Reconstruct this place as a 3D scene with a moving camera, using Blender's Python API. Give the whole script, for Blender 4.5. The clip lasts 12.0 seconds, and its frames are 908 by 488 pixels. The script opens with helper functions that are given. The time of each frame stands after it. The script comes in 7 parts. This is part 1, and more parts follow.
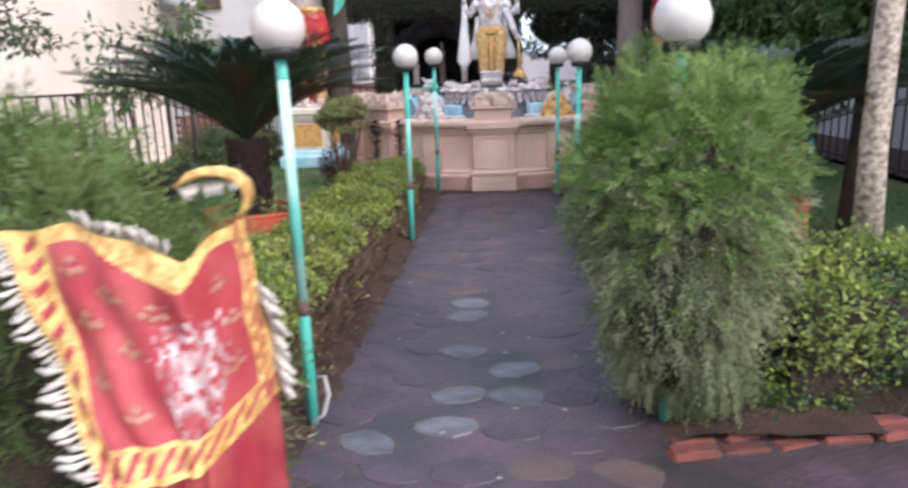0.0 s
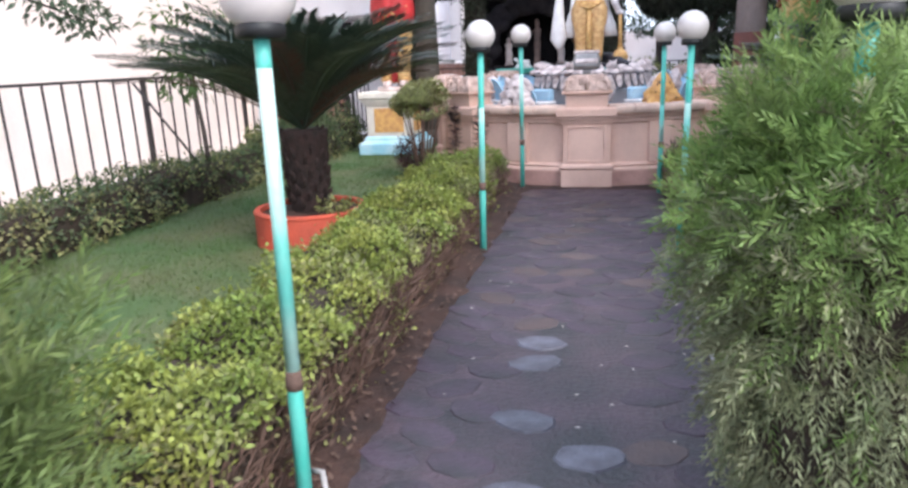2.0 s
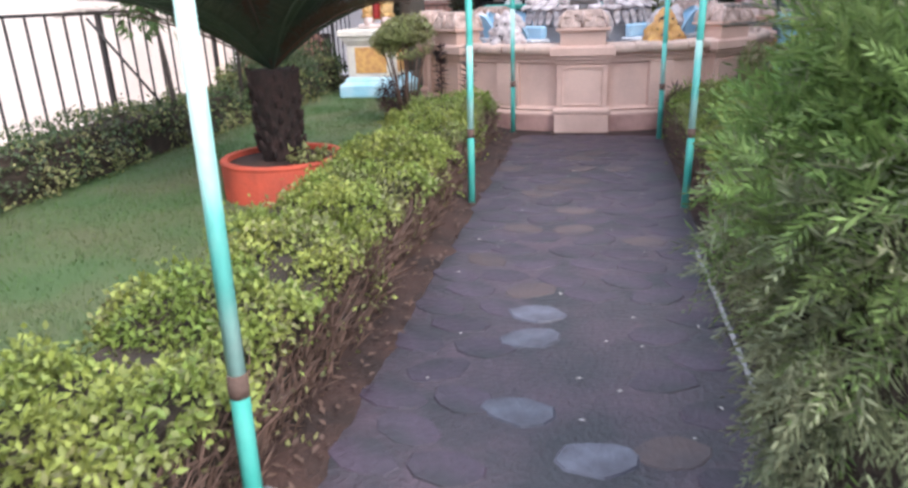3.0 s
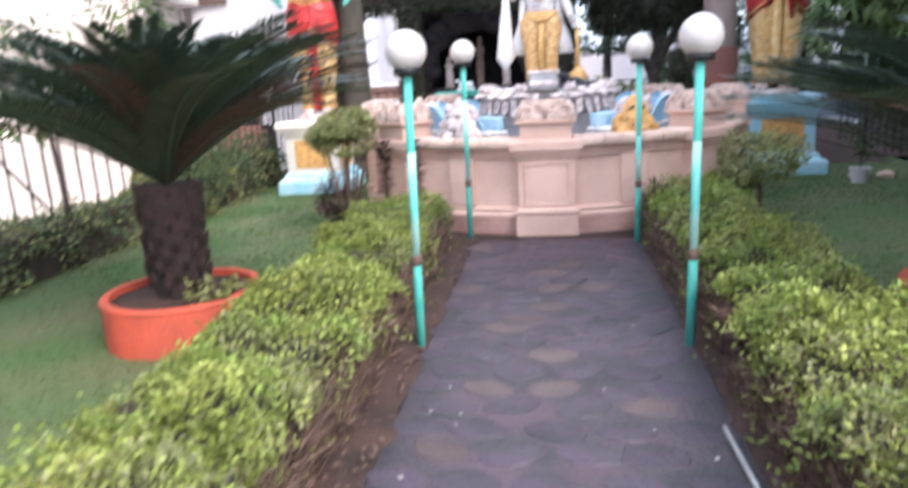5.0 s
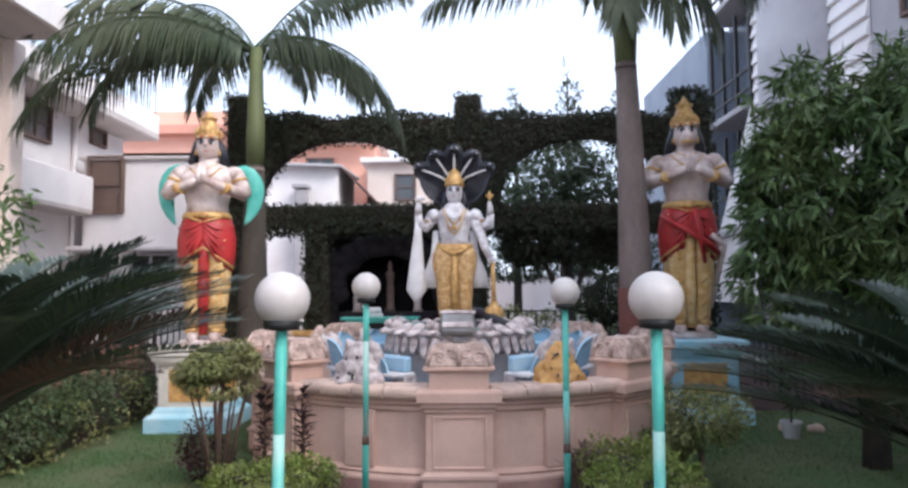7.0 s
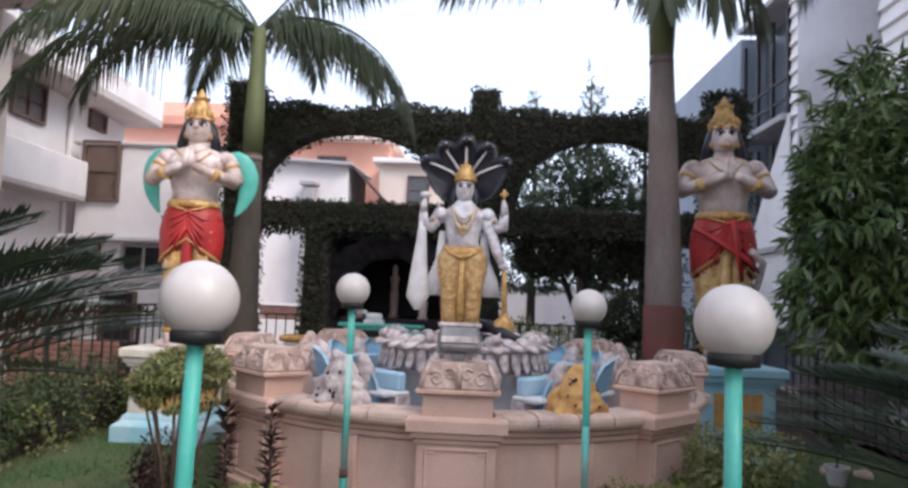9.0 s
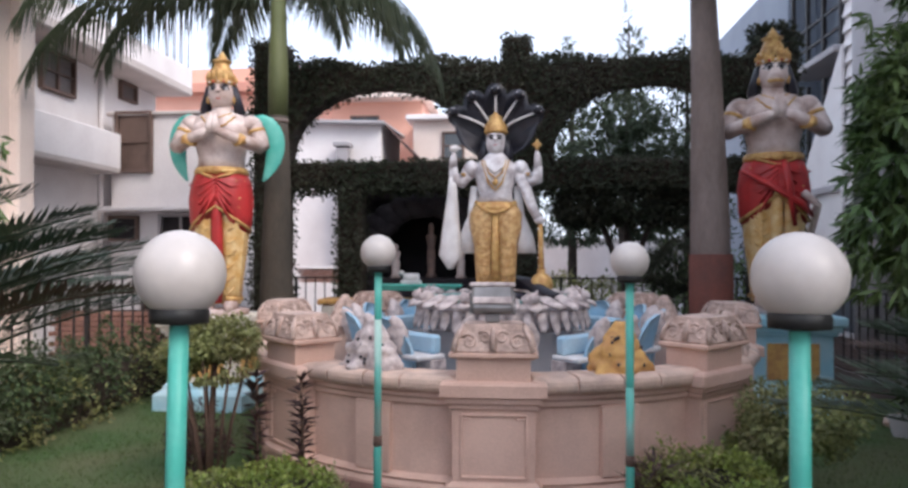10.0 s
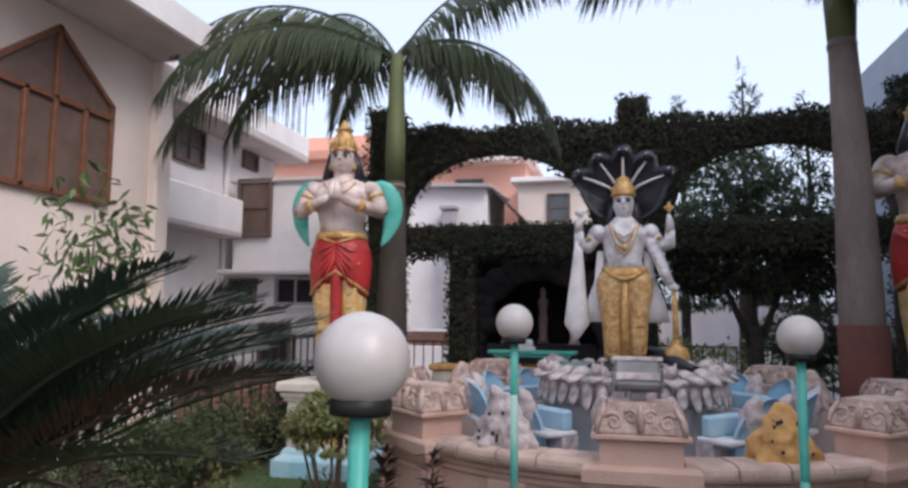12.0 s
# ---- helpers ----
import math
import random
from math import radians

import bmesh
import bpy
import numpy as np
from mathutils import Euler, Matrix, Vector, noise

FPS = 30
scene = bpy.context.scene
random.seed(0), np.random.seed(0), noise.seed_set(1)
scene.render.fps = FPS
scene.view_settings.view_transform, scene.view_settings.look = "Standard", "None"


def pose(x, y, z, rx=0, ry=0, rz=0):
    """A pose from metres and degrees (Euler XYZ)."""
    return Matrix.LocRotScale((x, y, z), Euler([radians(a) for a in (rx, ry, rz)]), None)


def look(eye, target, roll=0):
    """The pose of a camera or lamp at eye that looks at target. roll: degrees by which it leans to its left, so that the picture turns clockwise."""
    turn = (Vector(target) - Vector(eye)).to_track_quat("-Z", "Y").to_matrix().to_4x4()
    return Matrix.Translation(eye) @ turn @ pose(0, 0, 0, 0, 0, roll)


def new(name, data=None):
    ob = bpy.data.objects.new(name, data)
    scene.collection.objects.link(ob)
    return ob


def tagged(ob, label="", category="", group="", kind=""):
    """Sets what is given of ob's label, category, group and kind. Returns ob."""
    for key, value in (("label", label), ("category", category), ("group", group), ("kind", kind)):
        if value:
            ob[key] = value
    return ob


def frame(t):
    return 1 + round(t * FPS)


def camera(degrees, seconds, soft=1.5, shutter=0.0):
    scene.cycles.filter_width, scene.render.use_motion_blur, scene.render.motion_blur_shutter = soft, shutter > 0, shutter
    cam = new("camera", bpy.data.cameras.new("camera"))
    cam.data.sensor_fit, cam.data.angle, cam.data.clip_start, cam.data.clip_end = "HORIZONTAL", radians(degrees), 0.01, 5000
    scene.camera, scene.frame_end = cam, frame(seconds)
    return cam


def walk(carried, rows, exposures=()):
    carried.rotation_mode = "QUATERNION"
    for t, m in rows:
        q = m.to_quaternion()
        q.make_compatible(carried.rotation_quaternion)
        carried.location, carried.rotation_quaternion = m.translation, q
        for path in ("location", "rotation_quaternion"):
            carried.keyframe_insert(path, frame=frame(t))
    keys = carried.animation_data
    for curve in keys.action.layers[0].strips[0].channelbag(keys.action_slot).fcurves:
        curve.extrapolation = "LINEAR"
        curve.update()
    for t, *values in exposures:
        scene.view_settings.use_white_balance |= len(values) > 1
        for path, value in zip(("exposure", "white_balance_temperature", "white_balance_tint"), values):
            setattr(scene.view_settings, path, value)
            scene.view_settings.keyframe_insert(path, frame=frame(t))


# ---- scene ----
cam = camera(66.0, 12.0, soft=2.8, shutter=0.5)
PATH = [
    (0, (-0.108, 0.252, 1.611), (-0.271, 2.19, 1.141), -2.0),
    (0.5, (0.075, 0.464, 1.632), (-0.029, 2.403, 1.152), -2.3),
    (1, (0.058, 0.696, 1.624), (-0.209, 2.605, 1.092), -2.7),
    (1.5, (-0.073, 0.965, 1.614), (-0.489, 2.836, 1.045), -1.5),
    (2, (-0.033, 1.268, 1.623), (-0.467, 3.152, 1.109), -2.3),
    (2.5, (-0.062, 1.512, 1.585), (-0.474, 3.352, 0.916), -2.6),
    (4.5, (-0.299, 2.647, 1.557), (-0.657, 4.515, 0.938), -2.3),
    (5, (-0.255, 2.984, 1.638), (-0.542, 4.908, 1.172), -3.1),
    (5.5, (-0.241, 3.264, 1.71), (-0.299, 5.252, 1.5), -3.0),
    (6, (-0.33, 3.533, 1.795), (-0.365, 5.532, 1.848), -0.2),
    (6.5, (-0.318, 3.778, 1.819), (-0.34, 5.773, 1.956), -0.4),
    (8.3, (-0.264, 4.661, 1.837), (-0.312, 6.658, 1.943), 0.9),
    (8.5, (-0.271, 4.767, 1.829), (-0.321, 6.759, 1.999), 2.1),
    (9, (-0.242, 4.937, 1.825), (-0.306, 6.93, 1.98), 2.3),
    (9.5, (-0.241, 5.102, 1.853), (-0.396, 7.091, 1.996), 4.3),
    (10, (-0.172, 5.233, 1.846), (-0.351, 7.224, 1.874), 0.0),
    (10.5, (-0.172, 5.281, 1.88), (-0.379, 7.269, 1.937), -0.6),
    (11, (-0.402, 5.333, 1.915), (-0.691, 7.296, 2.169), 1.1),
    (11.5, (-0.496, 5.373, 1.907), (-0.914, 7.315, 2.138), 1.0),
    (12, (-0.469, 5.404, 1.905), (-0.918, 7.343, 2.106), 0.6),
]
EXPOSURES = [(0.0, 0.84, 6100, 11), (2.0, 1.06, 5950, 12), (2.5, 1.1, 5950, 12), (4.5, 1.42, 5950, 12), (5.5, 1.56, 6050, 12), (6.0, 1.35, 6050, 12), (6.5, 0.88, 6050, 12), (8.5, 0.38, 6250, 13), (10.5, 0.36, 6300, 14), (11.0, 0.2, 6300, 14), (11.5, 0.06, 6200, 14), (12.0, 0.0, 6200, 14)]
walk(cam, [(t, look(eye, target, roll)) for t, eye, target, roll in PATH], EXPOSURES)

# ---- light ----
world = bpy.data.worlds.new("sky")
scene.world = world
world.use_nodes = True
wn, wl = world.node_tree.nodes, world.node_tree.links
sky = wn.new("ShaderNodeTexSky")
sky.sky_type = "NISHITA"
sky.sun_disc = False
sky.sun_elevation, sky.sun_rotation = radians(41), radians(130)
sky.air_density, sky.dust_density = 1.0, 3.0
haze = wn.new("ShaderNodeMix")
haze.data_type = "RGBA"
haze.inputs[0].default_value = 0.55
haze.inputs[7].default_value = (9.2, 10.1, 11.6, 1)
wl.new(sky.outputs[0], haze.inputs[6])
wl.new(haze.outputs[2], wn["Background"].inputs[0])
wn["Background"].inputs[1].default_value = 0.15
sun_data = bpy.data.lights.new("sun", "SUN")
sun_data.energy, sun_data.angle, sun_data.color = 1.9, radians(30), (1.0, 0.93, 0.85)
sun = new("sun", sun_data)
sun.matrix_world = look((13, -9, 15), (0, 2, 0))


# ---- materials ----
def mat(name, base, second=None, rough=0.75, scale=3.0, fine=45.0, bump=0.15, metal=0.0, island=0.0, pieces=0.0, amount=1.0, vary=0.25, stretch=(1, 1, 1), trans=0.0, spec=0.4):
    """A surface of two colours mixed by broad noise, with fine grain and relief; island or pieces: spread of tone from leaf to leaf or piece to piece."""
    m = bpy.data.materials.new(name)
    m.use_nodes = True
    n, l = m.node_tree.nodes, m.node_tree.links
    b = n["Principled BSDF"]
    b.inputs["Roughness"].default_value, b.inputs["Metallic"].default_value = rough, metal
    b.inputs["Specular IOR Level"].default_value = spec
    co = n.new("ShaderNodeTexCoord")
    mp = n.new("ShaderNodeMapping")
    mp.inputs["Scale"].default_value = stretch
    l.new(co.outputs["Object"], mp.inputs[0])
    big, small = n.new("ShaderNodeTexNoise"), n.new("ShaderNodeTexNoise")
    for node, s, d in ((big, scale, 5), (small, fine, 3)):
        node.inputs["Scale"].default_value, node.inputs["Detail"].default_value = s, d
        l.new(mp.outputs[0], node.inputs["Vector"])
    ramp = n.new("ShaderNodeMapRange")
    ramp.inputs[1].default_value, ramp.inputs[2].default_value = 0.38, 0.66
    ramp.inputs[4].default_value = amount
    l.new(big.outputs[0], ramp.inputs[0])
    mix = n.new("ShaderNodeMix")
    mix.data_type = "RGBA"
    second = second or tuple(c * 0.75 for c in base)
    mix.inputs[6].default_value, mix.inputs[7].default_value = (*base, 1), (*second, 1)
    l.new(ramp.outputs[0], mix.inputs[0])
    tone = n.new("ShaderNodeMapRange")
    tone.inputs[3].default_value, tone.inputs[4].default_value = 1 - vary, 1 + vary
    l.new(small.outputs[0], tone.inputs[0])
    last = tone.outputs[0]
    if island or pieces:
        source = n.new("ShaderNodeNewGeometry" if island else "ShaderNodeObjectInfo").outputs["Random Per Island" if island else "Random"]
        spread = n.new("ShaderNodeMapRange")
        spread.inputs[3].default_value, spread.inputs[4].default_value = 1 - (island or pieces), 1 + (island or pieces)
        l.new(source, spread.inputs[0])
        times = n.new("ShaderNodeMath")
        times.operation = "MULTIPLY"
        l.new(last, times.inputs[0]), l.new(spread.outputs[0], times.inputs[1])
        last = times.outputs[0]
    hsv = n.new("ShaderNodeHueSaturation")
    l.new(mix.outputs[2], hsv.inputs["Color"]), l.new(last, hsv.inputs["Value"])
    l.new(hsv.outputs[0], b.inputs["Base Color"])
    if bump:
        bp = n.new("ShaderNodeBump")
        bp.inputs["Strength"].default_value, bp.inputs["Distance"].default_value = bump, 0.02
        l.new(small.outputs[0], bp.inputs["Height"]), l.new(bp.outputs[0], b.inputs["Normal"])
    if trans:
        t = n.new("ShaderNodeBsdfTranslucent")
        l.new(hsv.outputs[0], t.inputs[0])
        ms = n.new("ShaderNodeMixShader")
        ms.inputs[0].default_value = trans
        l.new(b.outputs[0], ms.inputs[1]), l.new(t.outputs[0], ms.inputs[2])
        l.new(ms.outputs[0], n["Material Output"].inputs[0])
    return m


M_STONEWASH = mat("pink_limewash", (0.70, 0.475, 0.38), (0.56, 0.365, 0.29), 0.85, 2.2, 60, 0.15, vary=0.12)
M_PLINTH = mat("damp_limewash", (0.50, 0.29, 0.24), (0.34, 0.19, 0.16), 0.85, 4, 30, 0.3, vary=0.15)
M_COPING = mat("worn_coping", (0.68, 0.49, 0.39), (0.43, 0.31, 0.255), 0.85, 5, 40, 0.35, vary=0.2)
M_CARVED = mat("carved_limewash", (0.64, 0.47, 0.395), (0.38, 0.27, 0.225), 0.85, 12, 60, 0.4, vary=0.2)
M_LOTUS = mat("grey_white_paint", (0.66, 0.565, 0.54), (0.36, 0.29, 0.28), 0.75, 14, 50, 0.3, vary=0.25)
M_BLUE = mat("pale_blue_paint", (0.26, 0.47, 0.64), (0.42, 0.57, 0.66), 0.6, 3, 40, 0.2, vary=0.12)
M_CYAN = mat("faded_cyan_paint", (0.30, 0.55, 0.65), (0.46, 0.63, 0.68), 0.7, 3, 40, 0.2, vary=0.12)
M_YELLOW = mat("yellow_ochre_paint", (0.64, 0.37, 0.12), (0.48, 0.24, 0.09), 0.7, 12, 40, 0.15, vary=0.1)
M_CREAM = mat("cream_paint", (0.72, 0.66, 0.56), (0.58, 0.53, 0.47), 0.75, 4, 40, 0.15, vary=0.1)
M_TEAL_PALE = mat("faded_teal_paint", (0.24, 0.46, 0.42), (0.34, 0.44, 0.40), 0.6, 5, 50, 0.1, vary=0.15)
M_TEAL = mat("teal_enamel", (0.07, 0.42, 0.34), (0.13, 0.48, 0.40), 0.4, 5, 50, 0.08, vary=0.1)
M_FADED = mat("faded_teal_enamel", (0.13, 0.47, 0.40), (0.62, 0.70, 0.63), 0.5, 2.2, 50, 0.12, vary=0.1, stretch=(1, 1, 0.7))
M_GLOBE = mat("milky_plastic_globe", (0.58, 0.53, 0.50), (0.48, 0.43, 0.40), 0.35, 4, 30, 0.03, vary=0.06, spec=0.5)
M_COLLAR = mat("black_collar", (0.02, 0.02, 0.02), None, 0.5, 8, 60, 0.1)
M_POT = mat("red_painted_concrete", (0.52, 0.085, 0.045), (0.36, 0.07, 0.04), 0.75, 4, 45, 0.25, vary=0.15)
M_SOIL = mat("damp_soil", (0.060, 0.032, 0.024), (0.032, 0.020, 0.016), 0.95, 4, 50, 0.9, vary=0.45)
M_LAWN = mat("short_turf", (0.070, 0.118, 0.040), (0.115, 0.125, 0.058), 0.95, 1.1, 90, 0.7, vary=0.4)
M_GRASS = mat("grass_blades", (0.078, 0.145, 0.042), (0.125, 0.150, 0.062), 0.8, 1.1, 20, 0, island=0.4, trans=0.3)
M_BED = mat("dark_wet_mortar", (0.034, 0.030, 0.032), (0.078, 0.050, 0.060), 0.46, 2.2, 40, 0.5, vary=0.45, spec=0.45)
M_FLAG = mat("worn_flagstone", (0.068, 0.046, 0.062), (0.034, 0.031, 0.032), 0.5, 2.2, 45, 0.4, pieces=0.16, vary=0.4, spec=0.4)
M_PALE_FLAG = mat("pale_flagstone", (0.115, 0.112, 0.136), (0.062, 0.056, 0.068), 0.42, 8, 50, 0.3, pieces=0.25, vary=0.25, spec=0.5)
M_RUST_FLAG = mat("rusty_flagstone", (0.098, 0.066, 0.060), (0.070, 0.052, 0.052), 0.55, 5, 50, 0.3, pieces=0.2, vary=0.25)
M_KERB = mat("red_brick_kerb", (0.19, 0.050, 0.036), (0.075, 0.036, 0.032), 0.85, 7, 60, 0.6, pieces=0.3, vary=0.35)
M_CONCRETE = mat("pale_concrete_yard", (0.58, 0.55, 0.54), (0.46, 0.43, 0.43), 0.9, 0.8, 30, 0.2, vary=0.12)
M_HEDGE = mat("hedge_leaves", (0.180, 0.245, 0.050), (0.315, 0.335, 0.085), 0.55, 2.5, 20, 0, island=0.42, trans=0.3, spec=0.35)
M_HEDGE_DRY = mat("olive_hedge_leaves", (0.190, 0.215, 0.070), (0.230, 0.215, 0.095), 0.55, 2.5, 20, 0, island=0.45, trans=0.25)
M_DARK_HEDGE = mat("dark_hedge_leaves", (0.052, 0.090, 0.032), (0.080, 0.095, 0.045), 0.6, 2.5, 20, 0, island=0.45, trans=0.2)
M_TWIG = mat("brown_twigs", (0.150, 0.090, 0.066), (0.085, 0.055, 0.043), 0.9, 8, 60, 0.3, vary=0.3)
# Very dark brown: the shade inside foliage is put into the colour.
M_CORE = mat("shaded_twig_core", (0.034, 0.026, 0.018), (0.055, 0.038, 0.028), 0.95, 9, 60, 0.8, vary=0.4)
M_THUJA = mat("thuja_sprays", (0.150, 0.245, 0.060), (0.220, 0.285, 0.095), 0.65, 2, 20, 0, island=0.4, trans=0.35)
M_THUJA_DRY = mat("dry_thuja_sprays", (0.270, 0.275, 0.155), (0.180, 0.210, 0.105), 0.7, 3, 20, 0, island=0.4, trans=0.3)
M_FEATHER = mat("feathery_shrub_leaves", (0.105, 0.165, 0.045), (0.150, 0.185, 0.062), 0.65, 2, 20, 0, island=0.4, trans=0.3)
M_CYCAD = mat("cycad_leaflets", (0.032, 0.052, 0.033), (0.058, 0.074, 0.052), 0.35, 2, 20, 0, island=0.35, trans=0.08, spec=0.6)
M_CYCAD_DRY = mat("browned_cycad_leaflets", (0.100, 0.050, 0.036), (0.050, 0.046, 0.038), 0.5, 1.5, 20, 0, island=0.35, trans=0.1)
M_CYCAD_TRUNK = mat("cycad_trunk_scales", (0.020, 0.014, 0.012), (0.040, 0.021, 0.017), 0.95, 10, 40, 0.9, vary=0.4)
M_PALM = mat("palm_leaflets", (0.060, 0.085, 0.045), (0.105, 0.115, 0.070), 0.5, 0.7, 20, 0, island=0.4, trans=0.2)
M_PALM_TRUNK = mat("palm_trunk_grey", (0.22, 0.17, 0.15), (0.15, 0.115, 0.10), 0.9, 3, 30, 0.4, vary=0.2, stretch=(1, 1, 0.4))
M_PALM_DARK = mat("palm_trunk_dark", (0.085, 0.070, 0.055), (0.055, 0.048, 0.040), 0.9, 3, 30, 0.4, vary=0.2, stretch=(1, 1, 0.4))
M_OXIDE = mat("red_oxide_paint", (0.16, 0.050, 0.035), (0.11, 0.045, 0.035), 0.85, 3, 30, 0.3, vary=0.2)
M_CROWNSHAFT = mat("palm_crownshaft", (0.13, 0.145, 0.055), (0.085, 0.10, 0.042), 0.6, 2, 30, 0.2, vary=0.15, stretch=(1, 1, 0.3))
M_SPOT_TRUNK = mat("mottled_pale_trunk", (0.60, 0.50, 0.41), (0.10, 0.07, 0.05), 0.9, 20, 50, 0.5, vary=0.25, stretch=(1, 1, 1.2), amount=0.8)
M_BARK = mat("dark_bark", (0.040, 0.032, 0.027), (0.065, 0.050, 0.042), 0.95, 8, 40, 0.7, vary=0.3)
M_CREEPER = mat("creeper_leaves", (0.030, 0.040, 0.022), (0.058, 0.058, 0.038), 0.75, 1.2, 20, 0, island=0.4, trans=0.12)
M_TREE = mat("tree_leaves", (0.070, 0.125, 0.040), (0.125, 0.172, 0.060), 0.42, 0.9, 20, 0, island=0.5, trans=0.3)
M_FAR_TREE = mat("far_tree_leaves", (0.040, 0.062, 0.034), (0.070, 0.088, 0.050), 0.7, 0.6, 20, 0, island=0.45, trans=0.15)
M_RED_LEAF = mat("dark_red_leaves", (0.060, 0.018, 0.020), (0.040, 0.022, 0.020), 0.5, 4, 20, 0, island=0.4, trans=0.15)
M_IRON = mat("black_iron", (0.018, 0.017, 0.018), (0.030, 0.024, 0.022), 0.55, 6, 60, 0.15, spec=0.4)
M_WHITEWALL = mat("off_white_wall", (0.83, 0.79, 0.78), (0.72, 0.67, 0.66), 0.9, 0.8, 20, 0.12, vary=0.06)
M_BEIGEWALL = mat("pinkish_beige_wall", (0.82, 0.70, 0.63), (0.73, 0.61, 0.54), 0.9, 0.8, 20, 0.12, vary=0.06)
M_ROOF_SOFFIT = mat("grey_soffit", (0.56, 0.50, 0.47), (0.46, 0.41, 0.39), 0.9, 1.2, 20, 0.1, vary=0.08)
M_ORANGE = mat("salmon_wall", (0.82, 0.46, 0.35), (0.74, 0.40, 0.30), 0.9, 0.8, 20, 0.1, vary=0.06)
M_SALMON_DEEP = mat("deep_salmon_slab", (0.62, 0.30, 0.22), (0.52, 0.25, 0.19), 0.9, 0.8, 20, 0.1, vary=0.08)
M_TILE = mat("red_brown_sheet_roof", (0.16, 0.085, 0.075), (0.11, 0.07, 0.065), 0.8, 2, 20, 0.2, vary=0.15)
M_BLUEWALL = mat("grey_blue_wall", (0.29, 0.325, 0.38), (0.24, 0.275, 0.33), 0.9, 0.8, 20, 0.1, vary=0.06)
M_GREYWALL = mat("grey_wall", (0.44, 0.42, 0.43), (0.36, 0.34, 0.35), 0.9, 0.8, 20, 0.1, vary=0.06)
M_FRAME = mat("varnished_window_wood", (0.21, 0.085, 0.042), (0.15, 0.06, 0.032), 0.5, 6, 50, 0.15, vary=0.2)
M_BROWN = mat("brown_shutter_paint", (0.16, 0.105, 0.085), (0.12, 0.08, 0.065), 0.7, 3, 40, 0.1, vary=0.15)
M_LOUVRE = mat("dusty_louvre_glass", (0.13, 0.105, 0.095), (0.09, 0.075, 0.07), 0.45, 2.5, 30, 0.2, vary=0.15, stretch=(1, 1, 6))
# Near-black: shade of the grotto's depth and annexe rooms put into the colour.
M_DARK = mat("shaded_interior", (0.018, 0.016, 0.018), (0.03, 0.026, 0.028), 0.9, 3, 40, 0.2)
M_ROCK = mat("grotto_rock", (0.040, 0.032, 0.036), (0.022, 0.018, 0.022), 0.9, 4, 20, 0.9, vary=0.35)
M_BRICK = mat("weathered_brick", (0.36, 0.19, 0.14), (0.28, 0.15, 0.12), 0.9, 5, 50, 0.4, pieces=0.2, vary=0.2)
M_GLASS = mat("dim_window_glass", (0.060, 0.068, 0.075), (0.085, 0.09, 0.095), 0.12, 1.5, 20, 0.0, vary=0.05, spec=0.6)
# Darker blue-grey: shade inside the window bay put into the colour.
M_BAY_SHADE = mat("shaded_bay_grey", (0.12, 0.14, 0.17), (0.09, 0.105, 0.13), 0.3, 0.8, 20, 0.05, vary=0.1)
M_SKIN = mat("pale_statue_enamel", (0.68, 0.57, 0.53), (0.41, 0.29, 0.25), 0.45, 4.5, 50, 0.2, vary=0.18)
M_FIGURINE = mat("brown_figurine_enamel", (0.22, 0.14, 0.11), (0.13, 0.09, 0.08), 0.6, 9, 50, 0.2, vary=0.2)
M_SKIN_W = mat("bluish_white_statue_enamel", (0.70, 0.67, 0.68), (0.40, 0.35, 0.36), 0.42, 9, 50, 0.2, vary=0.2)
M_RED = mat("red_statue_enamel", (0.50, 0.035, 0.035), (0.34, 0.03, 0.03), 0.45, 6, 50, 0.12, vary=0.15)
M_DHOTI = mat("ochre_statue_enamel", (0.74, 0.54, 0.27), (0.62, 0.34, 0.10), 0.45, 9, 50, 0.2, vary=0.2)
M_DHOTI_GOLD = mat("golden_robe_enamel", (0.70, 0.47, 0.22), (0.46, 0.24, 0.09), 0.42, 20, 60, 0.4, vary=0.25)
M_GOLD = mat("gold_statue_enamel", (0.62, 0.40, 0.15), (0.42, 0.21, 0.07), 0.4, 16, 60, 0.3, metal=0.2, vary=0.25)
M_BLACK = mat("black_statue_enamel", (0.012, 0.012, 0.018), (0.026, 0.025, 0.036), 0.35, 6, 50, 0.2, vary=0.2)
M_WHITE = mat("white_statue_enamel", (0.74, 0.71, 0.70), (0.60, 0.56, 0.55), 0.5, 6, 50, 0.12, vary=0.1)
M_STEEL = mat("weathered_grey_metal", (0.30, 0.29, 0.29), (0.20, 0.19, 0.19), 0.5, 6, 50, 0.15, metal=0.3, vary=0.15)
M_CLOTH = mat("red_brocade", (0.32, 0.031, 0.043), (0.42, 0.080, 0.085), 0.5, 9, 220, 0.25, vary=0.25)
M_BORDER = mat("yellow_brocade", (0.70, 0.49, 0.17), (0.44, 0.20, 0.06), 0.45, 40, 160, 0.3, vary=0.35)
M_FRINGE = mat("white_fringe", (0.62, 0.57, 0.52), (0.42, 0.36, 0.32), 0.9, 30, 200, 0.2, vary=0.2)
M_TINSEL = mat("faded_silver_print", (0.26, 0.028, 0.038), (0.58, 0.49, 0.49), 0.5, 26, 120, 0.3, vary=0.3, stretch=(1, 1, 0.4))
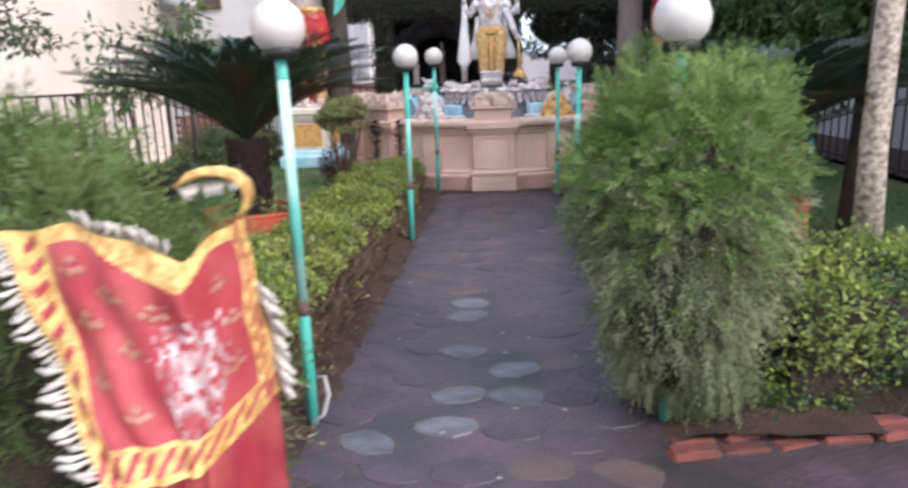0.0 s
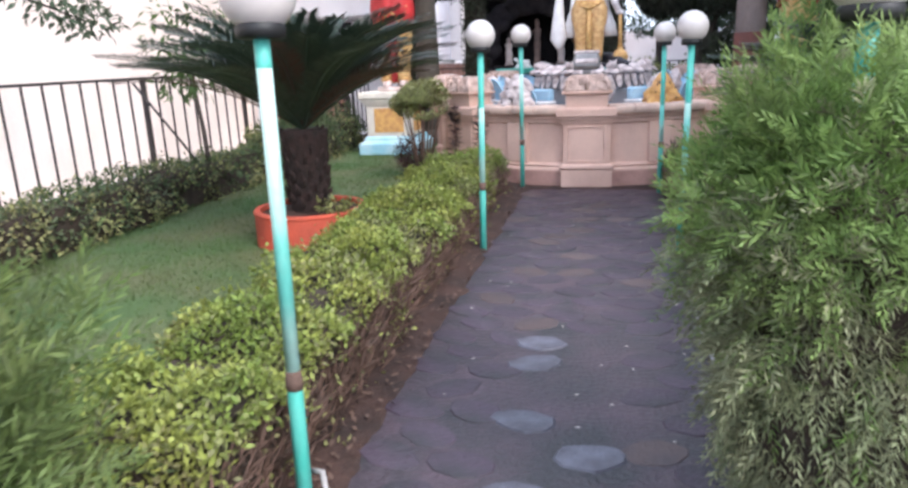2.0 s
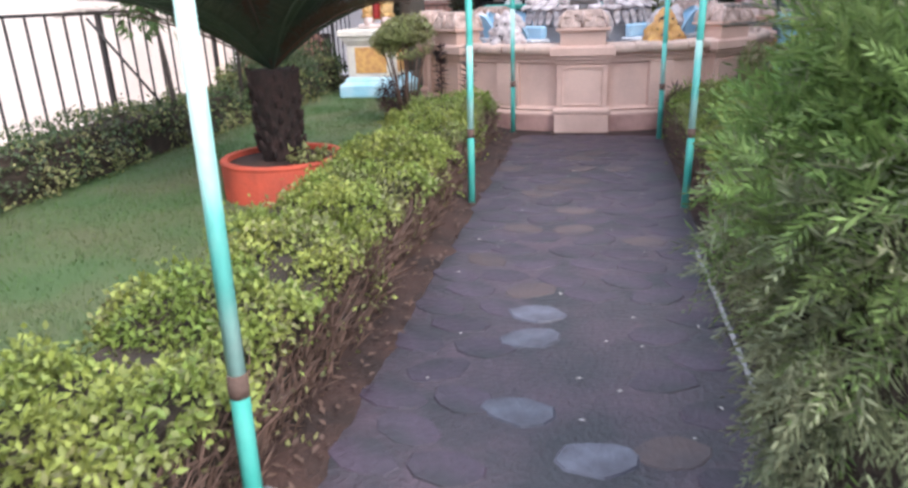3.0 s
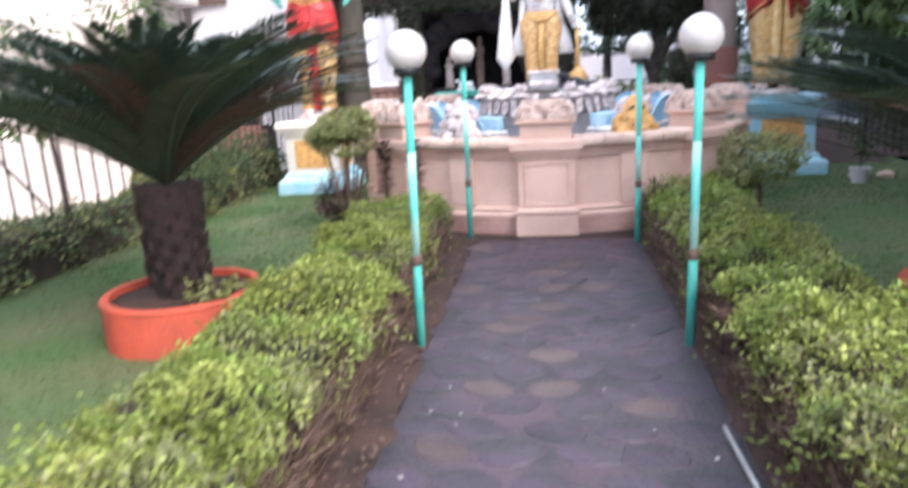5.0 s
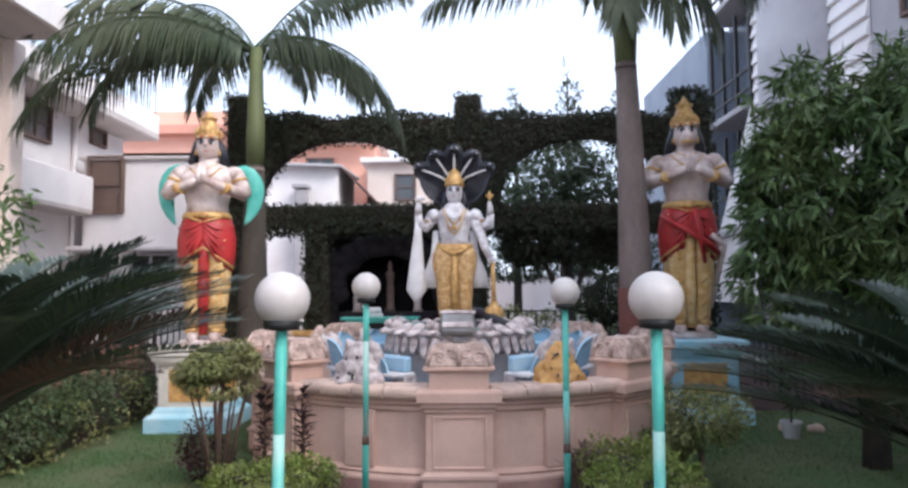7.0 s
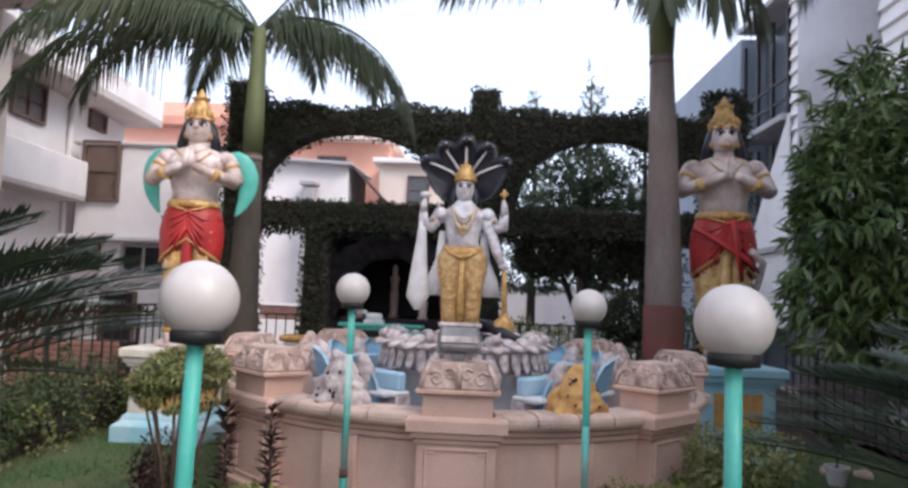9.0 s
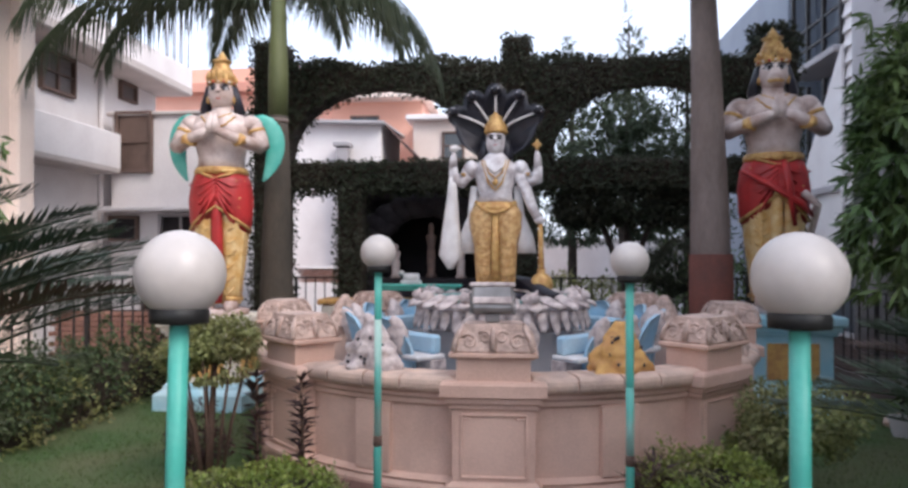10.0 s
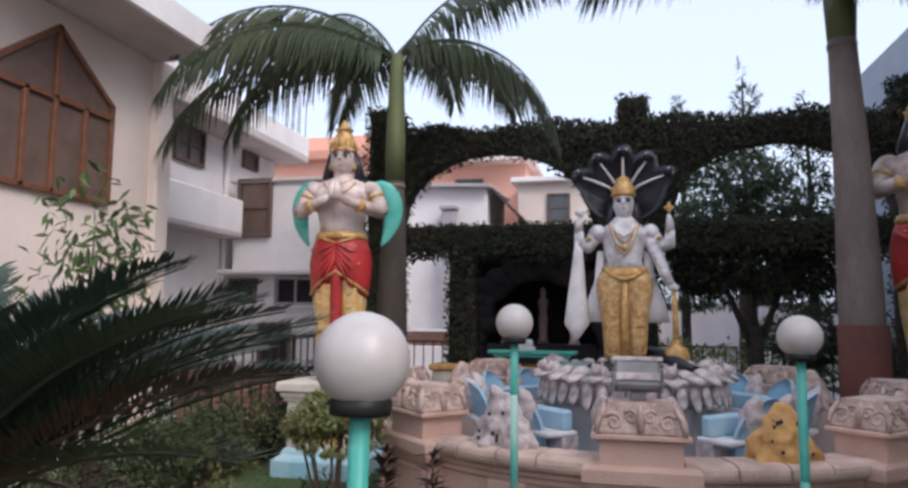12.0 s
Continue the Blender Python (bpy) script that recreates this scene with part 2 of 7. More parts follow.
M_MOTIF = mat("woven_pale_motif", (0.44, 0.24, 0.15), (0.30, 0.08, 0.07), 0.5, 60, 160, 0.3, vary=0.3)
M_CABLE = mat("grey_cable", (0.42, 0.40, 0.39), None, 0.6, 10, 60, 0.1)


# ---- builders ----
class Shape:
    """Collects faces; a number beside each picks its material."""

    def __init__(self):
        self.v, self.f, self.m, self.s = [], [], [], []

    def add(self, verts, faces, mi=0, smooth=False, xf=None):
        k = len(self.v)
        self.v += [tuple(xf @ Vector(p)) if xf else tuple(p) for p in verts]
        self.f += [tuple(i + k for i in f) for f in faces]
        self.m += [mi] * len(faces)
        self.s += [smooth] * len(faces)
        return self

    def box(self, c, d, mi=0, bevel=0.008, xf=None):
        h = [x / 2 for x in d]
        bevel = min(bevel, min(h) * 0.6)
        signs = [(a, b, e) for a in (-1, 1) for b in (-1, 1) for e in (-1, 1)]
        verts, idx = [], {}
        for sg in signs:
            for ax in range(3):
                idx[sg, ax] = len(verts)
                verts.append([sg[i] * (h[i] if i == ax else h[i] - bevel) for i in range(3)])
        faces = []
        for ax in range(3):
            for sg in (-1, 1):
                o1, o2 = (ax + 1) % 3, (ax + 2) % 3
                ring = []
                for a, b in ((-1, -1), (1, -1), (1, 1), (-1, 1)):
                    key = [0, 0, 0]
                    key[ax], key[o1], key[o2] = sg, a, b
                    ring.append(idx[tuple(key), ax])
                faces.append(ring)
        for ax in range(3):
            o1, o2 = (ax + 1) % 3, (ax + 2) % 3
            for a in (-1, 1):
                for b in (-1, 1):
                    lo, hi = [0, 0, 0], [0, 0, 0]
                    lo[ax], hi[ax] = -1, 1
                    lo[o1] = hi[o1] = a
                    lo[o2] = hi[o2] = b
                    faces.append([idx[tuple(lo), o1], idx[tuple(hi), o1], idx[tuple(hi), o2], idx[tuple(lo), o2]])
        faces += [[idx[sg, 0], idx[sg, 1], idx[sg, 2]] for sg in signs]
        good = []
        for f in faces:
            p = [Vector(verts[i]) for i in f]
            nrm = (p[1] - p[0]).cross(p[2] - p[0])
            good.append(f if nrm.dot(sum(p, Vector())) > 0 else f[::-1])
        verts = [[v[i] + c[i] for i in range(3)] for v in verts]
        return self.add(verts, good, mi, False, xf)

    def loft(self, rings, seg=20, mi=0, xf=None, wave=0.0, waves=0, smooth=True):
        """Level ellipses (x, y, z, rx, ry), from the bottom up."""
        verts, faces = [], []
        for x, y, z, rx, ry in rings:
            for i in range(seg):
                a = 2 * math.pi * i / seg
                w = 1 + wave * math.cos(waves * a) if waves else 1
                verts.append((x + rx * w * math.cos(a), y + ry * w * math.sin(a), z))
        for r in range(len(rings) - 1):
            for i in range(seg):
                j = (i + 1) % seg
                faces.append((r * seg + i, r * seg + j, (r + 1) * seg + j, (r + 1) * seg + i))
        faces += [tuple(range(seg))[::-1], tuple((len(rings) - 1) * seg + i for i in range(seg))]
        return self.add(verts, faces, mi, smooth, xf)

    def tube(self, pts, rads, seg=10, mi=0, flat=1.0, xf=None):
        pts = [Vector(p) for p in pts]
        if not hasattr(rads, "__len__"):
            rads = [rads] * len(pts)
        verts, faces = [], []
        side = None
        for i, p in enumerate(pts):
            d = (pts[min(i + 1, len(pts) - 1)] - pts[max(i - 1, 0)]).normalized()
            if side is None:
                side = d.orthogonal().normalized() if abs(d.z) > 0.9 else d.cross(Vector((0, 0, 1))).normalized()
            side = (side - d * side.dot(d)).normalized()
            up = d.cross(side)
            for k in range(seg):
                a = 2 * math.pi * k / seg
                verts.append(p + side * (rads[i] * math.cos(a)) + up * (rads[i] * flat * math.sin(a)))
        for r in range(len(pts) - 1):
            for k in range(seg):
                j = (k + 1) % seg
                faces.append((r * seg + k, r * seg + j, (r + 1) * seg + j, (r + 1) * seg + k))
        faces += [tuple(range(seg))[::-1], tuple((len(pts) - 1) * seg + k for k in range(seg))]
        return self.add(verts, faces, mi, True, xf)

    def ball(self, c, r, mi=0, seg=16, rows=10, xf=None):
        r = r if hasattr(r, "__len__") else (r, r, r)
        rings = []
        for i in range(rows + 1):
            a = math.pi * (i / rows) - math.pi / 2
            k = max(math.cos(a), 0.03)
            rings.append((c[0], c[1], c[2] + r[2] * math.sin(a), r[0] * k, r[1] * k))
        return self.loft(rings, seg, mi, xf)

    def turned(self, profile, seg=40, mi=0, a0=0.0, a1=2 * math.pi, xf=None, smooth=False):
        """A closed profile of (radius, z) swept about the z axis from a0 to a1."""
        full = a1 - a0 > 6.28
        n = seg if full else seg + 1
        k = len(profile)
        verts = [(r * math.cos(a0 + (a1 - a0) * i / seg), r * math.sin(a0 + (a1 - a0) * i / seg), z) for i in range(n) for r, z in profile]
        faces = []
        for i in range(seg):
            j = (i + 1) % n
            for p in range(k):
                q = (p + 1) % k
                faces.append((i * k + p, j * k + p, j * k + q, i * k + q))
        if not full:
            faces += [tuple(range(k))[::-1], tuple((n - 1) * k + p for p in range(k))]
        return self.add(verts, faces, mi, smooth, xf)

    def prism(self, ring, z0, z1, mi=0, taper=0.0, xf=None):
        """An upright block over a level outline, its top edge drawn in by taper."""
        n = len(ring)
        cx, cy = sum(p[0] for p in ring) / n, sum(p[1] for p in ring) / n
        top = [(x + (cx - x) * taper, y + (cy - y) * taper, z1) for x, y in ring]
        verts = [(x, y, z0) for x, y in ring] + top
        faces = [(i, (i + 1) % n, n + (i + 1) % n, n + i) for i in range(n)] + [tuple(range(n, 2 * n)), tuple(range(n))[::-1]]
        return self.add(verts, faces, mi, False, xf)

    def moulded(self, profile, mi=0, xf=None):
        """An upright rectangular moulding: (half width, half depth, z) from the bottom up."""
        verts = [(sx * w, sy * d, z) for w, d, z in profile for sx, sy in ((-1, -1), (1, -1), (1, 1), (-1, 1))]
        n = len(profile)
        faces = [(r * 4 + i, r * 4 + (i + 1) % 4, r * 4 + 4 + (i + 1) % 4, r * 4 + 4 + i) for r in range(n - 1) for i in range(4)]
        return self.add(verts, faces + [(3, 2, 1, 0), tuple(4 * n - 4 + i for i in range(4))], mi, False, xf)

    def mesh(self, name, mats):
        me = bpy.data.meshes.new(name)
        me.from_pydata(self.v, [], self.f)
        for m in mats if isinstance(mats, (list, tuple)) else [mats]:
            me.materials.append(m)
        me.polygons.foreach_set("material_index", self.m)
        me.polygons.foreach_set("use_smooth", self.s)
        me.update()
        return me


def part(name, shape, material=None, parent=None, label="", at=None):
    """One mesh object under a thing, or at top level."""
    ob = new(name, shape.mesh(name, material) if isinstance(shape, Shape) else shape)
    if parent:
        ob.parent = parent
    if at is not None:
        ob.matrix_basis = at if isinstance(at, Matrix) else Matrix.Translation(at)
    return tagged(ob, label)


def thing(name, at, label, category, group="", kind=""):
    ob = new(name)
    ob.matrix_basis = at if isinstance(at, Matrix) else Matrix.Translation(at)
    return tagged(ob, label, category, group, kind)


def solid(name, shape, material, label, category="", kind="", at=None, group=""):
    return tagged(part(name, shape, material, None, "", at), label, category, group, kind)


rng = np.random.default_rng(7)


def unit(a):
    return a / np.maximum(np.linalg.norm(a, axis=1, keepdims=True), 1e-6)


def leaf_mesh(name, material, P, D, U, length, width, fold=0.25, two=None, share=None):
    """Many folded leaves: bases P, directions D, rough face normals U. two: a second material for the leaves in share."""
    n = len(P)
    D = unit(D)
    S = unit(np.cross(D, U))
    N = np.cross(S, D)
    L = (np.ones(n) * length * rng.uniform(0.7, 1.25, n))[:, None]
    W = (np.ones(n) * width * rng.uniform(0.75, 1.2, n))[:, None]
    V = np.empty((n, 4, 3), np.float32)
    V[:, 0], V[:, 2] = P, P + D * L
    V[:, 1], V[:, 3] = P + D * L * 0.45 + S * W * 0.5 + N * W * fold, P + D * L * 0.45 - S * W * 0.5 + N * W * fold
    me = bpy.data.meshes.new(name)
    me.vertices.add(4 * n)
    me.vertices.foreach_set("co", V.ravel())
    base = 4 * np.arange(n)[:, None]
    loops = np.concatenate([base + np.array([[0, 1, 2]]), base + np.array([[0, 2, 3]])], 1).ravel()
    me.loops.add(6 * n)
    me.loops.foreach_set("vertex_index", loops.astype(np.int32))
    me.polygons.add(2 * n)
    me.polygons.foreach_set("loop_start", np.arange(0, 6 * n, 3, dtype=np.int32))
    me.materials.append(material)
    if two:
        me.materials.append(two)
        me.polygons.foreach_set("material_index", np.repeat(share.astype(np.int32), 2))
    me.update(calc_edges=True)
    return me


def lumps(P, size, strength, seed=0.0):
    return np.array([noise.noise(Vector((p[0] / size + seed, p[1] / size, p[2] / size))) * strength for p in P])


def on_blob(n, radii, low=-1.0, squeeze=1.0):
    """Points and outward normals on an ellipsoid above low (share of its half height)."""
    d = unit(rng.normal(size=(int(n * 2.6) + 20, 3)))
    d = d[d[:, 2] > low][:n]
    r = np.array(radii)
    return d * r, unit(d / r)


def on_slab(n, sx, sy, sz):
    """Points and normals on the top and the four sides of a block whose base is at 0."""
    areas = np.array([sx * sy, sx * sz, sx * sz, sy * sz, sy * sz])
    k = rng.choice(5, n, p=areas / areas.sum())
    u, v = rng.uniform(-0.5, 0.5, n), rng.uniform(0, 1, n)
    P, N = np.zeros((n, 3)), np.zeros((n, 3))
    w = rng.uniform(-0.5, 0.5, n)
    for i, (ax, sg) in enumerate((("z", 1), ("y", -1), ("y", 1), ("x", -1), ("x", 1))):
        q = k == i
        if ax == "z":
            P[q] = np.stack([u[q] * sx, w[q] * sy, np.full(q.sum(), sz)], 1)
            N[q] = (0, 0, 1)
        elif ax == "y":
            P[q] = np.stack([u[q] * sx, np.full(q.sum(), sg * sy / 2), v[q] * sz], 1)
            N[q] = (0, sg, 0)
        else:
            P[q] = np.stack([np.full(q.sum(), sg * sx / 2), u[q] * sy, v[q] * sz], 1)
            N[q] = (sg, 0, 0)
    return P, N

# ---- ground and paving ----
ground = solid("ground", Shape().box((0, 60, -0.27), (400, 400, 0.5), 0, 0.01), M_CONCRETE, "pale dusty concrete yard around the garden", kind="structure")
lawn_left = solid("lawn", Shape().box((-3.6, 7.2, -0.01), (4.1, 16.0, 0.06), 0, 0.01).box((-1.4, 0.8, -0.012), (0.75, 3.2, 0.06), 0, 0.01), M_LAWN, "short green lawn with bare patches", kind="structure")
lawn_right = solid("lawn", Shape().box((3.25, 9.25, -0.01), (4.2, 11.6, 0.06), 0, 0.01), M_LAWN, "short green lawn with bare patches", kind="structure")


def soil_strip(inner, outer, y0, y1):
    """A bank of soil with a ragged inner edge."""
    s, nu, nv = Shape(), 10, 120
    pts = []
    for j in range(nv + 1):
        y = y0 + (y1 - y0) * j / nv
        rag = 0.07 * noise.noise(Vector((inner * 5, y * 2.3, 0))) + 0.03 * noise.noise(Vector((inner, y * 9, 3)))
        for i in range(nu + 1):
            u = i / nu
            x = inner + rag + (outer - inner) * u
            z = -0.01 + 0.06 * min(1, 4 * u) + 0.022 * noise.noise(Vector((x * 7, y * 7, 1))) * min(1, 6 * u)
            pts.append((x, y, z))
    w = nu + 1
    s.add(pts, [(j * w + i, j * w + i + 1, (j + 1) * w + i + 1, (j + 1) * w + i) for j in range(nv) for i in range(nu)], 0, True)
    return s


soil_left = solid("soil_bed", soil_strip(-0.97, -1.95, 2.5, 10.1), M_SOIL, "bare damp brown soil under the hedge", kind="structure")
soil_right = solid("soil_bed", soil_strip(0.50, 1.5, 3.1, 10.2), M_SOIL, "bare damp brown soil under the hedge", kind="structure")
soil_back = solid("soil_bed", Shape().box((-0.3, 16.2, -0.005), (10.5, 3.4, 0.06), 0, 0.02).box((-0.2, 12.3, -0.014), (2.8, 5.0, 0.06), 0, 0.02), M_SOIL, "bare soil around the fountain", kind="structure")
# Dark strip added over the pale yard to darken it beyond the fence.
dark_side_strip = solid("soil_bed", Shape().box((6.05, 12.0, -0.01), (1.95, 30.0, 0.06), 0, 0.02), M_SOIL, "dark ground strip added between the fence and the tall house", kind="structure")
path = solid("pavement", Shape().box((-0.25, 4.0, -0.02), (1.62, 12.0, 0.06), 0, 0.01).box((2.4, 0.6, -0.024), (3.9, 5.7, 0.06), 0, 0.01), M_BED, "dark damp garden path of irregular flagstones", kind="structure")


def grass(name, x0, x1, y0, y1, n):
    P = np.stack([rng.uniform(x0, x1, n), rng.uniform(y0, y1, n), np.full(n, 0.018)], 1)
    keep = lumps(P, 0.7, 1.0, 3.0) > rng.uniform(-0.75, 0.1, n)
    P = P[keep]
    n = len(P)
    D = np.stack([rng.normal(0, 0.5, n), rng.normal(0, 0.5, n), np.ones(n)], 1)
    ob = part(name, leaf_mesh(name, M_GRASS, P, D, rng.normal(size=(n, 3)), 0.042, 0.006, 0.1))
    return tagged(ob, "short green grass blades on the lawn", "grass", kind="stuff")


grass("grass", -5.2, -2.1, 3.0, 14.4, 46000)
grass("grass", 1.4, 4.8, 4.0, 14.4, 40000)


# ---- boundary fence, low hedges ----
def fence(at, length, label, low=0.1, high=1.62, gap=0.26, brace=()):
    """Iron fence along its own x axis."""
    f = thing("fence", at, label, "fence")
    part("top_rail", Shape().box((length / 2, 0, high), (length, 0.035, 0.03), 0, 0.004), M_IRON, f)
    part("bottom_rail", Shape().box((length / 2, 0, low + 0.1), (length, 0.03, 0.03), 0, 0.004), M_IRON, f)
    bar = Shape().box((0, 0, (low + high) / 2), (0.022, 0.022, high - low - 0.02), 0, 0.003).mesh("bar", M_IRON)
    post = Shape().box((0, 0, high / 2), (0.055, 0.055, high + 0.04), 0, 0.005).mesh("post", M_IRON)
    n = int(length / gap)
    for i in range(n + 1):
        part("post" if i % 9 == 4 else "bar", post if i % 9 == 4 else bar, M_IRON, f, at=(i * gap, 0, 0))
    for x, dx in brace:
        part("brace", Shape().tube([(x, -0.03, high - 0.05), (x + dx, -0.45, 0.05)], 0.016, 8), M_IRON, f)
    return f


fence(pose(-5.5, 3.1, 0, 0, 0, 90), 14.0, "black iron bar fence with thicker posts beside the lawn", high=1.53, brace=((5.5, 0.9),))
fence(pose(5.0, 3.1, 0, 0, 0, 90), 14.0, "black iron bar fence shaded by trees beside the lawn", high=1.28)
fence(pose(-5.5, 19.3, 0), 10.5, "black iron bar fence behind the garden arch", high=1.36, gap=0.2)


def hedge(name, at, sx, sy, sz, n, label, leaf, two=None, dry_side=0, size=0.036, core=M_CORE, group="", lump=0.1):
    """A clipped hedge: a shade-coloured twig core and a coat of leaves; dry_side: the side (-1 or 1 along x) with bare
    stems low down.
    """
    h = thing(name, at, label, "hedge", group)
    dips = []
    while group and (dips[-1] if dips else -sy / 2) < sy / 2 - 0.5:
        dips.append((dips[-1] if dips else -sy / 2) + rng.uniform(0.55, 0.95))
    deep = rng.uniform(0.6, 1.3, len(dips))

    def mound(y):
        """How far the hedge swells at y along it: gaps between the bushes that grew together."""
        return 1.0 - sum((0.26 * d * np.exp(-((y - c) / 0.13) ** 2) for c, d in zip(dips, deep)), 0.0 * y)

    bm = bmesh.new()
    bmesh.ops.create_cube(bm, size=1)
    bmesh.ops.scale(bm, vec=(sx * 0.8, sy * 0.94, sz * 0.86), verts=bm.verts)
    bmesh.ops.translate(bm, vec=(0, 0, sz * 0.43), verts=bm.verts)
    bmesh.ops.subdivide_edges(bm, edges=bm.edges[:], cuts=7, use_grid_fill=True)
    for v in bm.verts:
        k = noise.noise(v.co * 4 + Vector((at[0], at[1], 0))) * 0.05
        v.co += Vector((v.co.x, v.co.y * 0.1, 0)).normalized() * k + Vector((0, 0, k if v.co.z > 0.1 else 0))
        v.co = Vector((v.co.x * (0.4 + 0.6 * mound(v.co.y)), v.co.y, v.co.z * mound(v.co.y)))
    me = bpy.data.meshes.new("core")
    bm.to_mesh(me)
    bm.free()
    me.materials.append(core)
    part("core", me, core, h, "twig-brown core darkened as if in shade")
    P, N = on_slab(n, sx, sy, sz)
    z = P[:, 2] / sz
    W = P + np.array([at[0], at[1], 0])
    keep = np.ones(n, bool)
    if dry_side:
        low = (N[:, 0] * dry_side > 0.5) & (z < 0.80)
        keep = ~low | (rng.uniform(size=n) < 0.05 + 0.30 * np.clip(z - 0.45, 0, 1))
    edge = np.clip((z - 0.75) * 4, 0, 1) * 0.10 * (np.abs(N[:, 2]) < 0.5)
    off = lumps(W, 0.30, lump * 1.7, 1.0) + lumps(W, 0.11, lump * 0.7, 8.0) + rng.uniform(-0.05, 0.03, n) + (rng.uniform(size=n) < 0.06) * rng.uniform(0, 0.09, n) - edge
    P = P + N * off[:, None]
    round_off = np.clip(np.abs(P[:, 0]) / (sx / 2) - 0.6, 0, 1) * (N[:, 2] > 0.5) * 0.16
    P[:, 2] = np.maximum((P[:, 2] - round_off) * mound(P[:, 1]), 0.02)
    P[:, 0] *= 0.4 + 0.6 * mound(P[:, 1])
    P, N = P[keep], N[keep]
    m = len(P)
    D = N * 0.5 + rng.normal(size=(m, 3)) * 0.8 + np.array([0, 0, 0.15])
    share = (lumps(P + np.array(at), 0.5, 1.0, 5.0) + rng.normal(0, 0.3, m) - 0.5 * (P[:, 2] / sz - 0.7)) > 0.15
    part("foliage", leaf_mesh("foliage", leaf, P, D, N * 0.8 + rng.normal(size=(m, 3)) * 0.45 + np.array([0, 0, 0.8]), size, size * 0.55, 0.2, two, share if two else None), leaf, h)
    if dry_side:
        k = int(sy * 620)
        B = np.stack([dry_side * (sx * 0.40 + rng.uniform(-0.05, 0.09, k)), rng.uniform(-sy / 2, sy / 2, k), rng.uniform(0.0, sz * 0.62, k)], 1)
        D = np.stack([dry_side * rng.uniform(-0.1, 0.6, k), rng.normal(0, 0.5, k), rng.uniform(0.1, 1, k)], 1)
        part("twig_mass", leaf_mesh("twigs", M_TWIG, B, D, rng.normal(size=(k, 3)), 0.15, 0.010, 0.3), M_TWIG, h, "bare brown twigs")
    return h


y = 2.95
for i, (ln, hz) in enumerate(((2.1, 0.50), (1.7, 0.47), (1.6, 0.45), (1.35, 0.48))):
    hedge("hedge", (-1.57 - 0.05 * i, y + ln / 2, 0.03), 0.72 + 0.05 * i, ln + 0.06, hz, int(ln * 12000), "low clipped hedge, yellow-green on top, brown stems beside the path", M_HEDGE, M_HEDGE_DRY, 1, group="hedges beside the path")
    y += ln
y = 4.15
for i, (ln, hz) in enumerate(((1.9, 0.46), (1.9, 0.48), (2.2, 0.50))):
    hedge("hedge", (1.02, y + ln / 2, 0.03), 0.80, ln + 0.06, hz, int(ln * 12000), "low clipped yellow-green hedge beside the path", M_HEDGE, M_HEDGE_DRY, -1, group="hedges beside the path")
    y += ln
hedge("hedge", (-5.1, 7.0, 0.02), 0.55, 7.6, 0.50, 15000, "dark low hedge along the iron fence", M_DARK_HEDGE, M_HEDGE_DRY, 0, 0.05)
hedge("hedge", (-5.1, 12.6, 0.02), 0.55, 3.6, 0.62, 9000, "dark bushy hedge along the iron fence", M_DARK_HEDGE, M_HEDGE_DRY, 0, 0.06, lump=0.3)
# The darker second leaf colour grows commoner towards this hedge's bottom.
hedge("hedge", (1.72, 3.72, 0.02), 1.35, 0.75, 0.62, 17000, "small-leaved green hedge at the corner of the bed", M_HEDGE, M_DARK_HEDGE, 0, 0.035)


# ---- lamps along the path ----
def lamp_post(at, h=1.72, r=0.025, ball=0.119, lean=(0.0, 0.0), bare=0.95):
    """lean: how far the globe stands off the foot; bare: how much of the pole's height has faded paint."""
    p = thing("lamp_post", pose(at[0], at[1], 0, math.degrees(-math.atan2(lean[1], h)), math.degrees(math.atan2(lean[0], h)), 0), "teal painted steel post with a milky white globe beside the path", "lamp post", "globe lamps beside the path")
    part("base_sleeve", Shape().loft([(0, 0, -0.05, r * 1.14, r * 1.14), (0, 0, h * 0.33, r * 1.1, r * 1.1), (0, 0, h * 0.335, r, r)], 16), M_TEAL, p, "teal lower sleeve")
    part("joint_band", Shape().loft([(0, 0, h * 0.315, r * 1.16, r * 1.16), (0, 0, h * 0.33, r * 1.2, r * 1.2), (0, 0, h * 0.355, r * 1.08, r * 1.08)], 16, 0, None, 0.04, 5), M_TWIG, p, "rusty joint")
    part("pole", Shape().loft([(0, 0, h * 0.33, r, r), (0, 0, h * bare, r, r)], 16), M_FADED, p, "faded teal and white pole")
    part("upper_pole", Shape().loft([(0, 0, h * bare, r, r), (0, 0, h * bare + 0.004, r * 1.03, r * 1.03), (0, 0, h - 0.02, r * 1.03, r * 1.03)], 16), M_TEAL, p, "fresher teal paint")
    part("collar", Shape().loft([(0, 0, h - 0.035, ball * 0.30, ball * 0.30), (0, 0, h - 0.03, ball * 0.64, ball * 0.64), (0, 0, h, ball * 0.66, ball * 0.66), (0, 0, h + 0.018, ball * 0.58, ball * 0.58)], 24), M_COLLAR, p, "black plastic collar")
    part("globe", Shape().ball((0, 0, h + ball * 0.86), ball, 0, 32, 20), M_GLOBE, p, "milky white globe")
    return p


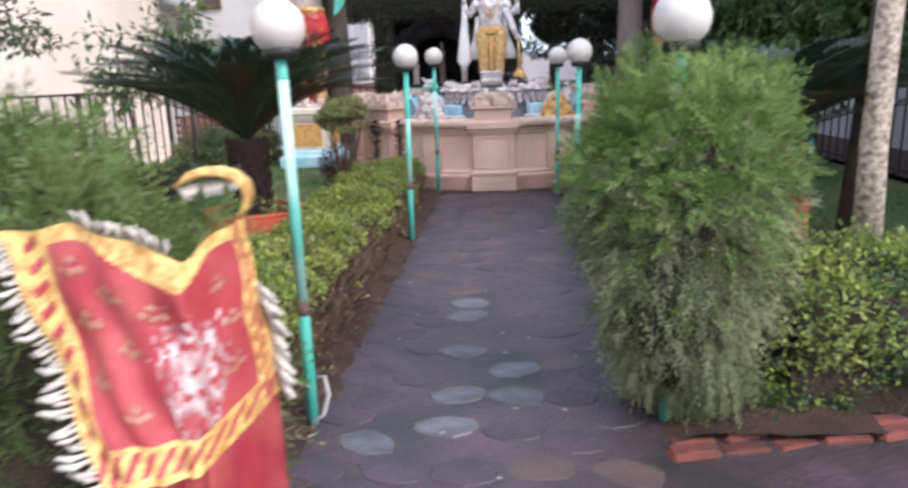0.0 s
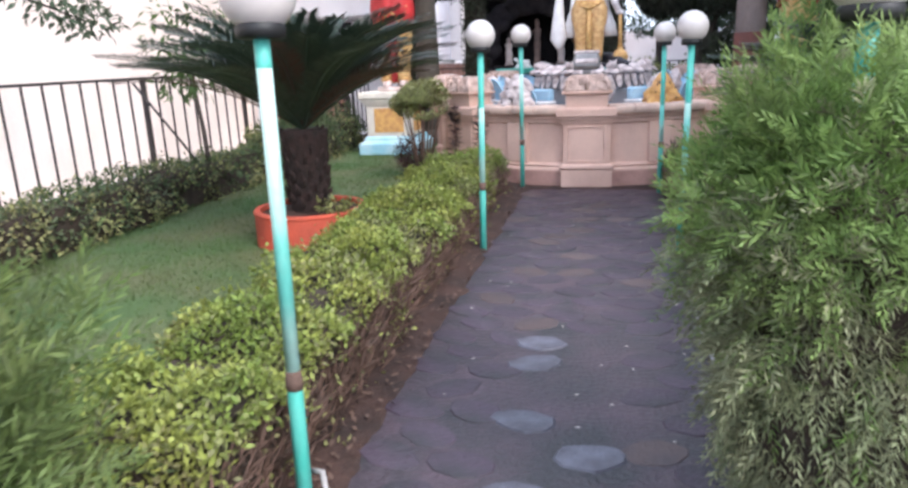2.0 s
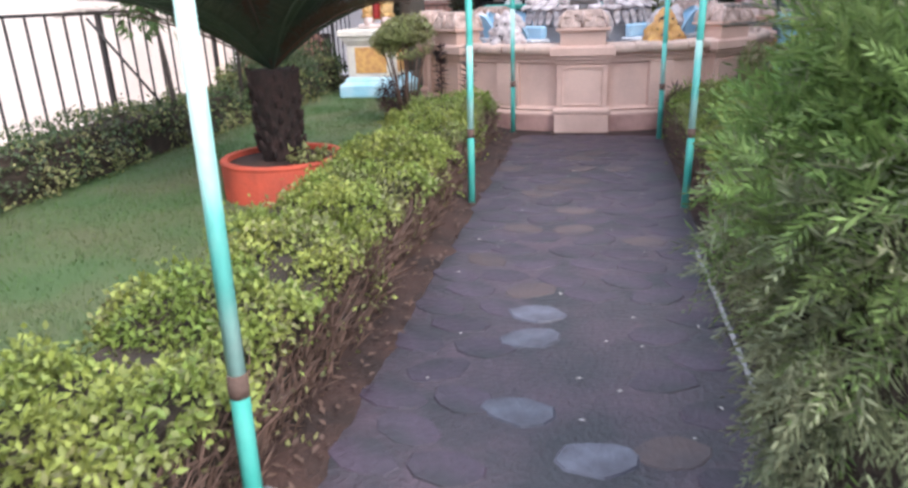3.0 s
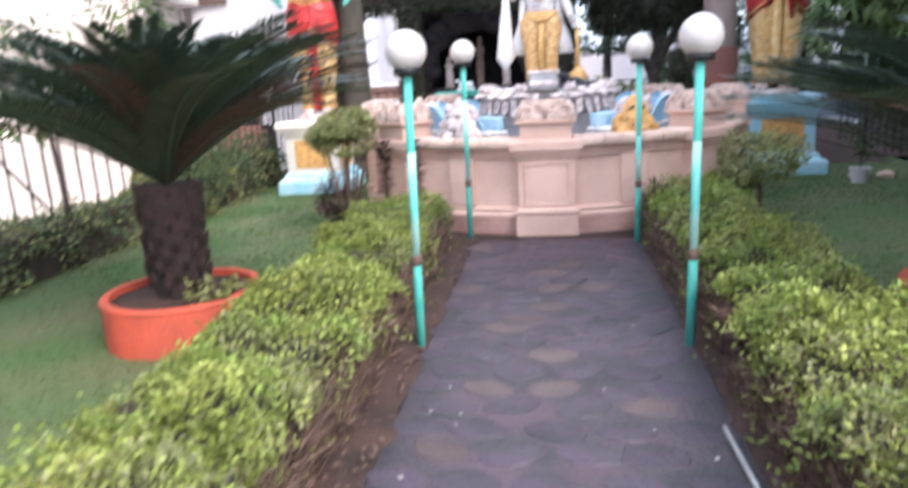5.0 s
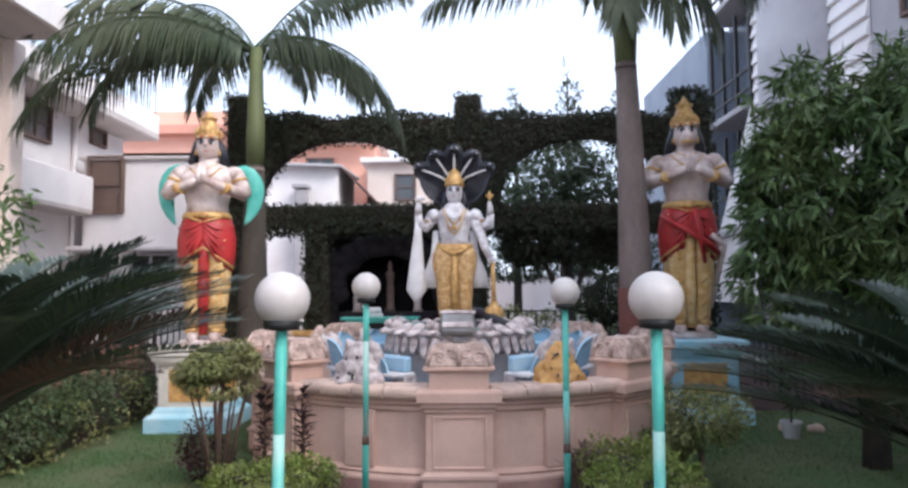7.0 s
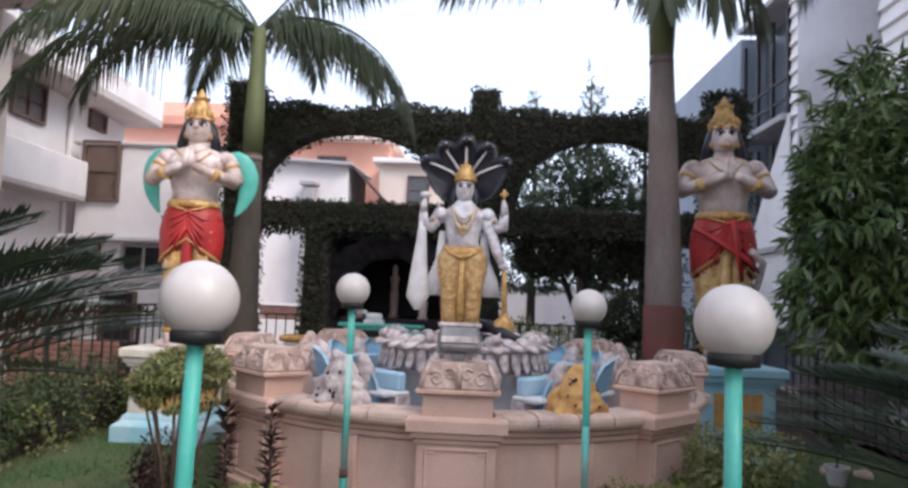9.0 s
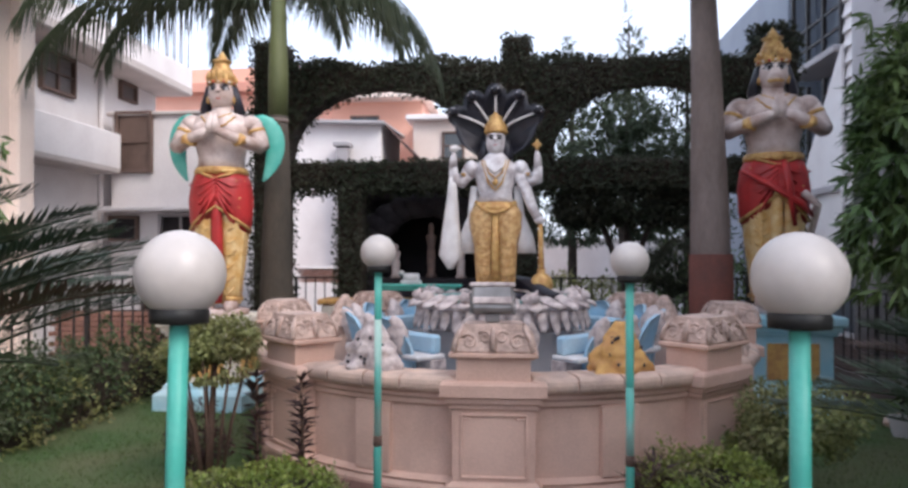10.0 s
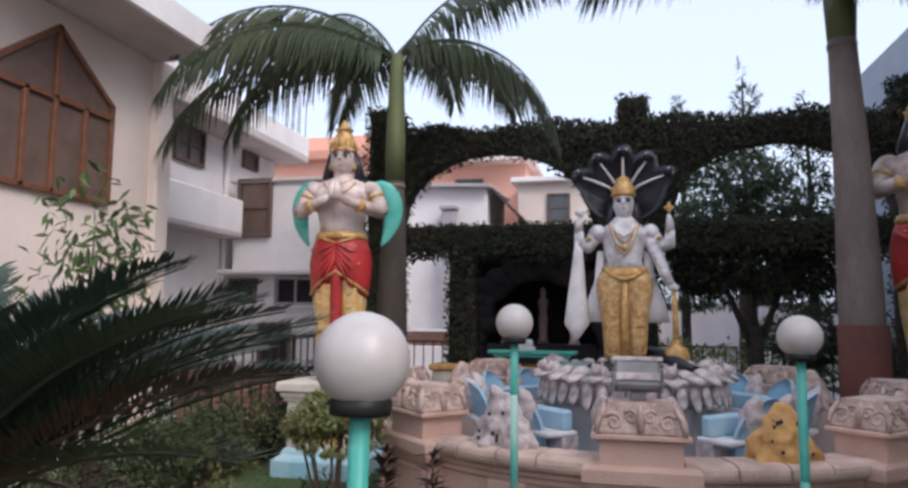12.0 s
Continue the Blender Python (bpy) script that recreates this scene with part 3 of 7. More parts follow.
for x, y0, h, lean, bare in ((-1.064, 3.245, 1.74, (-0.038, 0.11), 0.93), (-1.094, 7.0, 1.69, (0.012, 0.055), 0.72), (-1.11, 9.90, 1.755, (0.004, 0.0), 0.8), (0.60, 3.32, 1.705, (0.008, 0.015), 0.9), (0.525, 7.03, 1.685, (0.032, 0.09), 0.72), (0.523, 9.65, 1.70, (0.003, 0.01), 0.6)):
    lamp_post((x, y0), h, lean=lean, bare=bare)
lamp_post((4.3, 10.9), 1.75)


# ---- the fountain ----
CX, CY = -0.33, 12.36
fountain = thing("fountain", (CX, CY, 0), "round pink limewashed fountain basin with corner piers", "fountain")
R = 2.28
part("wall", Shape().turned([(R - 0.16, 0.0), (R + 0.06, 0.0), (R + 0.06, 0.22), (R + 0.035, 0.25), (R + 0.05, 0.27), (R, 0.30), (R, 0.78), (R + 0.03, 0.80), (R + 0.03, 0.83), (R + 0.055, 0.85), (R + 0.055, 0.875), (R + 0.10, 0.90), (R + 0.10, 0.975), (R + 0.085, 0.99), (R - 0.16, 0.99)], 96), M_STONEWASH, fountain)
part("plinth_stain", Shape().turned([(R + 0.05, 0.0), (R + 0.066, 0.0), (R + 0.066, 0.20), (R + 0.05, 0.20)], 96), M_PLINTH, fountain, "damp stained plinth band")
part("basin_floor", Shape().turned([(0.02, 0.0), (R - 0.1, 0.0), (R - 0.1, 0.42), (0.02, 0.42)], 64), M_BLUE, fountain, "pale blue basin floor")
for k in range(16):
    if k % 2:
        a = radians(-90 + 22.5 * k)
        part("pilaster", Shape().box((0, 0, 0.54), (0.30, 0.05, 0.50), 0, 0.008).box((0, -0.02, 0.94), (0.34, 0.09, 0.09), 0, 0.012), M_STONEWASH, fountain, at=Matrix.Rotation(a + math.pi / 2, 4, "Z") @ Matrix.Translation((0, -R - 0.012, 0)))
pier = Shape().moulded([(0.30, 0.15, 0), (0.31, 0.155, 0.01), (0.31, 0.155, 0.23), (0.33, 0.17, 0.245), (0.33, 0.17, 0.275), (0.30, 0.145, 0.295), (0.28, 0.135, 0.305), (0.28, 0.135, 0.785), (0.30, 0.155, 0.80), (0.30, 0.155, 0.825), (0.325, 0.18, 0.84), (0.325, 0.18, 0.872), (0.36, 0.21, 0.885), (0.36, 0.21, 0.965), (0.345, 0.195, 0.982), (0.25, 0.17, 0.99)])
pier_me = pier.mesh("pier", M_STONEWASH)
rim = Shape()
for x, z, dx, dz in ((0, 0.335, 0.44, 0.02), (0, 0.755, 0.44, 0.02), (-0.22, 0.545, 0.02, 0.42), (0.22, 0.545, 0.02, 0.42)):
    rim.box((x, -0.138, z), (dx, 0.022, dz), 0, 0.006)
for sx in (-1, 1):
    rim.box((sx * 0.19, -0.138, 0.73), (0.07, 0.02, 0.016), 0, 0.004, pose(0, 0, 0))
rim_me = rim.mesh("panel_moulding", M_STONEWASH)
block = Shape().moulded([(0.25, 0.17, 0.975), (0.25, 0.17, 1.135), (0.29, 0.20, 1.15), (0.30, 0.21, 1.155), (0.30, 0.21, 1.175), (0.27, 0.19, 1.18)])
block_me = block.mesh("pier_block", M_STONEWASH)
carved = Shape()
prof = [(0.262, 0.192, 1.177), (0.27, 0.20, 1.195), (0.25, 0.182, 1.24), (0.205, 0.148, 1.32), (0.195, 0.14, 1.37)]
verts = [(sx * a, sy * b, z) for a, b, z in prof for sx, sy in ((-1, -1), (1, -1), (1, 1), (-1, 1))]
faces = [(r * 4 + i, r * 4 + (i + 1) % 4, r * 4 + 4 + (i + 1) % 4, r * 4 + 4 + i) for r in range(4) for i in range(4)] + [(16, 17, 18, 19)]
carved.add(verts, faces)
for face in range(4):
    xf = Matrix.Rotation(face * math.pi / 2, 4, "Z")
    w, d = (0.27, 0.20) if face % 2 == 0 else (0.20, 0.27)
    for s in (-1, 1):
        for c, z0, rr in ((0.60, 1.255, 0.056), (0.22, 1.285, 0.046)):
            pts = []
            for i in range(12):
                u = i / 11
                a = u * 1.4 * 2 * math.pi + 0.6
                q = rr * (1 - 0.8 * u)
                zz = z0 + q * math.sin(a)
                pts.append((s * (w * c + q * math.cos(a)), -d * (0.985 - 0.30 * max(zz - 1.2, 0) / 0.17), zz))
            carved.tube(pts, [0.0125 * (1 - 0.4 * i / 11) for i in range(12)], 6, 0, 1.0, xf)
        carved.tube([(s * w * 0.98, -d * 1.0, 1.19), (s * w * 0.92, -d * 0.95, 1.27), (s * w * 0.76, -d * 0.76, 1.35)], [0.018, 0.016, 0.010], 8, 0, 1.0, xf)
    carved.tube([(0, -d * 1.0, 1.20), (0, -d * 0.93, 1.28), (0, -d * 0.78, 1.35)], [0.022, 0.026, 0.008], 8, 0, 1.0, xf)
carved_me = carved.mesh("carved_cap", M_CARVED)
for k in range(8):
    m = Matrix.Rotation(radians(45 * k), 4, "Z") @ Matrix.Translation((0, -R + 0.03, 0))
    p = part("pier", pier_me, M_STONEWASH, fountain, at=m)
    part("panel_moulding", rim_me, M_STONEWASH, p)
    b = part("pier_block", block_me, M_STONEWASH, p)
    part("carved_cap", carved_me, M_CARVED, p, "cap carved with scrolls and leaves")
# coping stones between the piers
for k in range(8):
    for j, a in enumerate((-12.4, -4.6, 3.0, 11.6)):
        w = (3.7, 3.9, 3.5, 4.9)[j]
        a0, a1 = radians(-90 + 22.5 + 45 * k + a - w + 0.07), radians(-90 + 22.5 + 45 * k + a + w - 0.07)
        h = 0.006 * ((j * 7 + k * 3) % 5) / 4
        part("coping_stone", Shape().turned([(R - 0.17, 0.985), (R + 0.108, 0.903), (R + 0.120, 0.925), (R + 0.124, 0.950 + h), (R + 0.117, 0.978 + h), (R + 0.095, 0.996 + h), (R + 0.05, 1.006 + h), (R - 0.17, 1.004 + h)], 7, 0, a0, a1), M_COPING, fountain)

# blue petals and troughs inside
petal = Shape()
rows, cols = 7, 7
pts = []
for r in range(rows):
    v = r / (rows - 1)
    half = 0.23 * (1 - max(v - 0.55, 0) ** 2 * 2.2)
    for c in range(cols):
        u = c / (cols - 1) * 2 - 1
        pts.append((u * half, -0.05 - 0.12 * v * v + 0.05 * (u * u - 0.5), v * 0.60 + 0.06 * (1 - u * u) * v))
back = [(x, y + 0.035, z) for x, y, z in pts]
fs = [(r * cols + c, r * cols + c + 1, (r + 1) * cols + c + 1, (r + 1) * cols + c) for r in range(rows - 1) for c in range(cols - 1)]
petal.add(pts + back, fs + [tuple(i + rows * cols for i in f[::-1]) for f in fs] + [(i, i + 1, i + 1 + 49, i + 49)[::-1] for i in range(42, 48)] + [(7 * r, 7 * r + 7, 7 * r + 56, 7 * r + 49)[::-1] for r in range(6)] + [(7 * r + 6, 7 * r + 13, 7 * r + 62, 7 * r + 55) for r in range(6)], 0, True)
petal_me = petal.mesh("blue_petal", M_BLUE)
for k in range(8):
    side = Matrix.Rotation(radians(45 * k), 4, "Z")
    top = 0.96 if k else 0.78
    part("inner_wall", Shape().box((0, -1.247, 0.2 + top / 2), (1.10, 0.166, top - 0.40), 0, 0.012), M_LOTUS, fountain, "stained grey-white inner wall", at=side)
    if k:
        part("white_ledge", Shape().box((0, -1.326, 0.978), (1.10, 0.305, 0.044), 0, 0.014), M_WHITE, fountain, "white ledge of the inner basin", at=side)
        part("blue_panel", Shape().box((0, -1.24, 1.076), (1.03, 0.10, 0.16), 0, 0.02), M_BLUE, fountain, "pale blue panel of the inner basin", at=side)
for a in (38, 62, 86, 110, 134, 158, -38, -62, -86, -110, -134, -158):
    part("blue_petal", petal_me, M_BLUE, fountain, "pale blue upright petal", at=Matrix.Rotation(radians(a), 4, "Z") @ Matrix.Translation((0, -1.42, 0.70)) @ Matrix.Diagonal((1.05, 1.0, 0.92, 1)))

# middle bowl and hanging lotus petals
bowl = thing("lotus_pedestal", (CX, CY, 0.32), "grey-white round pedestal with hanging lotus petals in the fountain", "pedestal")
part("stem", Shape().loft([(0, 0, 0.08, 0.72, 0.72), (0, 0, 0.16, 0.69, 0.69), (0, 0, 0.42, 0.67, 0.67), (0, 0, 0.62, 0.68, 0.68), (0, 0, 0.80, 0.72, 0.72)], 40), M_GREYWALL, bowl, "plain grey drum")
part("top", Shape().loft([(0, 0, 0.79, 0.72, 0.72), (0, 0, 0.98, 0.84, 0.84), (0, 0, 1.02, 0.84, 0.84), (0, 0, 1.05, 0.76, 0.76), (0, 0, 1.08, 0.70, 0.70)], 40), M_LOTUS, bowl)
part("water_tray", Shape().turned([(0.02, 1.07), (0.66, 1.07), (0.68, 1.095), (0.72, 1.10), (0.74, 1.07), (0.70, 1.05), (0.02, 1.05)], 48), M_TEAL_PALE, bowl, "pale teal tray on top")
lp = Shape().loft([(0, -0.035, -0.125, 0.006, 0.006), (0, -0.040, -0.105, 0.026, 0.011), (0, -0.030, -0.05, 0.044, 0.017), (0, -0.012, 0.02, 0.050, 0.022), (0, 0.0, 0.10, 0.040, 0.022)], 10).mesh("lotus_petal", M_LOTUS)
for k in range(40):
    part("lotus_petal", lp, M_LOTUS, bowl, at=Matrix.Rotation(2 * math.pi * k / 40, 4, "Z") @ Matrix.Translation((0, -0.835, 0.91)) @ Matrix.Rotation(radians(4 * math.sin(k * 2.7)), 4, "Y") @ Matrix.Diagonal((1.05, 1.2, 0.92 + 0.16 * math.sin(k * 1.9), 1)))
for k in range(26):
    part("lotus_petal", lp, M_LOTUS, bowl, "pale spreading petal", at=Matrix.Rotation(2 * math.pi * (k + 0.5) / 26, 4, "Z") @ Matrix.Translation((0, -0.82, 1.055)) @ Matrix.Rotation(radians(-52 + 7 * math.sin(k * 2.3)), 4, "X") @ Matrix.Diagonal((1.75, 1.3, 1.05, 1)))
part("rim_moulding", Shape().turned([(0.80, 1.00), (0.875, 1.01), (0.885, 1.035), (0.87, 1.06), (0.80, 1.065)], 64), M_LOTUS, bowl)
head = Shape().ball((0, 0, 0.05), (0.07, 0.08, 0.06), 0, 12, 8).ball((0, -0.075, 0.075), (0.045, 0.05, 0.045), 0, 10, 8).tube([(-0.03, -0.05, 0.1), (-0.045, -0.04, 0.135)], [0.016, 0.006], 6).tube([(0.03, -0.05, 0.1), (0.045, -0.04, 0.135)], [0.016, 0.006], 6).mesh("spout_head", M_LOTUS)
bud = Shape().loft([(0, 0, 0, 0.06, 0.06), (0, 0, 0.04, 0.05, 0.05), (0, 0, 0.10, 0.085, 0.08), (0, -0.02, 0.19, 0.10, 0.09), (0, -0.03, 0.25, 0.07, 0.06), (0, -0.05, 0.29, 0.05, 0.06), (0, -0.07, 0.33, 0.012, 0.015)], 16, 0, None, 0.10, 5).mesh("lotus_bud", M_LOTUS)
for a in (9, -9, 34, -34, 47, -47, 72, -72, 96, -96, 125, -125, 160, -160):
    part("lotus_bud", bud, M_LOTUS, fountain, "grey-white carved bud on the inner ledge", at=Matrix.Rotation(radians(a), 4, "Z") @ Matrix.Translation((0, -1.50, 0.995)))
for a in (62, -62, 118, -118, 20, -20):
    part("spout_head", head, M_LOTUS, bowl, "small carved spout head", at=Matrix.Rotation(radians(a), 4, "Z") @ Matrix.Translation((0, -0.82, 1.05)) @ Matrix.Scale(1.1, 4))


def rim_ornament(ang, material, label, spots):
    """A heaped shell ornament on the fountain's rim, black beads standing for its dark holes."""
    a = radians(ang)
    o = thing("shell_ornament", Matrix.Translation((CX, CY, 0.995)) @ Matrix.Rotation(a, 4, "Z") @ Matrix.Translation((0, -R + 0.10, 0)), label, "ornament")
    s = Shape()
    rings = []
    for i in range(22):
        u = i / 21
        q = (1 - 0.93 * u) ** 0.75 * (1 + 0.07 * abs(math.sin(u * math.pi * 3.5)))
        rings.append((0, 0, 0.37 * u, max(0.24 * q, 0.012), max(0.165 * q, 0.012)))
    s.loft(rings, 48, 0, None, 0.09, 7)
    for i in range(len(s.v)):
        v = Vector(s.v[i])
        grow = 1 + 0.28 * noise.noise(v * 9 + Vector((ang, 0, 0))) + 0.14 * noise.noise(v * 22 + Vector((0, ang, 0)))
        s.v[i] = (v.x * grow, v.y * grow, v.z * (1 + 0.05 * noise.noise(v * 6 + Vector((ang, 3, 0)))) if v.z > 0.03 else v.z)
    part("body", s, material, o)
    # Black beads on the surface paint in the shade of small holes.
    d = Shape().ball((0, 0, 0), (0.014, 0.012, 0.016), 0, 8, 6).mesh("hole", M_BLACK)
    for i in range(spots):
        t = -math.pi / 2 + rng.uniform(-1.1, 1.1)
        z = rng.uniform(0.05, 0.26)
        q = (1 - 0.93 * z / 0.37) ** 0.75
        part("hole", d, M_BLACK, o, "black bead for the shade of a hole", at=(0.24 * q * math.cos(t), 0.175 * q * math.sin(t), z))
    return o


rim_ornament(-24.5, M_LOTUS, "grey-white heaped shell ornament with dark holes on the rim", 14)
rim_ornament(24.4, M_YELLOW, "ochre yellow heaped shell ornament with dark holes on the rim", 12)
rim_ornament(-58, M_CARVED, "pale pink heaped shell ornament on the rim", 4)
rim_ornament(62, M_CARVED, "pale pink heaped shell ornament on the rim", 6)
rim_ornament(122, M_CARVED, "pale pink heaped shell ornament on the rim", 4)
rim_ornament(-120, M_CARVED, "pale pink heaped shell ornament on the rim", 4)

flood = thing("floodlight", (CX - 0.01, CY - R + 0.03, 1.37), "weathered grey metal floodlight on the front pier", "floodlight")
part("bracket", Shape().box((0, 0, 0.03), (0.10, 0.08, 0.06), 0, 0.01).box((-0.155, 0, 0.13), (0.012, 0.04, 0.15), 0, 0.003).box((0.155, 0, 0.13), (0.012, 0.04, 0.15), 0, 0.003).box((0, 0, 0.060), (0.322, 0.04, 0.012), 0, 0.003), M_STEEL, flood)
part("housing", Shape().box((0, 0, 0), (0.29, 0.13, 0.21), 0, 0.02), M_STEEL, flood, at=pose(0, 0.0, 0.165, -20))
part("rear_fin", Shape().box((0, 0, 0), (0.27, 0.03, 0.05), 0, 0.006), M_LOTUS, flood, at=pose(0, -0.075, 0.155, -20))
part("rim", Shape().box((0, 0, 0), (0.315, 0.03, 0.03), 0, 0.006), M_LOTUS, flood, at=pose(0, -0.03, 0.262, -20))

# ---- statues and their pedestals ----
def pedestal(x, y, w, top, label):
    p = thing("statue_pedestal", (x, y, 0), label, "pedestal")
    part("foot", Shape().moulded([(w * h, w * h, z) for h, z in ((0.52, -0.03), (0.525, -0.02), (0.525, 0.20), (0.51, 0.22), (0.45, 0.26), (0.44, 0.30), (0.41, 0.335))]), M_CYAN, p, "pale blue stepped foot")
    part("body", Shape().box((0, 0, 0.31 + (top - 0.52) / 2), (w * 0.80, w * 0.80, top - 0.50), 0, 0.01), M_CYAN if x > 0 else M_CREAM, p, "pale blue body" if x > 0 else "cream body")
    for k in range(4):
        part("panel", Shape().box((0, -w * 0.402, 0.61), (w * 0.52, 0.014, 0.42), 0, 0.005), M_YELLOW, p, "yellow ochre panel", at=Matrix.Rotation(k * math.pi / 2, 4, "Z"))
    part("cap", Shape().moulded([(w * h, w * h, z) for h, z in ((0.40, top - 0.23), (0.43, top - 0.22), (0.43, top - 0.185), (0.46, top - 0.175), (0.465, top - 0.125), (0.49, top - 0.11), (0.50, top - 0.10), (0.50, top - 0.02), (0.485, top), (0.3, top + 0.002))]), M_CYAN if x > 0 else M_CREAM, p)
    return p


pedestal(-3.85, 13.55, 1.02, 1.10, "cream and blue pedestal with yellow panels under a statue")
pedestal(2.97, 14.0, 1.12, 1.13, "blue and cream pedestal with yellow panels under a statue")

SM = [M_SKIN, M_RED, M_DHOTI, M_GOLD, M_BLACK, M_TEAL, M_WHITE]


def praying_figure(h, wings, muzzle):
    """A standing robed figure with joined palms, facing -y, feet at 0; sizes for a height of 3.2."""
    s = Shape()
    k = h / 3.2
    xf = Matrix.Scale(k, 4)
    s.loft([(0, 0, 0, 0.33, 0.27), (0, 0, 0.05, 0.34, 0.28), (0, 0, 0.06, 0.30, 0.24)], 24, 0, xf)
    for sx in (-1, 1):
        s.loft([(sx * 0.14, -0.10, 0.05, 0.085, 0.17), (sx * 0.14, -0.08, 0.12, 0.08, 0.12), (sx * 0.14, -0.02, 0.16, 0.08, 0.08)], 14, 0, xf)
        s.loft([(sx * 0.12, 0.0, 0.10, 0.115, 0.13), (sx * 0.13, 0.0, 0.35, 0.135, 0.15), (sx * 0.14, 0.0, 0.60, 0.165, 0.175), (sx * 0.14, 0.0, 0.85, 0.19, 0.20), (sx * 0.14, 0.0, 1.10, 0.20, 0.21), (sx * 0.12, 0, 1.45, 0.21, 0.22)], 36, 2, xf, 0.05, 11)
        for j in range(9):
            z = 0.22 + 0.12 * j
            w = 0.8 + 0.05 * j
            s.tube([(sx * 0.28 * w, -0.04, z + 0.11), (sx * 0.22 * w, -0.145 - 0.006 * j, z + 0.02), (sx * 0.13 * w, -0.165 - 0.006 * j, z - 0.03), (sx * 0.045, -0.150, z + 0.05)], [0.004, 0.012, 0.012, 0.004], 6, 3 if j % 2 else 2, 1, xf)
    s.loft([(0, -0.15, 0.12, 0.05, 0.05), (0, -0.18, 0.5, 0.07, 0.05), (0, -0.21, 1.0, 0.065, 0.05), (0, -0.23, 1.42, 0.05, 0.04)], 12, 1 if wings else 2, xf, 0.06, 6)
    s.loft([(0, 0, 0.86, 0.335, 0.235), (0, 0, 0.98, 0.36, 0.27), (0, 0, 1.20, 0.375, 0.285), (0, 0, 1.42, 0.345, 0.275), (0, 0, 1.60, 0.29, 0.22)], 32, 1, xf, 0.03, 13)
    for i in range(len(s.v) - 32 * 5, len(s.v)):
        x, y, z = s.v[i]
        if z < 1.15 * k and y < 0.1 * k:
            s.v[i] = (x, y, z + k * 0.22 * math.exp(-(x / k / 0.16) ** 2) - k * 0.10 * min(abs(x / k) / 0.36, 1))
    s.tube([(-0.355, -0.04, 0.80), (-0.28, -0.16, 0.86), (-0.15, -0.235, 0.97), (0, -0.255, 1.09), (0.15, -0.235, 0.97), (0.28, -0.16, 0.86), (0.355, -0.04, 0.80)], 0.020, 8, 3, 1, xf)
    for j in range(5):
        s.tube([(-0.36 + 0.02 * j, -0.05, 1.40 - 0.10 * j), (-0.18, -0.255, 1.36 - 0.12 * j), (0.0, -0.285, 1.47 - 0.05 * j)], 0.016, 6, 1, 1, xf)
        s.tube([(0.36 - 0.02 * j, -0.05, 1.40 - 0.10 * j), (0.18, -0.255, 1.36 - 0.12 * j), (0.0, -0.285, 1.47 - 0.05 * j)], 0.016, 6, 1, 1, xf)
    s.loft([(0, 0, 1.54, 0.315, 0.245), (0, 0, 1.58, 0.325, 0.255), (0, 0, 1.64, 0.30, 0.235)], 28, 3, xf)
    s.ball((0, -0.25, 1.58), (0.07, 0.04, 0.06), 3, 12, 8, xf)
    s.tube([(-0.28, -0.08, 1.60), (-0.15, -0.235, 1.53), (0, -0.275, 1.47), (0.15, -0.235, 1.53), (0.28, -0.08, 1.60)], 0.017, 8, 3, 1, xf)
    s.loft([(0, 0, 1.60, 0.285, 0.215), (0, 0, 1.76, 0.27, 0.20), (0, 0, 1.95, 0.31, 0.22), (0, 0, 2.15, 0.36, 0.235), (0, 0, 2.28, 0.36, 0.21), (0, 0, 2.37, 0.25, 0.15), (0, 0, 2.42, 0.12, 0.11), (0, 0, 2.52, 0.105, 0.105)], 32, 0, xf)
    for sx in (-1, 1):
        s.ball((sx * 0.15, -0.16, 2.14), (0.15, 0.09, 0.12), 0, 16, 10, xf)
        s.ball((sx * 0.35, 0, 2.25), (0.125, 0.135, 0.125), 0, 16, 10, xf)
        s.tube([(sx * 0.375, 0, 2.25), (sx * 0.46, -0.03, 2.06), (sx * 0.50, -0.09, 1.92)], [0.11, 0.10, 0.095], 14, 0, 1, xf)
        s.tube([(sx * 0.50, -0.09, 1.92), (sx * 0.35, -0.27, 1.97), (sx * 0.14, -0.37, 2.05), (sx * 0.05, -0.385, 2.10)], [0.095, 0.088, 0.068, 0.05], 14, 0, 1, xf)
        s.tube([(sx * 0.035, -0.385, 2.05), (sx * 0.032, -0.395, 2.18), (sx * 0.024, -0.385, 2.32)], [0.06, 0.055, 0.02], 10, 0, 0.7, xf)
        s.tube([(sx * 0.412, -0.013, 2.165), (sx * 0.428, -0.018, 2.125)], 0.113, 14, 3, 1, xf)
        s.loft([(sx * 0.19, 0.05, 2.36, 0.03, 0.04), (sx * 0.205, 0.03, 2.42, 0.068, 0.06), (sx * 0.185, 0.02, 2.56, 0.055, 0.075), (sx * 0.14, 0.01, 2.74, 0.045, 0.09)], 12, 4, xf, 0.08, 5)
        s.ball((sx * 0.155, -0.03, 2.58), (0.025, 0.035, 0.06), 3, 8, 6, xf)
    s.loft([(0, -0.01, 2.46, 0.075, 0.085), (0, -0.025, 2.50, 0.115, 0.13), (0, -0.02, 2.60, 0.155, 0.165), (0, -0.01, 2.72, 0.158, 0.165), (0, 0, 2.82, 0.13, 0.15)], 24, 0, xf)
    s.ball((0, 0.06, 2.66), (0.165, 0.15, 0.18), 4, 16, 10, xf)
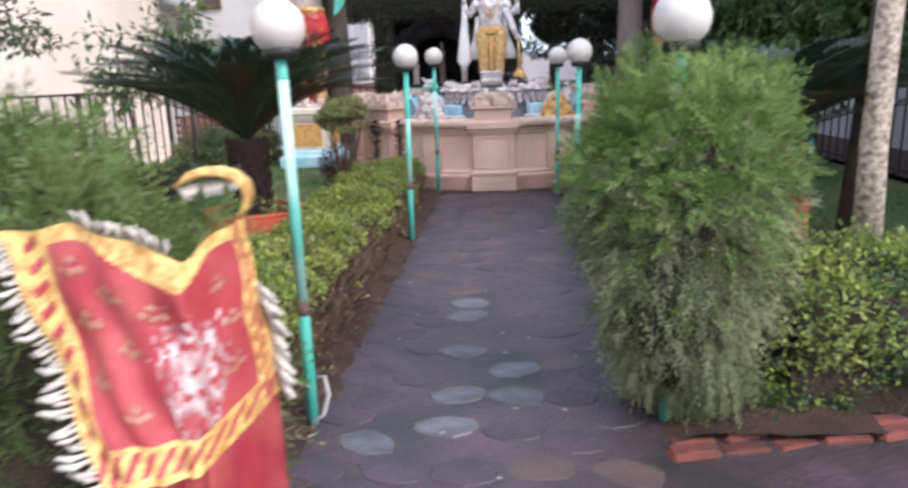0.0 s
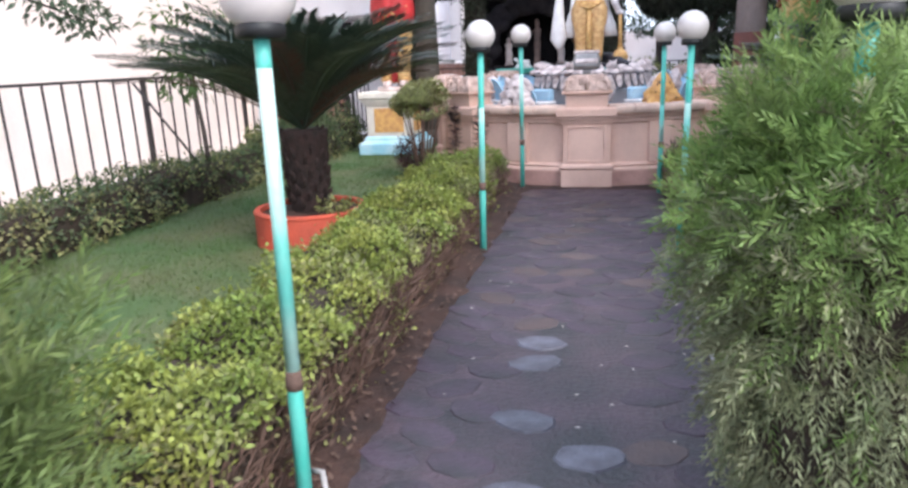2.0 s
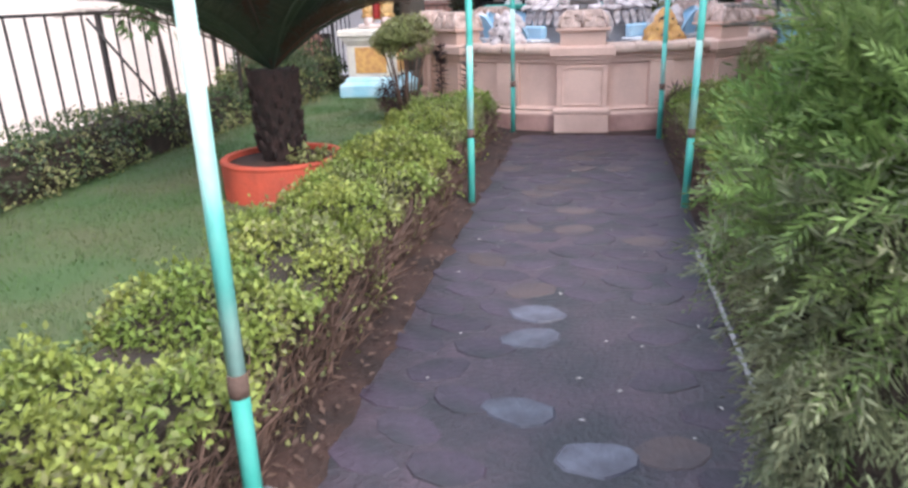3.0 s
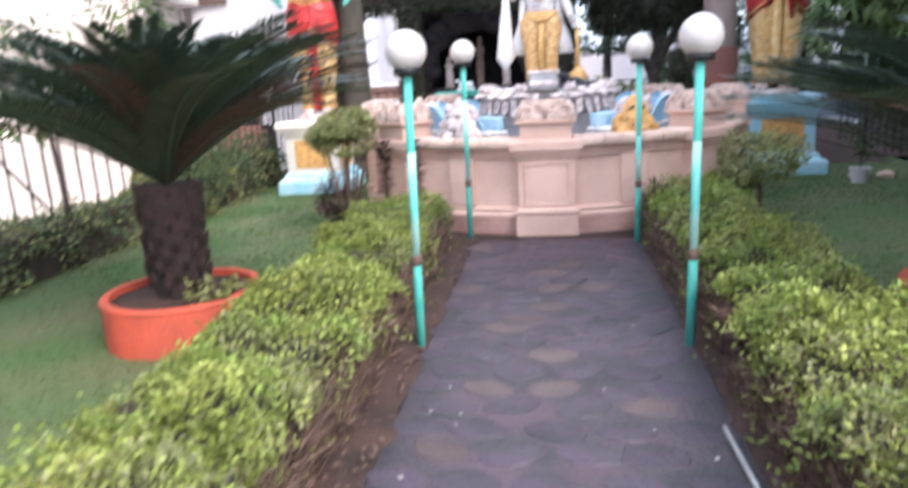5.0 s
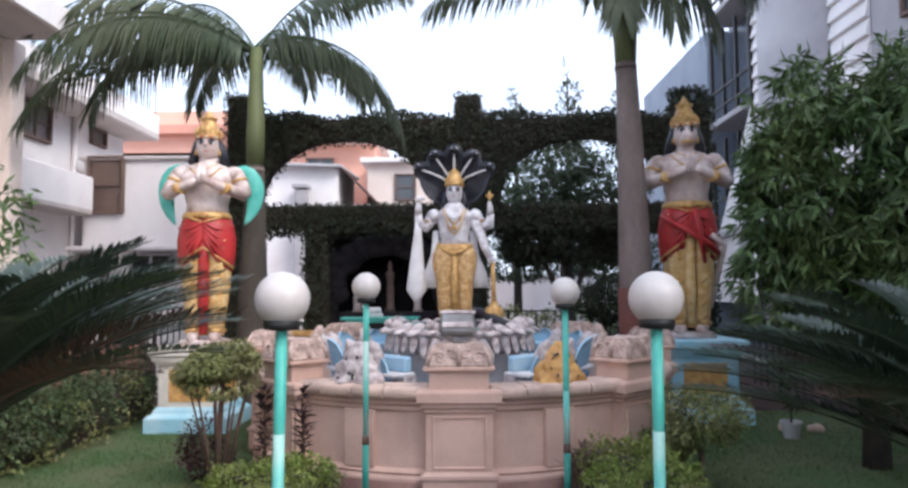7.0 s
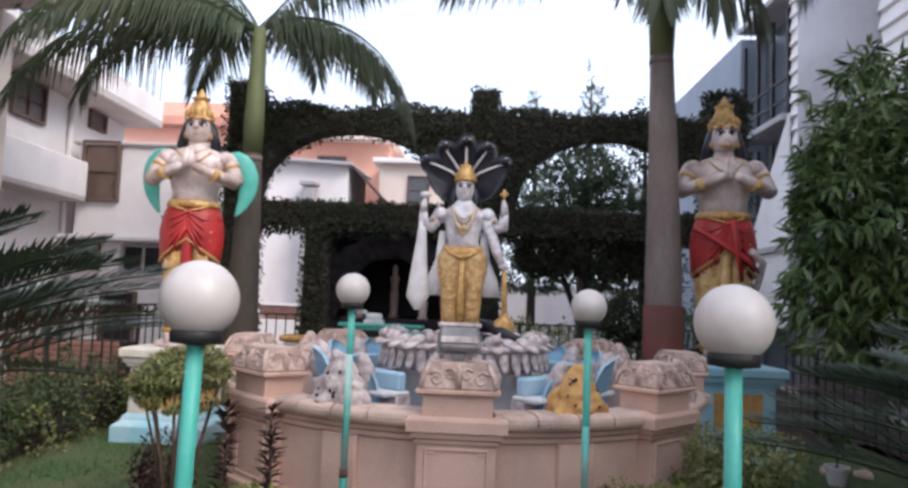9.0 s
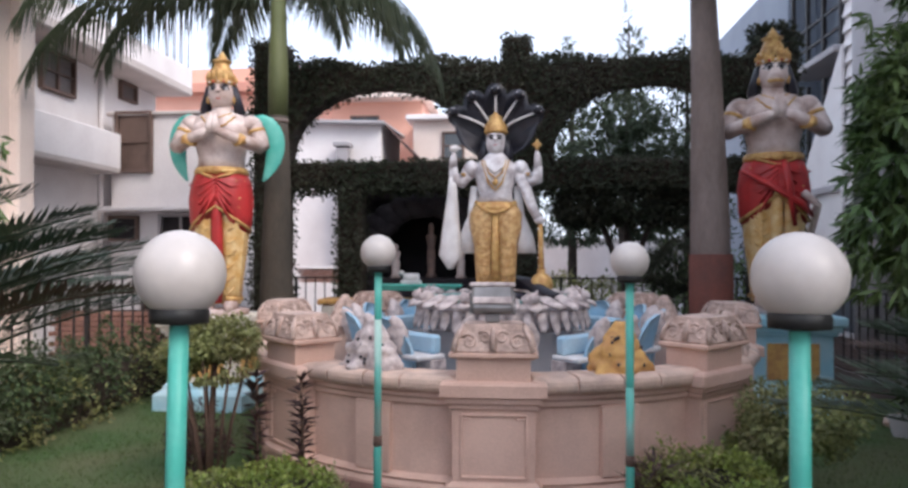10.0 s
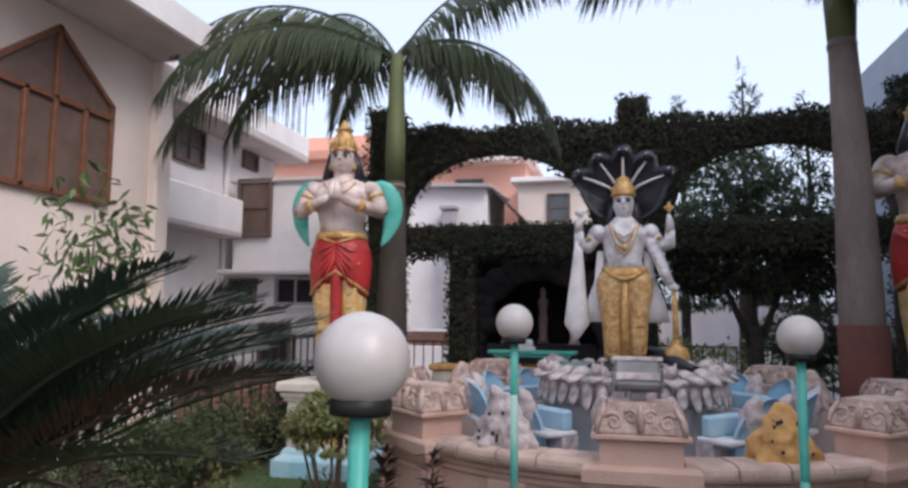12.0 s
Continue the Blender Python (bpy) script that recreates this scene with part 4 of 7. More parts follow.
    if muzzle:
        s.ball((0, -0.155, 2.57), (0.085, 0.07, 0.07), 0, 14, 8, xf)
        s.tube([(-0.08, -0.175, 2.53), (0, -0.225, 2.525), (0.08, -0.175, 2.53)], 0.018, 8, 3, 1, xf)
        s.box((0, -0.168, 2.78), (0.02, 0.012, 0.09), 4, 0.003, xf)
    else:
        s.tube([(0, -0.165, 2.70), (0, -0.195, 2.64)], [0.018, 0.03], 8, 0, 1, xf)
        s.ball((0, -0.158, 2.565), (0.04, 0.02, 0.014), 1, 10, 6, xf)
    for sx in (-1, 1):
        s.ball((sx * 0.064, -0.150, 2.685), (0.050, 0.020, 0.026), 6, 10, 6, xf)
        s.ball((sx * 0.062, -0.163, 2.684), (0.026, 0.014, 0.024), 4, 10, 6, xf)
        s.tube([(sx * 0.014, -0.168, 2.692), (sx * 0.062, -0.170, 2.712), (sx * 0.122, -0.128, 2.690)], 0.010, 6, 4, 1, xf)
        s.tube([(sx * 0.025, -0.168, 2.725), (sx * 0.065, -0.165, 2.742), (sx * 0.11, -0.13, 2.725)], 0.011, 6, 4, 1, xf)
    s.loft([(0, 0, 2.75, 0.162, 0.172), (0, 0, 2.79, 0.172, 0.182), (0, 0, 2.82, 0.150, 0.155), (0, 0, 2.85, 0.152, 0.156), (0, 0, 2.90, 0.130, 0.132), (0, 0, 2.96, 0.112, 0.112), (0, 0, 3.01, 0.092, 0.092), (0, 0, 3.04, 0.082, 0.082), (0, 0, 3.055, 0.108, 0.108), (0, 0, 3.075, 0.11, 0.11), (0, 0, 3.09, 0.055, 0.055), (0, 0, 3.11, 0.06, 0.06), (0, 0, 3.14, 0.042, 0.042), (0, 0, 3.17, 0.02, 0.02), (0, 0, 3.20, 0.006, 0.006)], 24, 3, xf, 0.06, 12)
    for i in range(9):
        a = math.pi * (i / 8 - 0.5)
        s.ball((0.172 * math.sin(a), -0.178 * math.cos(a), 2.83 + 0.05 * math.cos(a)), (0.020, 0.010, 0.03 + 0.03 * math.cos(a)), 3, 8, 6, xf)
        s.ball((0.166 * math.sin(a), -0.176 * math.cos(a), 2.775), 0.016, 1 if i % 2 else 6, 6, 5, xf)
    s.tube([(-0.20, -0.16, 2.33), (-0.10, -0.245, 2.20), (0, -0.26, 2.15), (0.10, -0.245, 2.20), (0.20, -0.16, 2.33)], 0.011, 8, 3, 1, xf)
    s.tube([(-0.14, -0.12, 2.38), (0, -0.20, 2.30), (0.14, -0.12, 2.38)], 0.011, 8, 3, 1, xf)
    s.ball((0, -0.262, 2.13), (0.035, 0.022, 0.045), 3, 10, 6, xf)
    for sx in (-1, 1):
        s.tube([(sx * 0.30, -0.29, 1.955), (sx * 0.30, -0.30, 1.975), (sx * 0.26, -0.32, 1.985)], 0.098, 10, 3, 1, xf)
        s.tube([(sx * 0.10, -0.17, 0.16), (sx * 0.20, -0.12, 0.15), (sx * 0.26, 0.0, 0.15)], 0.022, 8, 3, 1, xf)
    if wings:
        for sx in (-1, 1):
            s.tube([(sx * 0.28, 0.14, 2.30), (sx * 0.36, 0.155, 2.345), (sx * 0.44, 0.17, 2.35), (sx * 0.51, 0.19, 2.31), (sx * 0.56, 0.205, 2.23), (sx * 0.59, 0.215, 2.13), (sx * 0.60, 0.22, 2.02), (sx * 0.595, 0.22, 1.90), (sx * 0.575, 0.21, 1.78), (sx * 0.54, 0.20, 1.66), (sx * 0.50, 0.185, 1.56), (sx * 0.46, 0.17, 1.48)], [0.008, 0.016, 0.024, 0.028, 0.031, 0.033, 0.033, 0.031, 0.027, 0.020, 0.012, 0.004], 14, 5, 3.6, xf)
    else:
        s.tube([(-0.34, -0.14, 1.42), (-0.1, -0.33, 1.22), (0.22, -0.30, 0.98), (0.38, -0.06, 0.86)], [0.05, 0.06, 0.055, 0.04], 10, 1, 0.6, xf)
        s.tube([(0.06, -0.30, 1.50), (0.10, -0.32, 1.2), (0.16, -0.30, 0.75)], [0.05, 0.06, 0.03], 10, 1, 0.6, xf)
        s.tube([(0.26, -0.22, 1.12), (0.42, -0.14, 0.96), (0.40, 0.1, 0.7), (0.30, 0.2, 0.3)], [0.05, 0.045, 0.04, 0.03], 8, 0, 1, xf)
    src, dst = (0, 0.86, 1.58, 2.10, 2.50, 3.2), (0, 1.10, 1.72, 2.17, 2.53, 3.2)
    s.v = [(x, y, float(np.interp(z / k, src, dst)) * k) for x, y, z in s.v]
    return s


solid("winged_statue", praying_figure(3.25, True, False), SM, "painted praying statue with teal wings, red sash and ochre robe", "statue", at=pose(-3.80, 13.56, 1.10, 0, 0, 8))
solid("crowned_statue", praying_figure(3.48, False, True), SM, "painted praying statue with gold crown, red sash and ochre robe", "statue", at=pose(2.94, 14.05, 1.13, 0, 0, -9))


def hooded_figure():
    """The standing figure before a fan of serpent heads; feet at 0, 2.15 high."""
    s = Shape()
    s.loft([(0, 0, 0, 0.36, 0.30), (0, 0, 0.05, 0.36, 0.30), (0, 0, 0.07, 0.30, 0.25)], 28, 4)
    for sx in (-1, 1):
        s.loft([(sx * 0.09, -0.09, 0.06, 0.055, 0.12), (sx * 0.09, -0.05, 0.12, 0.05, 0.07)], 12, 0)
        s.loft([(sx * 0.095, 0, 0.10, 0.095, 0.10), (sx * 0.10, 0, 0.30, 0.105, 0.11), (sx * 0.105, 0, 0.55, 0.115, 0.12), (sx * 0.11, 0, 0.72, 0.155, 0.15), (sx * 0.10, 0, 0.86, 0.165, 0.165), (sx * 0.07, 0, 0.94, 0.155, 0.155)], 18, 2, None, 0.03, 8)
        for j in range(8):
            z = 0.16 + 0.09 * j
            s.tube([(sx * 0.20, -0.02, z + 0.05), (sx * 0.165, -0.105, z), (sx * 0.09, -0.125 - 0.003 * j, z - 0.012), (sx * 0.05, -0.11, z + 0.02)], 0.009, 6, 3)
        s.loft([(sx * 0.31, 0.03, 0.46, 0.10, 0.035), (sx * 0.29, 0.03, 0.64, 0.085, 0.045), (sx * 0.24, 0.04, 0.85, 0.05, 0.04), (sx * 0.22, 0.04, 1.15, 0.04, 0.04)], 14, 6, None, 0.08, 5)
    s.loft([(0, -0.115, 0.12, 0.045, 0.03), (0, -0.125, 0.5, 0.038, 0.028), (0, -0.15, 0.85, 0.03, 0.03)], 14, 3, None, 0.05, 6)
    s.loft([(0, 0, 0.84, 0.225, 0.16), (0, 0, 0.92, 0.235, 0.175), (0, 0, 0.98, 0.215, 0.16)], 26, 3)
    s.tube([(-0.20, -0.07, 0.98), (-0.12, -0.16, 0.90), (0, -0.185, 0.86), (0.12, -0.16, 0.90), (0.20, -0.07, 0.98)], 0.02, 8, 3)
    s.loft([(0, 0, 0.95, 0.20, 0.15), (0, 0, 1.05, 0.165, 0.13), (0, 0, 1.18, 0.195, 0.14), (0, 0, 1.30, 0.22, 0.145), (0, 0, 1.37, 0.205, 0.12), (0, 0, 1.42, 0.14, 0.09), (0, 0, 1.50, 0.065, 0.065)], 28, 0)
    for j in range(4):
        s.tube([(-0.10 - 0.012 * j, -0.10, 1.40), (-0.07, -0.155, 1.32 - 0.05 * j), (0, -0.165, 1.27 - 0.06 * j), (0.07, -0.155, 1.32 - 0.05 * j), (0.10 + 0.012 * j, -0.10, 1.40)], 0.011, 6, 3 if j % 2 else 6)
    s.ball((0, -0.165, 1.17), (0.03, 0.02, 0.035), 3, 10, 6)
    for sx in (-1, 1):
        s.ball((sx * 0.25, 0, 1.32), (0.085, 0.09, 0.09), 0)
        s.tube([(sx * 0.25, 0.02, 1.33), (sx * 0.36, -0.02, 1.18), (sx * 0.42, -0.06, 1.20), (sx * 0.43, -0.10, 1.34)], [0.075, 0.065, 0.06, 0.042], 12, 0)
        s.tube([(sx * 0.43, -0.10, 1.32), (sx * 0.425, -0.11, 1.42), (sx * 0.415, -0.11, 1.49)], [0.05, 0.042, 0.018], 10, 0, 0.7)
        s.tube([(sx * 0.31, -0.02, 1.26), (sx * 0.33, -0.10, 1.26)], 0.02, 8, 3)
    s.ball((-0.42, -0.12, 1.52), (0.05, 0.03, 0.035), 6, 10, 8)
    s.tube([(-0.46, -0.12, 1.50), (-0.40, -0.12, 1.53), (-0.34, -0.12, 1.52)], [0.008, 0.03, 0.008], 8, 6)
    s.loft([(0.42, -0.12, 1.49, 0.014, 0.012), (0.42, -0.12, 1.525, 0.016, 0.012), (0.42, -0.12, 1.54, 0.046, 0.014), (0.42, -0.12, 1.56, 0.046, 0.014), (0.42, -0.12, 1.575, 0.014, 0.012), (0.42, -0.12, 1.60, 0.010, 0.010)], 12, 3)
    # scarf from one raised hand, long mace under the lowered one
    s.loft([(-0.46, -0.06, 0.30, 0.025, 0.02), (-0.46, -0.06, 0.44, 0.115, 0.045), (-0.455, -0.06, 0.70, 0.085, 0.045), (-0.44, -0.08, 1.05, 0.05, 0.035), (-0.43, -0.09, 1.30, 0.03, 0.03)], 18, 6, None, 0.10, 7)
    s.tube([(0.22, 0, 1.30), (0.31, -0.04, 1.10), (0.37, -0.10, 0.92), (0.43, -0.13, 0.80)], [0.07, 0.06, 0.05, 0.04], 12, 0)
    s.ball((0.44, -0.13, 0.79), (0.055, 0.05, 0.04), 0, 12, 8)
    s.tube([(0.45, -0.13, 0.80), (0.455, -0.13, 0.5), (0.46, -0.13, 0.28)], [0.022, 0.026, 0.032], 10, 3)
    s.loft([(0.46, -0.13, 0.04, 0.04, 0.04), (0.46, -0.13, 0.08, 0.095, 0.095), (0.46, -0.13, 0.15, 0.118, 0.118), (0.46, -0.13, 0.22, 0.095, 0.095), (0.46, -0.13, 0.27, 0.035, 0.035), (0.46, -0.13, 0.30, 0.05, 0.05)], 18, 3)
    s.loft([(0, -0.01, 1.47, 0.05, 0.06), (0, -0.02, 1.50, 0.075, 0.085), (0, -0.015, 1.57, 0.098, 0.105), (0, -0.01, 1.65, 0.098, 0.105), (0, 0, 1.72, 0.085, 0.09)], 22, 0)
    for sx in (-1, 1):
        s.loft([(sx * 0.12, 0.04, 1.40, 0.045, 0.04), (sx * 0.13, 0.03, 1.46, 0.05, 0.05), (sx * 0.10, 0.03, 1.62, 0.04, 0.06)], 10, 4)
        s.ball((sx * 0.040, -0.106, 1.625), (0.027, 0.014, 0.014), 4, 8, 6)
        s.tube([(sx * 0.015, -0.116, 1.645), (sx * 0.04, -0.113, 1.653), (sx * 0.065, -0.095, 1.645)], 0.008, 6, 4)
    s.tube([(0, -0.112, 1.63), (0, -0.128, 1.595)], [0.01, 0.018], 8, 0)
    s.ball((0, -0.108, 1.555), (0.025, 0.012, 0.008), 1, 8, 6)
    s.loft([(0, 0, 1.68, 0.112, 0.116), (0, 0, 1.705, 0.122, 0.126), (0, 0, 1.725, 0.108, 0.112), (0, 0, 1.75, 0.118, 0.118), (0, 0, 1.80, 0.085, 0.085), (0, 0, 1.84, 0.06, 0.06), (0, 0, 1.86, 0.068, 0.068), (0, 0, 1.88, 0.03, 0.03), (0, 0, 1.91, 0.008, 0.008)], 18, 3, None, 0.05, 9)
    # the fan of heads, joined into one hood
    def hood_r(deg):
        up = 0.92 + 0.14 * math.cos(radians(deg))
        if abs(deg) <= 65:
            return up * (0.475 + 0.125 * math.sqrt(abs(math.cos(math.pi * deg / 26))))
        return up * (0.475 - 0.30 * min((abs(deg) - 65) / 65, 1.0))
    b = Vector((0, 0.15, 1.57))
    n, rings = 104, 6
    verts, faces = [b, b + Vector((0, 0.07, 0))], []
    for side in (0, 0.07):
        for r in range(1, rings + 1):
            for i in range(n + 1):
                deg = -130 + 260 * i / n
                q = hood_r(deg) * r / rings
                verts.append(b + Vector((math.sin(radians(deg)) * q, side * (1 - 0.75 * (r / rings) ** 2) - 0.14 * (r / rings) ** 2 - 0.02 * math.cos(math.pi * deg / 26) * (r / rings) * (abs(deg) < 65), math.cos(radians(deg)) * q)))
    w, base2 = n + 1, 2 + rings * (n + 1)
    for r in range(rings - 1):
        for i in range(n):
            p = 2 + r * w + i
            faces += [(p, p + w, p + w + 1, p + 1), (p + base2 - 2, p + base2 - 1, p + base2 - 1 + w, p + base2 - 2 + w)]
    for i in range(n):
        faces += [(0, 2 + i, 3 + i), (1, base2 + i + 1, base2 + i)]
        o = 2 + (rings - 1) * w + i
        faces.append((o, o + base2 - 2, o + base2 - 1, o + 1))
    s.add(verts, faces, 4, True)
    for j in range(5):
        a = radians(-52 + 26 * j)
        d = Vector((math.sin(a), 0, math.cos(a)))
        s.ball(b + d * 0.555 + Vector((0, -0.17, 0)), (0.062, 0.085, 0.05), 4, 12, 8)
        rise = [(math.sin(a * k) * q, y, math.cos(a * k) * q) for k, q, y in ((0.35, 0.15, -0.06), (0.62, 0.27, -0.085), (0.86, 0.40, -0.125), (1.0, 0.52, -0.17))]
        s.tube([b + Vector(p) for p in rise], [0.013, 0.015, 0.013, 0.008], 8, 6)
        for q in (-1, 1):
            s.ball(b + d * 0.565 + Vector((q * 0.03 * math.cos(a), -0.235, -q * 0.03 * math.sin(a))), 0.009, 6, 6, 4)
    s.loft([(0, 0.17, 0.75, 0.10, 0.06), (0, 0.17, 1.3, 0.17, 0.06), (0, 0.17, 1.6, 0.18, 0.05)], 20, 4)
    s.loft([(0, 0.18, 0.05, 0.17, 0.12), (0, 0.18, 0.75, 0.13, 0.09)], 16, 4)
    s.tube([(0.18, 0.14, 0.16), (0.34, -0.05, 0.15), (0.44, -0.24, 0.10), (0.56, -0.32, 0.06), (0.68, -0.28, 0.04)], [0.075, 0.07, 0.06, 0.04, 0.015], 10, 4)
    return s


solid("hooded_statue", hooded_figure(), [M_SKIN_W, M_RED, M_DHOTI_GOLD, M_GOLD, M_BLACK, M_TEAL, M_WHITE], "white and ochre painted statue under a black serpent hood", "statue", at=Matrix.Translation((CX - 0.055, CY - 0.04, 1.395)) @ Matrix.Scale(0.99, 4))

# ---- plants ----
def blade_bush(name, at, radii, cz, n, label, leaf, two, length, width, hang, low=-0.95, lump=0.12, dry=0.5, foot=1.0, out=0.75, spray=0.13, blades=13, square=2.0):
    """A feathery bush: an ellipsoid coat of narrow sprays round a shade-coloured twig core."""
    t = thing(name, at, label, "bush")
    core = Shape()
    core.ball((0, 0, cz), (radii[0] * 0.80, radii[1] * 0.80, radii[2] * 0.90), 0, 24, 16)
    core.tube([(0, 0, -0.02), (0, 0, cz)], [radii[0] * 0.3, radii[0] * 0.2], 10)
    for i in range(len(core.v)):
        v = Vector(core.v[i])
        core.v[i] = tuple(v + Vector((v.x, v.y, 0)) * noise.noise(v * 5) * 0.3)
    part("core", core, M_CORE, t, "inner core darkened as if in shade")
    P, N = on_blob(n, radii, low)
    n = len(P)
    k = np.clip(np.abs(P[:, 2]) / radii[2], 0, 0.97)
    P[:, :2] *= np.where(P[:, 2] > 0, (1 - k ** square) ** (1 / square) / np.sqrt(1 - k * k), 1.0)[:, None]
    P[:, :2] *= np.interp(P[:, 2] / radii[2], (-1, -0.2, 0.5), (foot, 0.92, 1.06))[:, None]
    off = lumps(P + np.array(at), 0.22, lump, 2.0) + rng.uniform(-0.16, 0.02, n)
    P = P + N * off[:, None] + np.array([0, 0, cz])
    P[:, 2] = np.maximum(P[:, 2], 0.03)
    v = (P[:, 2] - cz) / radii[2]
    D = N * out + rng.normal(size=(n, 3)) * 0.42
    D[:, 2] += np.interp(v + rng.normal(0, 0.2, n), (-0.3, 0.7), (-hang, 0.6))
    share = (v + rng.normal(0, 0.3, n)) < dry
    # each spray is a flat feather of blades along a curving axis
    A = unit(D)
    S = unit(np.cross(A, N + rng.normal(size=(n, 3)) * 0.5))
    reach = spray * rng.uniform(0.6, 1.25, n)
    fall = np.where(share, 0.45, 0.12) * reach
    f = np.tile((np.arange(blades) // 2 + 0.4) / (blades / 2), n)
    sgn = np.tile(np.where(np.arange(blades) % 2, 1.0, -1.0), n)
    sgn[blades - 1::blades] = 0.0
    many = lambda q: np.repeat(q, blades, 0)
    P3 = many(P) + many(A) * (many(reach) * f)[:, None]
    P3[:, 2] -= many(fall) * f * f
    P3[:, 2] = np.maximum(P3[:, 2], 0.012)
    D3 = many(A) + many(S) * (sgn * (0.85 - 0.35 * f))[:, None] + rng.normal(size=(len(f), 3)) * 0.16
    D3[:, 2] -= many(fall / reach) * f
    U3, s3 = np.cross(many(A), many(S)) + rng.normal(size=(len(f), 3)) * 0.25, many(share)
    size = length * (1.25 - 0.65 * f)
    part("foliage", leaf_mesh("foliage", leaf, P3, D3, U3, size, width, 0.15, two, s3), leaf, t)
    return t


blade_bush("conifer_bush", (0.66, 3.42, 0.0), (0.42, 0.40, 0.80), 0.80, 8200, "rounded clipped conifer bush, green above and dry grey-green below", M_THUJA, M_THUJA_DRY, 0.046, 0.0068, 0.7, dry=0.3, foot=0.62, out=0.5, lump=0.16, spray=0.12, square=3.6)
blade_bush("feathery_shrub", (-1.45, 2.02, 0.0), (0.55, 0.38, 0.72), 0.75, 4600, "loose feathery green shrub beside the path", M_FEATHER, M_THUJA_DRY, 0.050, 0.0075, -0.1, lump=0.3, dry=-0.25, out=0.45, spray=0.17)
blade_bush("feathery_shrub", (-2.45, 2.25, 0.0), (0.67, 0.43, 0.72), 0.73, 3600, "loose feathery green shrub beside the lawn", M_FEATHER, M_THUJA_DRY, 0.056, 0.0085, -0.1, lump=0.3, dry=-0.35, out=0.45, spray=0.18)


def leafy(name, at, trunk, blobs, n, size, leaf, label, category, bark=M_BARK, droop=0.3, aspect=0.42, limbs=True, crown="crown", whorl=1, gap=-0.28):
    """A tree or shrub: trunk (points and radii), limbs to leaf clumps, leaves scattered through the clumps."""
    t = thing(name, at, label, category)
    part("trunk", Shape().tube(trunk[0], trunk[1], 12), bark, t)
    top = Vector(trunk[0][-1])
    if limbs:
        for c, r in blobs:
            c = Vector(c)
            mid = (top + c) / 2 + Vector((0, 0, 0.1))
            part("limb", Shape().tube([top * 0.75 + Vector(trunk[0][0]) * 0.25, mid, c], [trunk[1][-1] * 0.7, trunk[1][-1] * 0.45, trunk[1][-1] * 0.15], 6), bark, t)
    P, N = [], []
    vol = [r[0] * r[1] + r[1] * r[2] + r[0] * r[2] for c, r in blobs]
    for (c, r), w in zip(blobs, vol):
        p, q = on_blob(int(n * w / sum(vol)), r)
        p = p * (rng.uniform(0.25, 1.0, len(p)) ** 0.4)[:, None]
        p = p * (1 + lumps(p + np.array(c), 0.35, 0.5, 4.0))[:, None]
        P.append(p + np.array(c)), N.append(q)
    P, N = np.concatenate(P), np.concatenate(N)
    keep = lumps(P, 0.30, 1.0, 9.0) > gap
    P, N = np.repeat(P[keep], whorl, 0), np.repeat(N[keep], whorl, 0)
    m = len(P)
    D = N * 0.6 + rng.normal(size=(m, 3)) * 0.6 - np.array([0, 0, droop])
    P[:, 2] = np.maximum(P[:, 2], 0.02)
    part(crown, leaf_mesh(crown, leaf, P, D, N * 0.5 + rng.normal(size=(m, 3)) * 0.4 + np.array([0, 0, 0.7]), size, size * aspect, 0.2), leaf, t)
    return t


